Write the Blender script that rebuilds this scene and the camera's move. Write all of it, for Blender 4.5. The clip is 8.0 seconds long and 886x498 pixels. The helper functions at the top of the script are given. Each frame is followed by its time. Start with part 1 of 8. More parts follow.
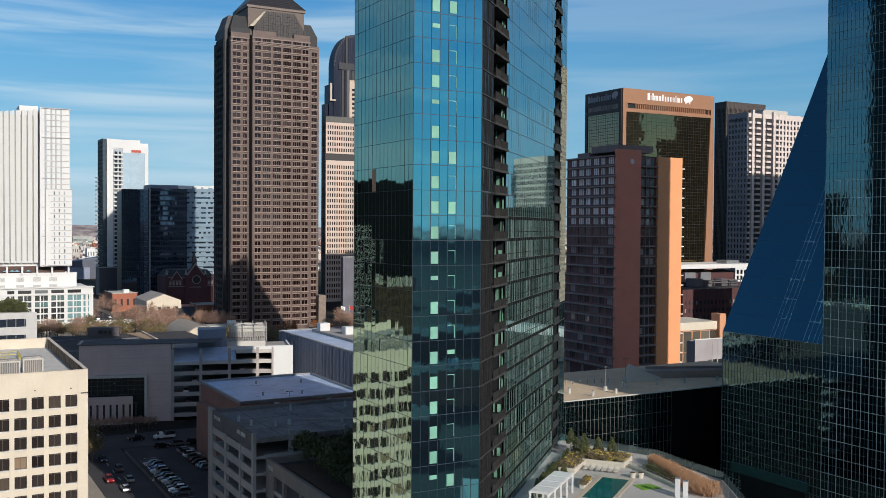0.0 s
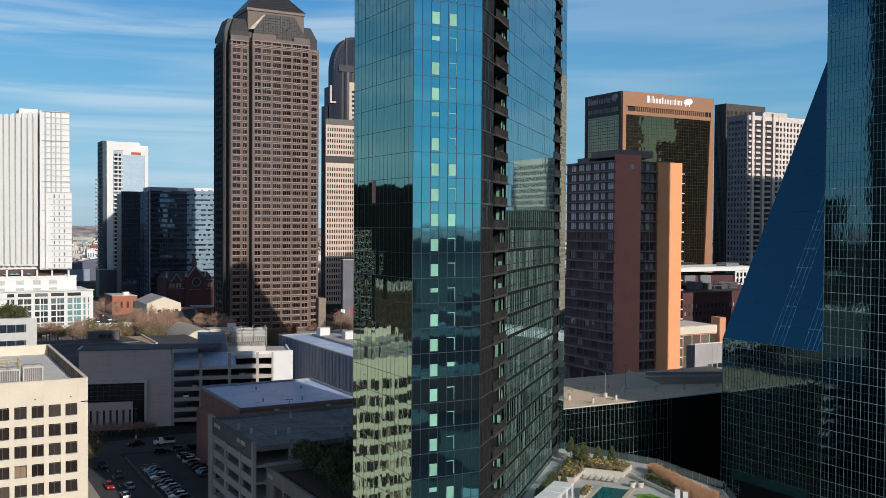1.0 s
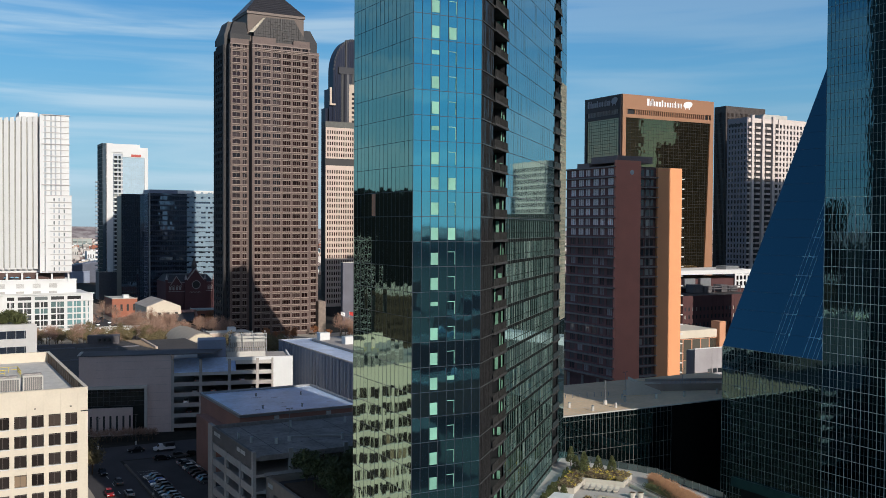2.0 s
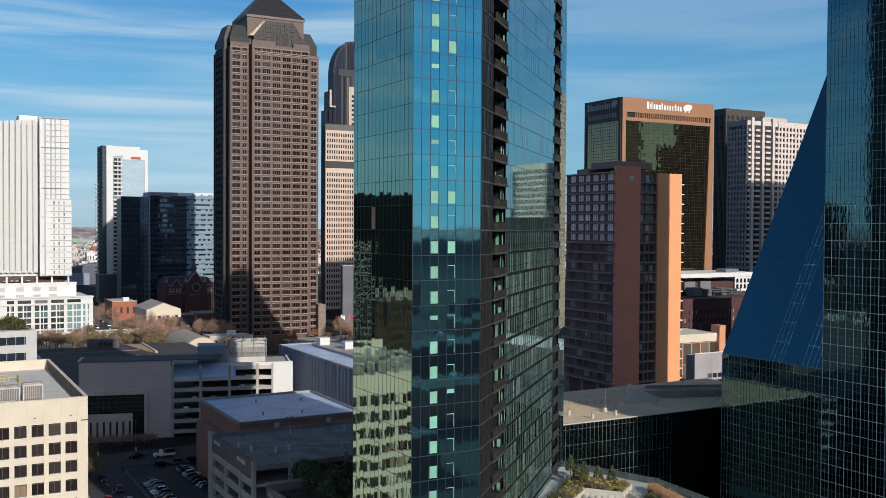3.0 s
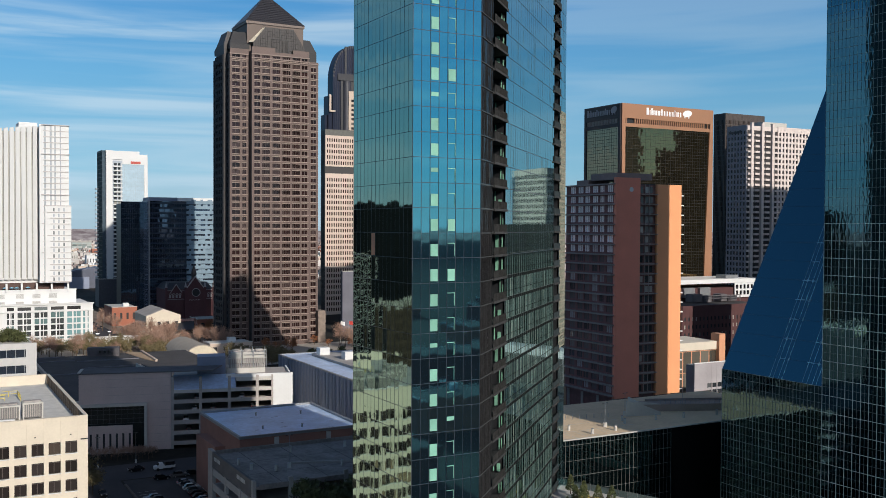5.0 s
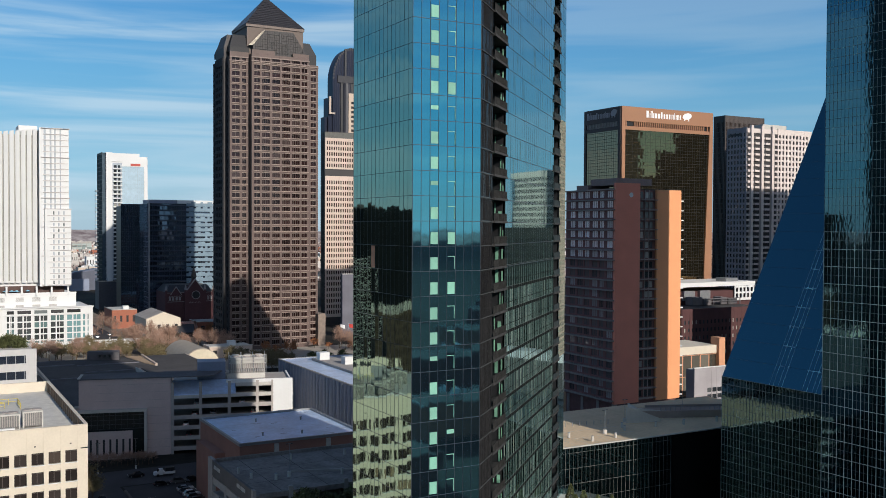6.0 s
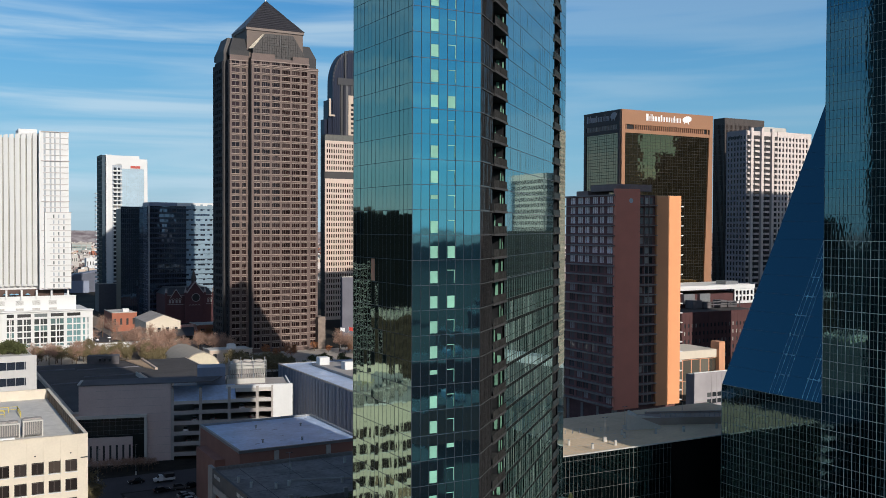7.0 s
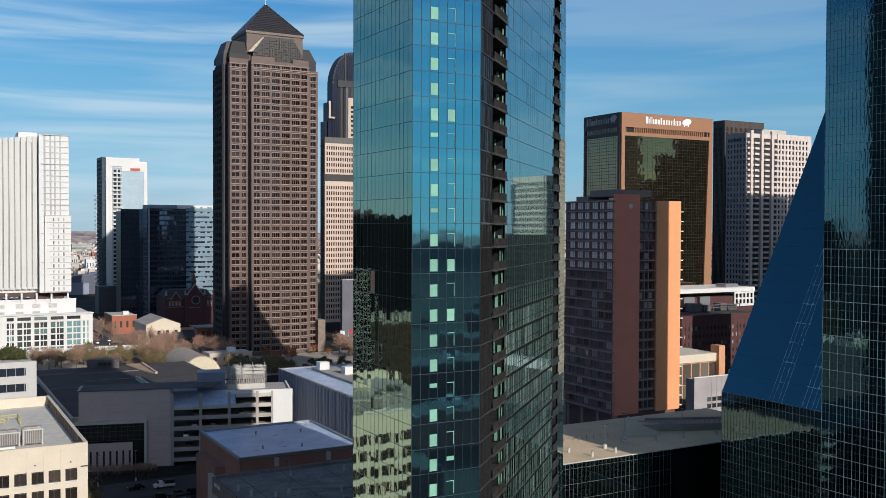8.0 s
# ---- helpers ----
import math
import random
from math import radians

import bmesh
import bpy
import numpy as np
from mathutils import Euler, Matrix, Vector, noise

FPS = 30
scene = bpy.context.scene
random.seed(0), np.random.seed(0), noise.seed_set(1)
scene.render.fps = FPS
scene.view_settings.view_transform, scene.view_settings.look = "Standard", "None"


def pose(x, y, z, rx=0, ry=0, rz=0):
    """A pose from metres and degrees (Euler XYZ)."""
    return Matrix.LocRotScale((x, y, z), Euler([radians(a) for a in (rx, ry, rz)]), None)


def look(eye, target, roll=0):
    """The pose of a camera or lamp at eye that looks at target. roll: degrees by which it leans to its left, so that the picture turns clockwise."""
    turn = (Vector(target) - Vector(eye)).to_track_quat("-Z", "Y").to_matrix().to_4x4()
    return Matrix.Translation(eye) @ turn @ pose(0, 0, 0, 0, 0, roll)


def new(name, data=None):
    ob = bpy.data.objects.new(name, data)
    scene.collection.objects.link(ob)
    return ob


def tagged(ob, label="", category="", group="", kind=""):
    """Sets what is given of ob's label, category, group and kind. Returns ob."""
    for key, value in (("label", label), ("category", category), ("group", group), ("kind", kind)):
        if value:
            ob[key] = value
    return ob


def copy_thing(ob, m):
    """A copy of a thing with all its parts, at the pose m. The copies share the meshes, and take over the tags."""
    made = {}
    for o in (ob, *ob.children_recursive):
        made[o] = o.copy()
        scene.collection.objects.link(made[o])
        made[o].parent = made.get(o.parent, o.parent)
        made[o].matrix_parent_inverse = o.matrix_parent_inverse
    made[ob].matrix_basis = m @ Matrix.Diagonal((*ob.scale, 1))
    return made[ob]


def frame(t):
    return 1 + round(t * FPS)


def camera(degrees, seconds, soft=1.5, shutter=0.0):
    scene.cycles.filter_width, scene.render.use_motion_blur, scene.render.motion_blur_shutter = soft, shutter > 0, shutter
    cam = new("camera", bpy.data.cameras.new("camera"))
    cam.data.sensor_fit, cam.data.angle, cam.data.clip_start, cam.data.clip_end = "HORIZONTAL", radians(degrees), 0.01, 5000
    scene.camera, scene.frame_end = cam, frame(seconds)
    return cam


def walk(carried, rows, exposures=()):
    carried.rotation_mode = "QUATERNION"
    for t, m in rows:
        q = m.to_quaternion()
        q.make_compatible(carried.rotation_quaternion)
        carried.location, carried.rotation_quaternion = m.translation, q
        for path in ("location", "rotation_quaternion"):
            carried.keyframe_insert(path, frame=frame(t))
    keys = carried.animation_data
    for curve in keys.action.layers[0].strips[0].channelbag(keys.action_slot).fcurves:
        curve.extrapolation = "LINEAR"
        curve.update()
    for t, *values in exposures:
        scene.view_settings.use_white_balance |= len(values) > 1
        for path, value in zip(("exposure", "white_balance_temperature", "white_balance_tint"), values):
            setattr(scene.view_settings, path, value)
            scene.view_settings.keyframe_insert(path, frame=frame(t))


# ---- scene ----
# World axes follow the street grid: x runs along the fronts, y into the city.
cam = camera(49.4, 8.0, soft=0.75)
RISE = ((0.0, 0.0), (0.5, 0.72), (1.0, 1.52), (1.5, 2.36), (3.0, 4.87), (3.5, 5.72), (4.0, 6.6),
        (4.5, 7.45), (6.0, 9.88), (6.5, 10.72), (7.0, 11.58), (7.5, 12.4), (8.0, 13.2))
ROWS = []
for t, up in RISE:
    k = t / 8.0
    ROWS.append((t, pose(0, 0, 62.0 + up, 90 - 1.37 + 0.135 * k, 0, -29.0 - 0.04 * k)
                 @ pose(0, 0, 0, 0, 0, 0.40 - 0.19 * k)))
walk(cam, ROWS, [(0.0, -0.05, 6500, 10), (8.0, -0.05, 6500, 10)])

# ---- light ----
SUN_EL = radians(22.5)
SUN_AT = (0.085, -0.996)
world = bpy.data.worlds.new("sky")
scene.world = world
world.use_nodes = True
wn = world.node_tree.nodes
sky = wn.new("ShaderNodeTexSky")
sky.sky_type = "NISHITA"
sky.sun_disc = False
sky.sun_elevation = SUN_EL
sky.sun_rotation = radians(175)
sky.altitude = 150
sky.air_density = 1.0
sky.dust_density = 1.0
sky.ozone_density = 2.2
wn["Background"].inputs[1].default_value = 0.105
world.node_tree.links.new(sky.outputs[0], wn["Background"].inputs[0])
sun = new("sun", bpy.data.lights.new("sun", "SUN"))
sun.data.energy = 4.2
sun.data.angle = radians(0.5)
sun.data.color = (1.0, 0.93, 0.84)
sun.matrix_world = look((SUN_AT[0] * math.cos(SUN_EL) * 100, SUN_AT[1] * math.cos(SUN_EL) * 100, 100 * math.sin(SUN_EL)), (0, 0, 0))


# ---- materials ----
def material(name):
    m = bpy.data.materials.new(name)
    m.use_nodes = True
    t = m.node_tree
    return m, t.nodes, t.links, t.nodes["Principled BSDF"]


def surface(name, colour, rough=0.8, metal=0.0, vary=0.25, scale=0.6, fine=9.0, bump=0.15, pieces=0.0):
    """Matt or metal surface with stains at a large and grain at a small scale."""
    m, n, l, b = material(name)
    pos = n.new("ShaderNodeNewGeometry")
    big = n.new("ShaderNodeTexNoise")
    big.inputs["Scale"].default_value = scale
    big.inputs["Detail"].default_value = 5
    small = n.new("ShaderNodeTexNoise")
    small.inputs["Scale"].default_value = fine
    small.inputs["Detail"].default_value = 3
    l.new(pos.outputs["Position"], big.inputs["Vector"])
    l.new(pos.outputs["Position"], small.inputs["Vector"])
    add = n.new("ShaderNodeMath")
    add.operation = "MULTIPLY_ADD"
    add.inputs[1].default_value = 0.6
    l.new(big.outputs["Fac"], add.inputs[0])
    half = n.new("ShaderNodeMath")
    half.operation = "MULTIPLY"
    half.inputs[1].default_value = 0.4
    l.new(small.outputs["Fac"], half.inputs[0])
    l.new(half.outputs[0], add.inputs[2])
    value = add.outputs[0]
    if pieces:
        rnd = n.new("ShaderNodeObjectInfo")
        mix = n.new("ShaderNodeMath")
        mix.operation = "MULTIPLY_ADD"
        mix.inputs[1].default_value = pieces
        l.new(rnd.outputs["Random"], mix.inputs[0])
        l.new(value, mix.inputs[2])
        value = mix.outputs[0]
    ramp = n.new("ShaderNodeValToRGB")
    ramp.color_ramp.elements[0].position, ramp.color_ramp.elements[1].position = 0.3, 0.72 + pieces
    ramp.color_ramp.elements[0].color = (*[c * (1 - vary) for c in colour], 1)
    ramp.color_ramp.elements[1].color = (*[min(1, c * (1 + vary)) for c in colour], 1)
    l.new(value, ramp.inputs[0])
    l.new(ramp.outputs[0], b.inputs["Base Color"])
    b.inputs["Roughness"].default_value = rough
    b.inputs["Metallic"].default_value = metal
    if rough >= 0.9:
        b.inputs["Specular IOR Level"].default_value = 0.1
    if bump:
        bp = n.new("ShaderNodeBump")
        bp.inputs["Strength"].default_value = bump
        bp.inputs["Distance"].default_value = 0.05
        l.new(small.outputs["Fac"], bp.inputs["Height"])
        l.new(bp.outputs[0], b.inputs["Normal"])
    return m


def coated(name, tint, dark, wave=0.03, rough=0.03, island=True, share=0.75, ripple=0.8, stretch=0.4):
    """Coated glazing: part mirror, part dark room behind, slightly uneven."""
    m, n, l, b = material(name)
    b.inputs["Base Color"].default_value = (*tint, 1)
    b.inputs["Metallic"].default_value = 1.0
    b.inputs["Roughness"].default_value = rough
    pos = n.new("ShaderNodeNewGeometry")
    no = n.new("ShaderNodeTexNoise")
    no.inputs["Scale"].default_value = ripple
    no.inputs["Detail"].default_value = 1
    mp = n.new("ShaderNodeMapping")
    mp.inputs["Scale"].default_value = (1.0, 1.0, stretch)
    l.new(pos.outputs["Position"], mp.inputs["Vector"])
    l.new(mp.outputs[0], no.inputs["Vector"])
    bp = n.new("ShaderNodeBump")
    bp.inputs["Strength"].default_value = wave
    bp.inputs["Distance"].default_value = 0.2
    l.new(no.outputs["Fac"], bp.inputs["Height"])
    l.new(bp.outputs[0], b.inputs["Normal"])
    room = n.new("ShaderNodeBsdfDiffuse")
    ramp = n.new("ShaderNodeValToRGB")
    ramp.color_ramp.elements[0].color = (*[c * 0.5 for c in dark], 1)
    ramp.color_ramp.elements[1].color = (*[c * 1.6 for c in dark], 1)
    if island:
        l.new(pos.outputs["Random Per Island"], ramp.inputs[0])
    else:
        rnd = n.new("ShaderNodeObjectInfo")
        l.new(rnd.outputs["Random"], ramp.inputs[0])
    l.new(ramp.outputs[0], room.inputs["Color"])
    mix = n.new("ShaderNodeMixShader")
    mix.inputs[0].default_value = share
    l.new(room.outputs[0], mix.inputs[1])
    l.new(b.outputs[0], mix.inputs[2])
    l.new(mix.outputs[0], n["Material Output"].inputs[0])
    return m


def window_glass(name, dark=(0.03, 0.035, 0.04), blind=(0.35, 0.33, 0.3), island=False, share=0.12, amount=0.8):
    """Ordinary dark windows: some have blinds drawn."""
    m, n, l, b = material(name)
    ramp = n.new("ShaderNodeValToRGB")
    ramp.color_ramp.interpolation = "LINEAR"
    e = ramp.color_ramp.elements
    e[0].color = (*[c * 0.6 for c in dark], 1)
    e[1].position = amount
    e[1].color = (*[c * 1.7 for c in dark], 1)
    x = e.new(min(0.99, amount + 0.12))
    x.color = (*blind, 1)
    if island:
        pos = n.new("ShaderNodeNewGeometry")
        l.new(pos.outputs["Random Per Island"], ramp.inputs[0])
    else:
        rnd = n.new("ShaderNodeObjectInfo")
        l.new(rnd.outputs["Random"], ramp.inputs[0])
    l.new(ramp.outputs[0], b.inputs["Base Color"])
    b.inputs["Roughness"].default_value = 0.05
    b.inputs["Specular IOR Level"].default_value = 0.25 + share
    return m


M_CREAM = surface("cream_concrete", (0.66, 0.585, 0.475), 0.85, vary=0.08, scale=0.25, fine=2.5)
M_WHITE = surface("white_render", (0.68, 0.68, 0.67), 0.8, vary=0.05, scale=0.1, fine=1.5)
M_GREYCON = surface("grey_concrete", (0.38, 0.35, 0.325), 0.9, vary=0.18, scale=0.15, fine=2)
M_PALECON = surface("pale_concrete", (0.52, 0.50, 0.46), 0.9, vary=0.12, scale=0.15, fine=2)
M_DECK = surface("deck_concrete", (0.68, 0.53, 0.36), 0.9, vary=0.16, scale=0.12, fine=1.2)
M_MUSEUM = surface("museum_stone", (0.56, 0.45, 0.42), 0.85, vary=0.1, scale=0.2, fine=2)
M_GRANITE = surface("brown_granite", (0.118, 0.079, 0.068), 0.6, vary=0.25, scale=0.12, fine=1.5)
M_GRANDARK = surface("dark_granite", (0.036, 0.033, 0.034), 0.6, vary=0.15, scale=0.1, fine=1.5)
M_TERRA = surface("terracotta_brick", (0.62, 0.30, 0.17), 0.85, vary=0.1, scale=0.2, fine=3)
M_MAROON = surface("maroon_brick", (0.085, 0.035, 0.035), 0.85, vary=0.15, scale=0.2, fine=3)
M_BRICK = surface("red_brick", (0.36, 0.13, 0.08), 0.85, vary=0.15, scale=0.2, fine=3)
M_BEIGE = surface("beige_stone", (0.54, 0.43, 0.345), 0.8, vary=0.08, scale=0.1, fine=2)
M_COPPER = surface("copper_panel", (0.33, 0.165, 0.09), 0.5, vary=0.08, scale=0.08, fine=1)
M_BLACKMETAL = surface("black_metal", (0.018, 0.018, 0.02), 0.4, vary=0.3)
M_DARKMULL = surface("dark_mullion", (0.045, 0.06, 0.075), 0.4, 0.3, vary=0.15)
M_STEEL = surface("grey_metal", (0.30, 0.31, 0.32), 0.45, 0.6, vary=0.15)
M_ROOFBLUE = surface("membrane_roof", (0.48, 0.59, 0.78), 0.35, vary=0.28, scale=0.2, fine=0.9)
M_ROOFDARK = surface("dark_roofing", (0.085, 0.080, 0.080), 0.9, vary=0.25, scale=0.1, fine=1.0)
M_SLATE = surface("slate_roof", (0.035, 0.033, 0.036), 0.38, vary=0.2, scale=0.5, fine=3)
M_RIB = surface("blue_grey_ribbed", (0.20, 0.23, 0.31), 0.5, 0.2, vary=0.12, scale=0.15, fine=2)
M_ASPHALT = surface("asphalt", (0.075, 0.072, 0.076), 0.95, vary=0.25, scale=0.1, fine=2)
M_LOTASPHALT = surface("lot_asphalt", (0.07, 0.067, 0.068), 0.95, vary=0.3, scale=0.15, fine=2)
M_PAVE = surface("paving", (0.38, 0.34, 0.29), 0.9, vary=0.15, scale=0.2, fine=2)
M_LEAF = surface("evergreen_leaf", (0.085, 0.095, 0.032), 0.7, vary=0.45, scale=0.6, fine=6, bump=0)
M_OLIVE = surface("olive_leaf", (0.185, 0.145, 0.07), 0.7, vary=0.45, scale=0.6, fine=6, bump=0)
M_BROWN = surface("dry_twig", (0.36, 0.225, 0.165), 0.85, vary=0.35, scale=0.6, fine=6, bump=0)
M_RUST = surface("rust_leaf", (0.30, 0.12, 0.05), 0.85, vary=0.4, scale=0.6, fine=6, bump=0)
M_BARK = surface("bark", (0.12, 0.085, 0.06), 0.9, vary=0.3, scale=2, fine=12)
G_TEAL = coated("teal_glazing", (0.19, 0.60, 0.68), (0.026, 0.045, 0.066), wave=0.02, share=0.85)
G_TEALSIDE = coated("teal_side_glazing", (0.31, 0.47, 0.39), (0.008, 0.022, 0.029), wave=0.012, share=0.85, ripple=1.4, stretch=0.6)
G_GREEN = coated("green_glazing", (0.16, 0.29, 0.30), (0.006, 0.012, 0.013), wave=0.025, share=0.85)
G_SLOPE = coated("slanted_glazing", (0.046, 0.175, 0.255), (0.006, 0.014, 0.02), wave=0.004, share=0.9)
G_GOLD = coated("bronze_glazing", (0.42, 0.30, 0.14), (0.042, 0.034, 0.022), wave=0.06, share=0.8, ripple=.35, stretch=.6)
G_NAVY = coated("navy_glazing", (0.09, 0.13, 0.18), (0.078, 0.095, 0.14), wave=0.03, share=0.8)
W_DARK = window_glass("dark_window", share=0.2)
W_DARKJ = window_glass("dark_windows", share=0.2, island=True)
W_BROWN = window_glass("brown_window", (0.03, 0.02, 0.016), (0.10, 0.09, 0.08))
W_BROWNJ = window_glass("brown_windows", (0.03, 0.02, 0.016), (0.10, 0.09, 0.08), island=True)
W_OFFICE = window_glass("office_window", (0.026, 0.021, 0.020), (0.26, 0.19, 0.13), amount=0.84)
W_TEAL = window_glass("teal_window", (0.13, 0.20, 0.20), (0.4, 0.48, 0.46), amount=.7)
M_NIGHT = surface("unlit_window", (0.014, 0.013, 0.014), .25)
W_MINT = surface("pale_green_blind", (0.18, 0.41, 0.31), 0.6, vary=0.35, pieces=0.4)


# ---- building tools ----
class Mesh:
    """Collects boxes and faces for one part."""

    def __init__(self):
        self.v, self.f = [], []

    def hexa(self, p):
        i = len(self.v)
        self.v += p
        self.f += [(i, i + 3, i + 2, i + 1), (i + 4, i + 5, i + 6, i + 7), (i, i + 1, i + 5, i + 4),
                   (i + 1, i + 2, i + 6, i + 5), (i + 2, i + 3, i + 7, i + 6), (i + 3, i, i + 4, i + 7)]
        return self

    def box(self, x0, y0, z0, x1, y1, z1):
        return self.hexa([(x0, y0, z0), (x1, y0, z0), (x1, y1, z0), (x0, y1, z0),
                          (x0, y0, z1), (x1, y0, z1), (x1, y1, z1), (x0, y1, z1)])

    def slab(self, o, d, s0, s1, z0, z1, t0, t1):
        """A box on a wall: s along it, z up, t outward."""
        nx, ny = d[1], -d[0]
        q = [(s0, t1), (s1, t1), (s1, t0), (s0, t0)]
        pts = [(o[0] + d[0] * s + nx * t, o[1] + d[1] * s + ny * t) for s, t in q]
        return self.hexa([(x, y, z0) for x, y in pts] + [(x, y, z1) for x, y in pts])

    def poly(self, pts):
        i = len(self.v)
        self.v += pts
        self.f.append(tuple(range(i, i + len(pts))))
        return self

    def prism(self, plan, z0, z1):
        """Upright prism over a plan that runs counter-clockwise."""
        i, n = len(self.v), len(plan)
        self.v += [(x, y, z0) for x, y in plan] + [(x, y, z1) for x, y in plan]
        self.f += [tuple(range(i + n - 1, i - 1, -1)), tuple(range(i + n, i + 2 * n))]
        self.f += [(i + k, i + (k + 1) % n, i + n + (k + 1) % n, i + n + k) for k in range(n)]
        return self

    def loft(self, a, b):
        """Joins two loops of the same number of points, closed at both ends."""
        i, n = len(self.v), len(a)
        self.v += list(a) + list(b)
        self.f += [tuple(range(i + n - 1, i - 1, -1)), tuple(range(i + n, i + 2 * n))]
        self.f += [(i + k, i + (k + 1) % n, i + n + (k + 1) % n, i + n + k) for k in range(n)]
        return self

    def tube(self, x, y, z0, z1, r0, r1=None, n=8):
        r1 = r0 if r1 is None else r1
        c = [(math.cos(2 * math.pi * k / n), math.sin(2 * math.pi * k / n)) for k in range(n)]
        return self.loft([(x + r0 * a, y + r0 * b, z0) for a, b in c], [(x + r1 * a, y + r1 * b, z1) for a, b in c])

    def data(self, name, mat):
        me = bpy.data.meshes.new(name)
        me.from_pydata(self.v, [], self.f)
        me.materials.append(mat)
        me.update()
        return me


def thing(name, at, label, category, group="", kind=""):
    ob = new(name)
    ob.location = at
    ob.empty_display_size = 0.5
    ob["home"] = list(at)
    return tagged(ob, label, category, group, kind)


def hang(ob, parent):
    """Parents ob, whose mesh is in world places, to a thing or to a part of one."""
    ob.parent = parent
    if parent.parent is None and "home" in parent:
        ob.matrix_parent_inverse = Matrix.Translation(-Vector(parent["home"]))
    return ob


def part(name, mesh, mat, parent, label="", kind=""):
    ob = new(name, mesh.data(name, mat))
    return tagged(hang(ob, parent), label, kind=kind)


def piece(name, me, parent, m):
    """One of many alike pieces on shared mesh data."""
    ob = new(name, me)
    hang(ob, parent)
    ob.matrix_basis = m
    return ob


def lone(name, mesh, mat, label, category, group="", kind=""):
    return tagged(new(name, mesh.data(name, mat)), label, category, group, kind)


def wall_frame(o, d, s, z, t=0.0):
    """Pose on a wall: local x along it, z up, y inward."""
    nx, ny = d[1], -d[0]
    return Matrix(((d[0], -nx, 0, o[0] + d[0] * s + nx * t), (d[1], -ny, 0, o[1] + d[1] * s + ny * t),
                   (0, 0, 1, z), (0, 0, 0, 1)))


def even(length, n, share, margin=0.0):
    """n openings of that share of the pitch along a length."""
    p = (length - 2 * margin) / n
    return [(margin + p * (k + 0.5 - share / 2), margin + p * (k + 0.5 + share / 2)) for k in range(n)]


def levels(first, pitch, n, height):
    return [(first + pitch * k, first + pitch * k + height) for k in range(n)]


def gaps(spans, a, b):
    out, at = [], a
    for p, q in sorted(spans):
        if p - at > 1e-3:
            out.append((at, p))
        at = q
    if b - at > 1e-3:
        out.append((at, b))
    return out


def facade(root, o, d, length, z0, z1, cols, rows, wall, pane, joined, depth=0.35, limit=300, band=None,
           rib=None, name="wall"):
    """A wall of piers and spandrels that stands proud of its panes."""
    m = Mesh()
    for a, b in gaps(cols, 0, length):
        m.slab(o, d, a, b, z0, z1, -0.2, depth)
    b_mesh = Mesh() if band else m
    for a, b in gaps(rows, z0, z1):
        for s0, s1 in cols:
            b_mesh.slab(o, d, s0, s1, a, b, -0.2, depth - 0.06)
    w = part(name, m, wall, root)
    if band:
        part("spandrel_bands", b_mesh, band, root)
    if pane is None:
        return w
    shared, rest, count = {}, Mesh(), 0
    for p, q in rows:
        for s0, s1 in cols:
            if count < limit:
                key = (round(s1 - s0, 2), round(q - p, 2))
                if key not in shared:
                    shared[key] = Mesh().box(0, -0.05, 0, s1 - s0, 0.03, q - p).data("window", pane)
                piece("window", shared[key], root, wall_frame(o, d, s0, p))
            else:
                rest.slab(o, d, s0, s1, p, q, -0.03, 0.05)
            count += 1
    if rest.v:
        part("glazing", rest, joined, root, kind="stuff")
    return w


def curtain(root, o, d, length, z0, z1, ncol, zs, glass, metal, rng, thin=0.04, proud=0.05, tilt=0.004,
            limit=0, pane_glass=None, skip=None, hline=0.06):
    """A curtain wall: panes, each a little out of true, between mullions."""
    xs = [length * k / ncol for k in range(ncol + 1)]
    lv = [z0] + [z for z in zs if z0 + 0.3 < z < z1 - 0.3] + [z1]
    panes, mull = Mesh(), Mesh()
    count = 0
    nx, ny = d[1], -d[0]
    for a, b in zip(lv, lv[1:]):
        for s0, s1 in zip(xs, xs[1:]):
            if skip and skip((s0 + s1) / 2, (a + b) / 2):
                continue
            c = rng.uniform(-tilt, tilt)
            e = rng.uniform(-tilt, tilt) * 0.8
            off = [-c - e, c - e, c + e, -c + e]
            q = [(s0, a), (s1, a), (s1, b), (s0, b)]
            pts = [(o[0] + d[0] * s + nx * t, o[1] + d[1] * s + ny * t, z) for (s, z), t in zip(q, off)]
            if count < limit:
                part("pane", Mesh().poly(pts), pane_glass or glass, root)
            else:
                panes.poly(pts)
            count += 1
    if panes.v:
        part("panes", panes, glass, root, kind="stuff")
    for s in xs:
        if not (skip and skip(s, z0 + 0.1)):
            mull.slab(o, d, s - thin / 2, s + thin / 2, z0, z1, -0.05, proud)
    for z in lv:
        for s0, s1 in zip(xs, xs[1:]):
            if not (skip and skip((s0 + s1) / 2, z)):
                mull.slab(o, d, s0, s1, z - hline / 2, z + hline / 2, -0.05, proud * 0.9)
    part("mullions", mull, metal, root, kind="stuff")


EAST, TOCAM = (1.0, 0.0), (0.0, -1.0)
rng = random.Random(7)

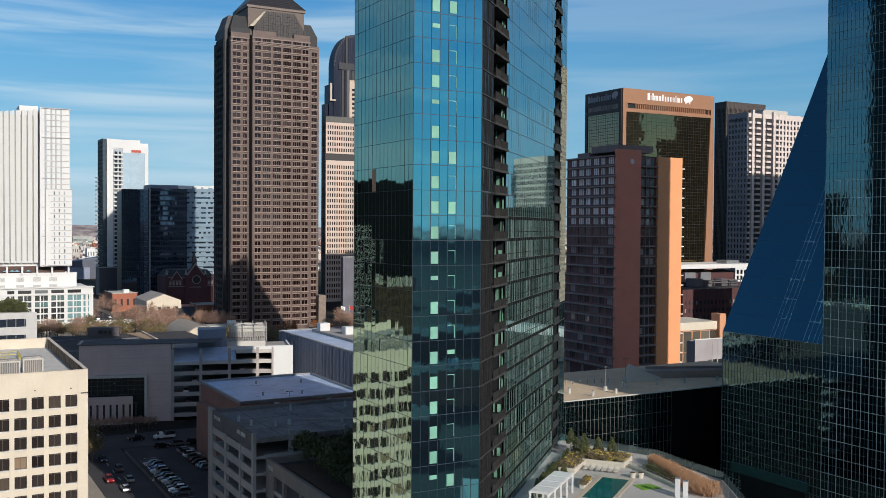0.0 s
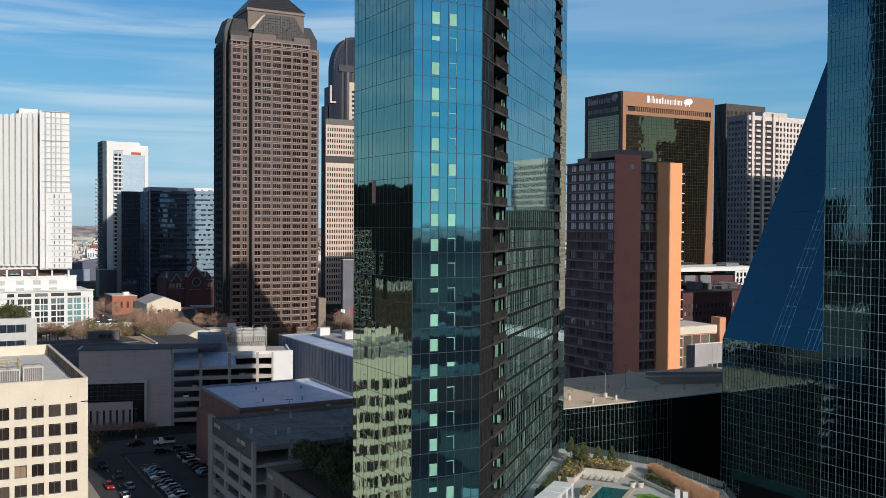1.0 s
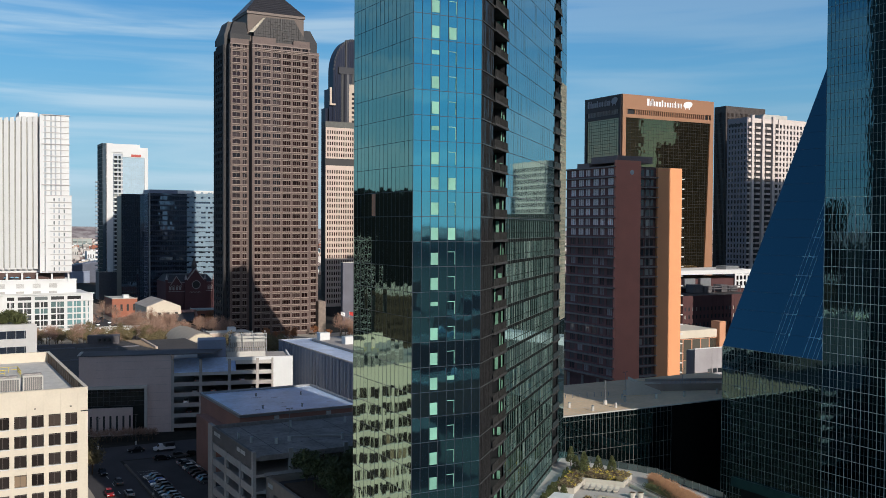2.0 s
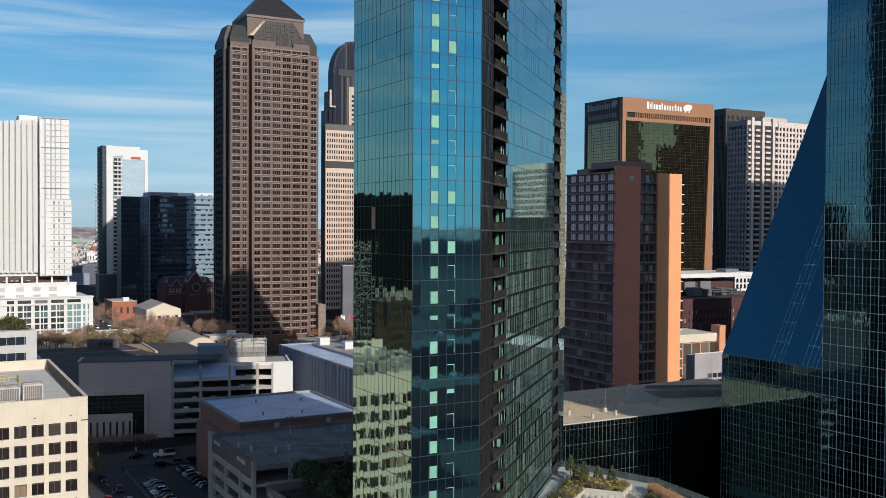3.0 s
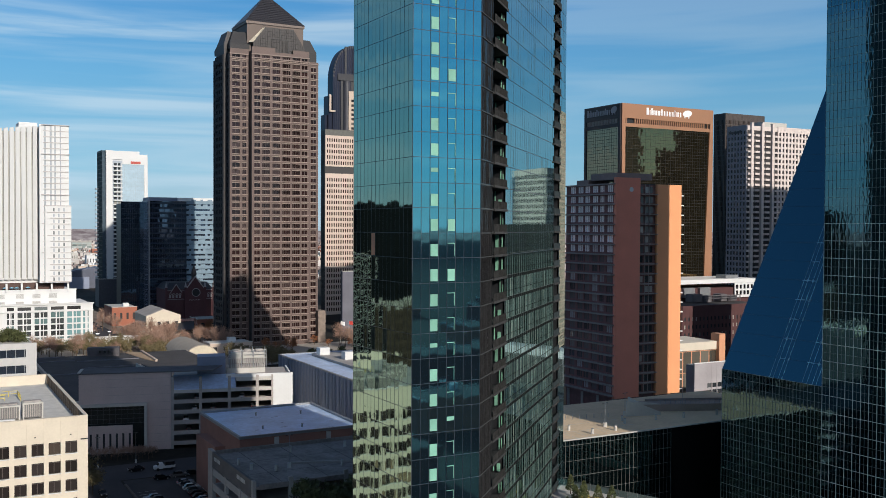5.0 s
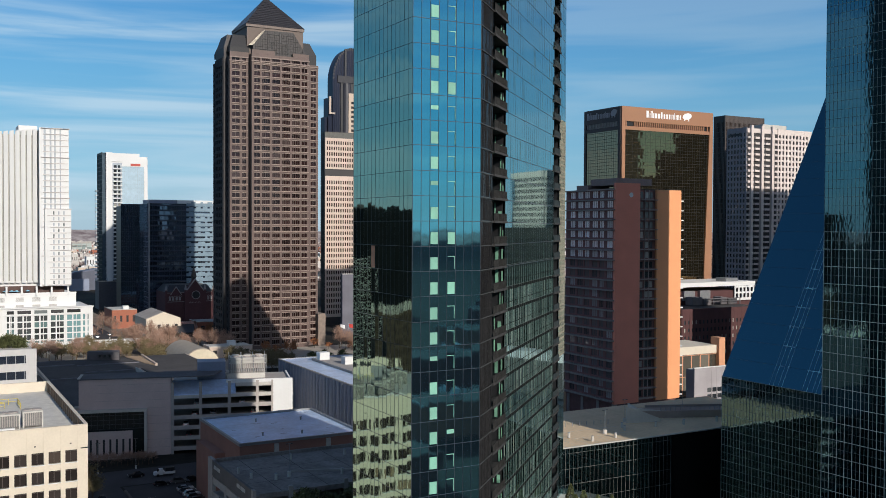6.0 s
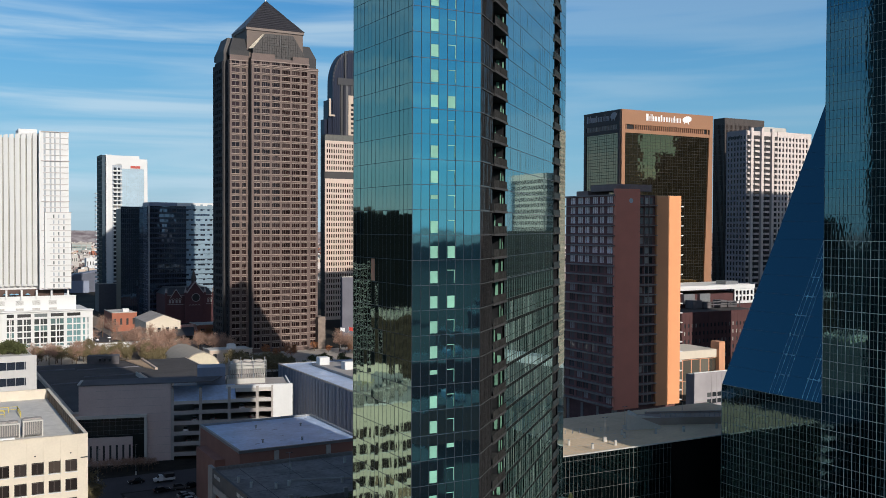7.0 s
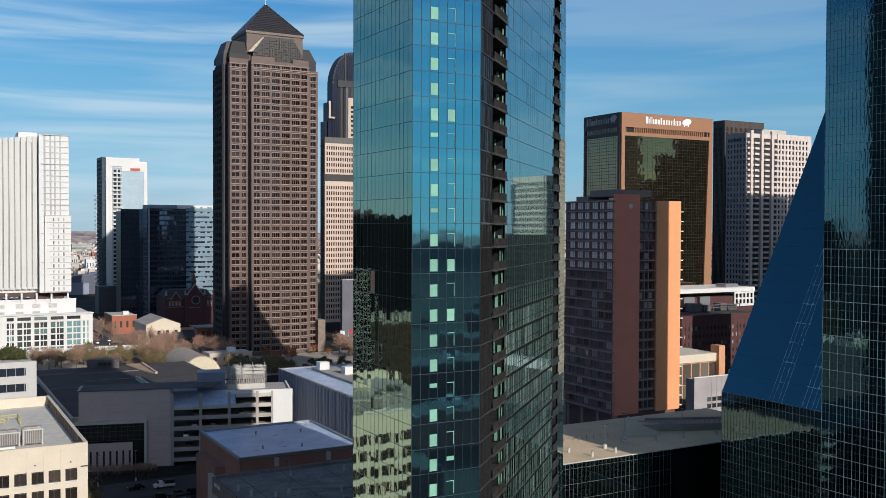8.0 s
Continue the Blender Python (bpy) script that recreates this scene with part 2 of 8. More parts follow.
# ---- ground and distance ----
def ground_sheet():
    m = Mesh()
    n = 64
    ring = [(4900 * math.cos(2 * math.pi * k / n), 4900 * math.sin(2 * math.pi * k / n)) for k in range(n)]
    m.poly([(x, y, 0.0) for x, y in ring])
    return lone("ground", m, surface("city_ground", (0.036, 0.033, 0.028), 0.95, vary=0.5, scale=0.02, fine=0.3, bump=0),
                "dull brown city ground with scrub and paving", "ground", kind="structure")


ground_sheet()


def hills():
    m = Mesh()
    n = 160
    prev = None
    for k in range(n + 1):
        a = 2 * math.pi * k / n
        z = 54 + 8 * noise.noise((math.cos(a) * 9, math.sin(a) * 9, 0)) + 4 * noise.noise((math.cos(a) * 40, math.sin(a) * 40, 3))
        p = (4700 * math.cos(a), 4700 * math.sin(a))
        q = (4500 * math.cos(a), 4500 * math.sin(a))
        if prev:
            m.poly([(*prev[1], -1), (*q, -1), (*p, z), (*prev[0], prev[2])])
        prev = (p, q, z)
    # Distance haze is put into the hills as a pale colour that glows.
    mat, nd, l, b = material("hazy_distance")
    pos = nd.new("ShaderNodeNewGeometry")
    no = nd.new("ShaderNodeTexNoise")
    no.inputs["Scale"].default_value = .02
    no.inputs["Detail"].default_value = 8
    l.new(pos.outputs["Position"], no.inputs["Vector"])
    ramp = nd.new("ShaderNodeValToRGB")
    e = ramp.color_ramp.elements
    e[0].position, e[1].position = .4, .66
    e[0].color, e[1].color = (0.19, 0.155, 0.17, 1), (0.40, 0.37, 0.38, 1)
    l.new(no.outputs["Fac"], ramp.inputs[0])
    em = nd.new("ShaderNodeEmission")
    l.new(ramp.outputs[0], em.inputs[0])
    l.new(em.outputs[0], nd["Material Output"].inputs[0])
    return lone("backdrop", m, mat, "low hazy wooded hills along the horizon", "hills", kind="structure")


hills()


def clouds():
    """The lower sky far out: blue, paler towards the horizon, with thin streaked cloud; it fades out above."""
    m = Mesh()
    n = 96
    for k in range(n):
        a, b = 2 * math.pi * k / n, 2 * math.pi * (k + 1) / n
        pa, pb = (4800 * math.cos(a), 4800 * math.sin(a)), (4800 * math.cos(b), 4800 * math.sin(b))
        m.poly([(*pa, 40), (*pb, 40), (*pb, 2100), (*pa, 2100)])
    mat, nd, l, b = material("lower_sky")
    pos = nd.new("ShaderNodeNewGeometry")
    sep = nd.new("ShaderNodeSeparateXYZ")
    l.new(pos.outputs["Position"], sep.inputs[0])
    high = nd.new("ShaderNodeMapRange")
    high.inputs["From Min"].default_value, high.inputs["From Max"].default_value = 40, 1400
    l.new(sep.outputs[2], high.inputs["Value"])
    blue = nd.new("ShaderNodeValToRGB")
    e = blue.color_ramp.elements
    e[0].color, e[1].color = (0.37, 0.52, 0.62, 1), (0.05, 0.25, 0.60, 1)
    e.new(0.09).color = (0.36, 0.53, 0.63, 1)
    e.new(0.22).color = (0.26, 0.53, 0.70, 1)
    e.new(0.55).color = (0.15, 0.42, 0.69, 1)
    l.new(high.outputs[0], blue.inputs[0])
    streak = None
    for sc, lo, hi, amount in (((0.00045, 0.00045, 0.006), 0.38, 0.66, 0.72), ((0.0009, 0.0009, 0.016), 0.45, 0.85, 0.3)):
        mp = nd.new("ShaderNodeMapping")
        mp.inputs["Scale"].default_value = sc
        l.new(pos.outputs["Position"], mp.inputs["Vector"])
        no = nd.new("ShaderNodeTexNoise")
        no.inputs["Scale"].default_value = 1.0
        no.inputs["Detail"].default_value = 6
        no.inputs["Distortion"].default_value = 0.5
        l.new(mp.outputs[0], no.inputs["Vector"])
        ramp = nd.new("ShaderNodeMapRange")
        ramp.interpolation_type = "SMOOTHSTEP"
        ramp.inputs["From Min"].default_value, ramp.inputs["From Max"].default_value = lo, hi
        ramp.inputs["To Max"].default_value = amount
        l.new(no.outputs["Fac"], ramp.inputs["Value"])
        if streak is None:
            streak = ramp.outputs[0]
        else:
            both = nd.new("ShaderNodeMath")
            both.operation = "MAXIMUM"
            l.new(streak, both.inputs[0])
            l.new(ramp.outputs[0], both.inputs[1])
            streak = both.outputs[0]
    side = nd.new("ShaderNodeMapRange")
    side.inputs["From Min"].default_value, side.inputs["From Max"].default_value = -4800, 4800
    l.new(sep.outputs[0], side.inputs["Value"])
    cover = nd.new("ShaderNodeValToRGB")
    cover.color_ramp.interpolation = "EASE"
    for at, v in ((0.3, 0.5), (0.52, 1.0), (0.68, 0.95), (0.80, 0.4)):
        c = cover.color_ramp.elements.new(at)
        c.color = (v, v, v, 1)
    cover.color_ramp.elements[0].color = (0.5, 0.5, 0.5, 1)
    cover.color_ramp.elements[-1].color = (0.4, 0.4, 0.4, 1)
    l.new(side.outputs[0], cover.inputs[0])
    thin = nd.new("ShaderNodeMath")
    thin.operation = "MULTIPLY"
    l.new(streak, thin.inputs[0])
    l.new(cover.outputs[0], thin.inputs[1])
    mixc = nd.new("ShaderNodeMix")
    mixc.data_type = "RGBA"
    l.new(thin.outputs[0], mixc.inputs[0])
    l.new(blue.outputs[0], mixc.inputs[6])
    mixc.inputs[7].default_value = (0.52, 0.68, 0.80, 1)
    em = nd.new("ShaderNodeEmission")
    l.new(mixc.outputs[2], em.inputs[0])
    across = nd.new("ShaderNodeValToRGB")
    for at, v in ((0.28, 0.78), (0.53, 1.0), (0.90, 0.82)):
        across.color_ramp.elements.new(at).color = (v, v, v, 1)
    across.color_ramp.elements[0].color = (0.70, 0.70, 0.70, 1)
    across.color_ramp.elements[-1].color = (0.78, 0.78, 0.78, 1)
    l.new(side.outputs[0], across.inputs[0])
    gain = nd.new("ShaderNodeMath")
    gain.operation = "MULTIPLY"
    gain.inputs[1].default_value = 1.12
    l.new(across.outputs[0], gain.inputs[0])
    l.new(gain.outputs[0], em.inputs["Strength"])
    tr = nd.new("ShaderNodeBsdfTransparent")
    fade = nd.new("ShaderNodeMapRange")
    fade.inputs["From Min"].default_value, fade.inputs["From Max"].default_value = 1200, 2090
    fade.inputs["To Min"].default_value, fade.inputs["To Max"].default_value = 1.0, 0.0
    l.new(sep.outputs[2], fade.inputs["Value"])
    mix = nd.new("ShaderNodeMixShader")
    l.new(fade.outputs[0], mix.inputs[0])
    l.new(tr.outputs[0], mix.inputs[1])
    l.new(em.outputs[0], mix.inputs[2])
    l.new(mix.outputs[0], nd["Material Output"].inputs[0])
    return lone("sky_backdrop", m, mat, "thin streaked white cloud over blue sky", "sky", kind="structure")


clouds()


# ---- the glass apartment tower in the middle ----
C1, C2 = (54.2, 105.5), (64.0, 105.5)
FE = (0.7193, 0.6947)
FN = (0.6947, -0.7193)
FLOOR0, FLOOR = 0.7, 3.13


G_FLANK = coated("flank_glazing", (0.27, 0.57, 0.60), (0.018, 0.034, 0.030), wave=0.004, share=0.82, ripple=1.6, stretch=0.3)
M_SLABGREY = surface("dark_slab_concrete", (0.055, 0.055, 0.055), .92, vary=.35)


def glass_tower():
    r = thing("apartment_tower", (70, 122, 0), "tall folded apartment tower of teal reflecting glass with corner balconies", "tower")
    zs = [FLOOR0 + FLOOR * k for k in range(54)]
    top = FLOOR0 + FLOOR * 53
    # core stands back from the skin
    def on(s, t):
        return (C2[0] + FE[0] * s + FN[0] * t, C2[1] + FE[1] * s + FN[1] * t)
    core = [(C1[0] + 0.3, C1[1] + 0.3), (C2[0] - 0.1, C2[1] + 0.3), on(6.15, -0.35), on(6.15, -2.4), on(13.92, -2.4), on(13.92, -0.35),
            on(51.07, -0.35), on(51.07, -2.0), on(57.04, -2.0), on(57.04, -0.35), on(62.9, -0.35), (104, 162), (96, 166), (74, 146), (66, 123.2), (C1[0] + 0.3, 123.2)]
    part("core", Mesh().prism(core, 0, top), M_BLACKMETAL, r)
    part("roof", Mesh().box(58, 108, top + 0.02, 64, 122, top + 1.2), M_GREYCON, r)
    lo, hi = 8, 38
    rest_lo, rest_hi = zs[lo], zs[hi]
    # middle front, whose panes are seen one by one
    curtain(r, C1, EAST, 9.8, rest_lo, rest_hi, 8, zs, G_TEAL, M_DARKMULL, rng, limit=240)
    curtain(r, C1, EAST, 9.8, 0.2, rest_lo, 8, zs, G_TEAL, M_DARKMULL, rng)
    curtain(r, C1, EAST, 9.8, rest_hi, top, 8, zs, G_TEAL, M_DARKMULL, rng)
    # left flank
    curtain(r, (C1[0], 123.4), TOCAM, 17.9, 0.2, top, 15, zs, G_TEALSIDE, M_DARKMULL, rng, thin=0.035, proud=0.015, tilt=0.008, limit=300)
    # folded right flank with two stacks of balconies
    for s0, s1, n in ((13.82, 51.17, 24), (56.94, 63.09, 4)):
        curtain(r, on(s0, 0), FE, s1 - s0, 0.2, top, n, zs, G_FLANK, M_DARKMULL, rng, thin=0.05, tilt=0.001, proud=0.012, hline=0.10)
    # dark screen beside the first balconies; its streaky reflections are built as ribs
    part("ribbed_screen", Mesh().slab(C2, FE, 0.05, 6.2, 0.2, top, -.3, .0), coated("dark_bronze_screen", (0.20, 0.20, 0.20), (0.010, 0.010, 0.011), wave=.14, share=.7, ripple=2.6, stretch=.35), r, "dark bronze screen with raised streaks for reflections")
    rib = Mesh()
    for k in range(17):
        q = .2 + .36 * k
        for z in zs[20:50]:
            w = rng.uniform(.05, .14)
            rib.slab(C2, FE, q, q + w * .6, z + .15, z + FLOOR - .1, .0, rng.uniform(.02, .05))
        for z in zs[6:20]:
            rib.slab(C2, FE, q, q + rng.uniform(.05, .16), z + .1, z + FLOOR - .1, .0, rng.uniform(.03, .07))
    part("screen_ribs", rib, surface("bronze_rib", (0.026, 0.026, 0.027), .95, 0, vary=.5, scale=1.5), r, kind="stuff")
    drape, pale_drape, ledge, edge = Mesh(), Mesh(), Mesh(), Mesh()
    for z in zs[6:40]:
        for k in range(24):
            s = 13.82 + 37.35 * k / 24
            pick = rng.random()
            if z < 62:
                for q in range(3):
                    at = s + .1 + .48 * q + rng.uniform(0, .25)
                    w = rng.choice((.06, .08, .10, .15, .22))
                    if rng.random() < .62:
                        (pale_drape if rng.random() < .36 else drape).slab(C2, FE, at, at + w, z + .12, z + FLOOR - .12, .012, .02)
            elif pick < .16:
                at = s + rng.uniform(.1, 1.1)
                drape.slab(C2, FE, at, at + rng.choice((.04, .05, .07)), z + .12, z + FLOOR - .12, .012, .02)
        ledge.slab(C2, FE, 0.1, 6.2, z - .06, z + .06, .02, .12)
        if z < 66:
            edge.slab(C2, FE, 13.87, 51.12, z - .3, z + .16, .014, .03).slab(C2, FE, 13.87, 51.12, z + 1.0, z + 1.08, .014, .025)
    line = Mesh()
    for z in zs[6:22]:
        line.slab(C2, FE, 13.87, 51.12, z + .17, z + .21, .014, .04)
    part("floor_flashing", line, surface("pale_flashing", (0.10, 0.115, 0.11), .6), r, kind="stuff")
    part("drapes", drape, surface("green_drape", (0.085, 0.13, 0.112), .6, vary=.5, scale=.9, fine=4, pieces=.7), r, kind="stuff")
    part("drapes", pale_drape, surface("pale_green_drape", (0.23, 0.30, 0.26), .7, vary=.4, scale=.9, fine=4), r, kind="stuff")
    part("floor_edging", edge, surface("black_floor_edge", (0.008, 0.010, 0.010), .95), r, kind="stuff")
    fin = Mesh()
    for k in range(25):
        q = 13.82 + 37.35 * k / 24
        fin.slab(C2, FE, q - .03, q + .03, 16, 66, .01, .045)
    part("mullion_finning", fin, surface("pale_green_metal", (0.07, 0.10, 0.09), .5, .1), r, kind="stuff")
    part("ledge_edging", ledge, surface("ledge_metal", (0.06, 0.065, 0.065), .92), r, kind="stuff")
    # pale bars over the narrow end bay, for a cream grid mirrored in it
    end = Mesh()
    for k in range(6):
        end.slab(C2, FE, 57.2 + 1.08 * k, 57.55 + 1.08 * k, 48, 92, .014, .10)
    for k in range(42):
        end.slab(C2, FE, 57.05, 63.05, 48 + 1.043 * k, 48.3 + 1.043 * k, .014, .08)
    part("end_framing", end, surface("cream_end_frame", (0.27, 0.255, 0.20), .9, vary=.3, scale=.4), r, kind="stuff")
    back = Mesh()
    for s0, s1, dp in ((6.25, 13.82, 2.3), (51.17, 56.94, 1.9)):
        back.slab(on(s0, 0), FE, 0.05, s1 - s0 - 0.05, 0.2, top, -dp - 0.02, -dp + 0.05)
    part("balcony_glazing", back, G_GREEN, r)
    b1 = Mesh().slab((0, 0), EAST, 0.03, 7.54, -0.16, 0.16, -2.2, 0.35).data("balcony_slab", M_SLABGREY)
    b2 = Mesh().slab((0, 0), EAST, 0.03, 5.74, -0.16, 0.16, -1.8, 0.3).data("balcony_slab", M_SLABGREY)
    rail = Mesh().slab((0, 0), EAST, 0.05, 7.5, 1.1, 1.16, 0.2, 0.26).slab((0, 0), EAST, 0.05, 3.0, .16, 1.06, 0.22, 0.25)
    for k in range(22):
        rail.slab((0, 0), EAST, .1 + .345 * k, .13 + .345 * k, .16, 1.1, .2, .28)
    r1 = rail.data("balcony_rail", surface("dark_guard_panel", (0.035, 0.035, 0.034), .92, 0, vary=.5, scale=1.2, fine=5))
    r2 = Mesh().slab((0, 0), EAST, 0.05, 5.7, 0.16, 1.1, 0.16, 0.2).data("balcony_rail", surface("pale_rail_glass", (0.035, 0.045, 0.048), .9, vary=.4, scale=.7))
    rnd = random.Random(3)
    lit = surface("green_lit_pane", (0.15, 0.31, 0.22), .5, vary=.5, scale=.5, pieces=.4)
    jambs = [Mesh().box(0, a, .25, .05, b, h).box(0, c, .25, .05, d, 2.6).data("balcony_door", lit)
             for a, b, c, d, h in ((.3, .5, .95, 1.4, 2.3), (.5, 1.0, 1.4, 1.55, 1.4), (.25, .4, .6, .75, 1.9))]
    for z in zs[5:44]:
        piece("balcony_slab", b1, r, wall_frame(on(6.25, 0), FE, 0, z))
        piece("balcony_rail", r1, r, wall_frame(on(6.25, 0), FE, 0, z))
        piece("balcony_slab", b2, r, wall_frame(on(51.17, 0), FE, 0, z))
        piece("balcony_rail", r2, r, wall_frame(on(51.17, 0), FE, 0, z))
        piece("balcony_door", rnd.choice(jambs), r, wall_frame(on(6.25, 0), FE, 7.44, z + .16, 0))
    part("orange_blind", Mesh().slab((C1[0], 123.4), TOCAM, 5.99, 7.12, zs[21] + .1, zs[22] - .1, .012, .03), surface("orange_cloth", (0.75, 0.34, 0.19), .8), r, "drawn orange blind")
    # vent windows in the middle front: blinds drawn in some
    p = 9.8 / 8
    full = Mesh().box(0.10, -0.05, 0, p - 0.10, -0.01, 1.5).data("vent_window", W_MINT)
    half = Mesh().box(0.10, -0.05, 1.1, p - 0.10, -0.01, 1.62).data("vent_window", W_MINT)
    line = Mesh().box(0.10, -0.05, 1.56, p - 0.10, -0.01, 1.64).box(p - 0.16, -0.05, 0, p - 0.1, -0.01, 1.56).data("vent_window_edge", W_MINT)
    for k in range(9, 38):
        for col in (2, 4):
            pick = rnd.random()
            near = (0.88 if col == 2 else 0.4) * (1 if k < 24 else .8)
            me = full if pick < near * 0.8 else (half if pick < near else line)
            piece(me.name.split(".")[0], me, r, wall_frame(C1, EAST, p * col, zs[k] + 0.25))
    return r


glass_tower()


# ---- the prism tower of dark green glass ----
PU, PV = 158.6, 130.2


def prism_tower():
    r = thing("prism_tower", (185, 130, 0), "faceted green glass skyscraper with a slanted blue side", "tower")
    far = 157.1
    right = 100.0
    east = 216.0
    rise = 39 + (east - PU) / 0.507
    core = Mesh()
    prof = [(PU + 0.2, 0), (east, 0), (east, rise - 0.4), (PU + 0.2, 38.8)]
    core.loft([(u, PV, z) for u, z in prof], [(u, far - 0.2, z) for u, z in prof])
    top = [(PU + 0.2, 0), (east, 0), (east, 190), (209, 218), (199, 214), (189, 181), (PU + 0.2, 132)]
    core.loft([(u, right, z) for u, z in top], [(u, PV - 0.05, z) for u, z in top])
    part("core", core, M_BLACKMETAL, r)
    zs = [3.4 * k for k in range(1, 60)]
    def lattice(o, length, n, z0, z1, floors, mat):
        """Thin dim bars that halve every bay and every floor."""
        m = Mesh()
        for k in range(n):
            q = length * (k + .5) / n
            m.slab(o, TOCAM, q - .025, q + .025, z0, z1, -.02, .05)
        for z in floors:
            if z0 < z - 1.7 < z1:
                m.slab(o, TOCAM, 0, length, z - 1.73, z - 1.67, -.02, .045)
        part("fine_lattice", m, mat, r, kind="stuff")
    alu = surface("pale_aluminium", (0.52, 0.54, 0.53), .45, .1, vary=.15)
    dim = surface("dim_aluminium", (0.15, 0.18, 0.19), .5, .1, vary=.2)
    deep = coated("deep_green_glazing", (0.115, 0.24, 0.28), (0.006, 0.012, 0.014), wave=0.04, share=0.85, ripple=2.0, stretch=.35)
    curtain(r, (PU, PV), TOCAM, PV - right, 0.2, 71.4, 17, zs, deep, alu, rng, thin=0.09, proud=0.09, hline=0.10, tilt=0.004, limit=240)
    lattice((PU, PV), PV - right, 17, 0.2, 132, zs, dim)
    # Mullions above and on the far bay: dimmer light put into darker aluminium.
    curtain(r, (PU, PV), TOCAM, PV - right, 71.4, 132, 17, zs, deep, surface("dull_aluminium", (0.17, 0.21, 0.23), .5), rng, thin=0.06, proud=0.04, hline=0.07, tilt=0.003)
    curtain(r, (PU, far), TOCAM, far - PV, 0.2, 39, 15, zs, coated("dark_green_glazing", (0.15, 0.25, 0.25), (0.005, 0.010, 0.011), wave=.05, share=.85, ripple=1.8, stretch=.4), surface("shaded_aluminium", (0.27, 0.30, 0.29), .5, .1), rng, thin=0.08, proud=0.07, hline=0.08, tilt=0.005, limit=180)
    lattice((PU, far), far - PV, 15, 0.2, 38.9, zs, dim)
    part("entrance_recess", Mesh().slab((PU, 151), TOCAM, 0, 17, 0.1, 8.6, .1, .16), M_BLACKMETAL, r, "dark entrance recess")
    part("canopy_band", Mesh().slab((PU, 153.5), TOCAM, 0, 20.5, 8.6, 10.6, .1, .7), surface("teal_band", (0.05, 0.12, 0.115), .3, .3), r, "teal metal band over the entrance")
    # slanted side
    sl, ml = Mesh(), Mesh()
    nv, nz = 14, 28
    def sp(i, j, t=0.0):
        k = j / nz
        z = 39 + (rise - 39) * k
        u = PU + (east - PU) * k
        return (u - 0.878 * t, far + (PV - far) * i / nv, z + 0.478 * t)
    for j in range(nz):
        for i in range(nv):
            c = rng.uniform(-0.003, 0.003)
            sl.poly([sp(i, j, c), sp(i + 1, j, -c), sp(i + 1, j + 1, c), sp(i, j + 1, -c)])
    part("slanted_glass", sl, G_SLOPE, r, "steep slanted face of deep blue glass", kind="stuff")
    for j in range(nz + 1):
        a, b = sp(0, j), sp(nv, j)
        ml.hexa([(a[0], b[1], a[2] - 0.03), (a[0] + 0.05, b[1], a[2] - 0.03), (a[0] + 0.05, a[1], a[2] - 0.03), (a[0], a[1], a[2] - 0.03),
                 (a[0] - 0.02, b[1], a[2] + 0.03), (a[0] + 0.05, b[1], a[2] + 0.03), (a[0] + 0.05, a[1], a[2] + 0.03), (a[0] - 0.02, a[1], a[2] + 0.03)])
    part("slant_joints", ml, M_DARKMULL, r, kind="stuff")
    # Pale lines laid on the slanted glass imitate a lattice reflected in it.
    up = Mesh()
    for i in (7.0, 7.5, 8.2, 8.7, 11.4, 12.0, 12.7, 13.2):
        for j in range(0, 26):
            up.poly([sp(i - .03, j, .012), sp(i + .03, j, .012), sp(i + .03, j + .97, .012), sp(i - .03, j + .97, .012)])
    tick = random.Random(23)
    for j in range(1, 26):
        for a, b in ((6.7, 9.0), (11.1, 13.5)):
            a += tick.uniform(0, .9)
            b -= tick.uniform(0, .9)
            up.poly([sp(a, j - .02, .014), sp(a, j + .02, .014), sp(b, j + .02, .014), sp(b, j - .02, .014)])
            c = tick.choice((7.0, 7.5, 8.2, 8.7, 11.4, 12.0, 12.7))
            up.poly([sp(c - .12, j - .06, .016), sp(c - .12, j + .06, .016), sp(c + .12, j + .06, .016), sp(c + .12, j - .06, .016)])
    part("slant_beading", up, surface("blue_bead", (0.22, 0.40, 0.52), .4, vary=.5, scale=.12, fine=.6), r, kind="stuff")
    return r


prism_tower()


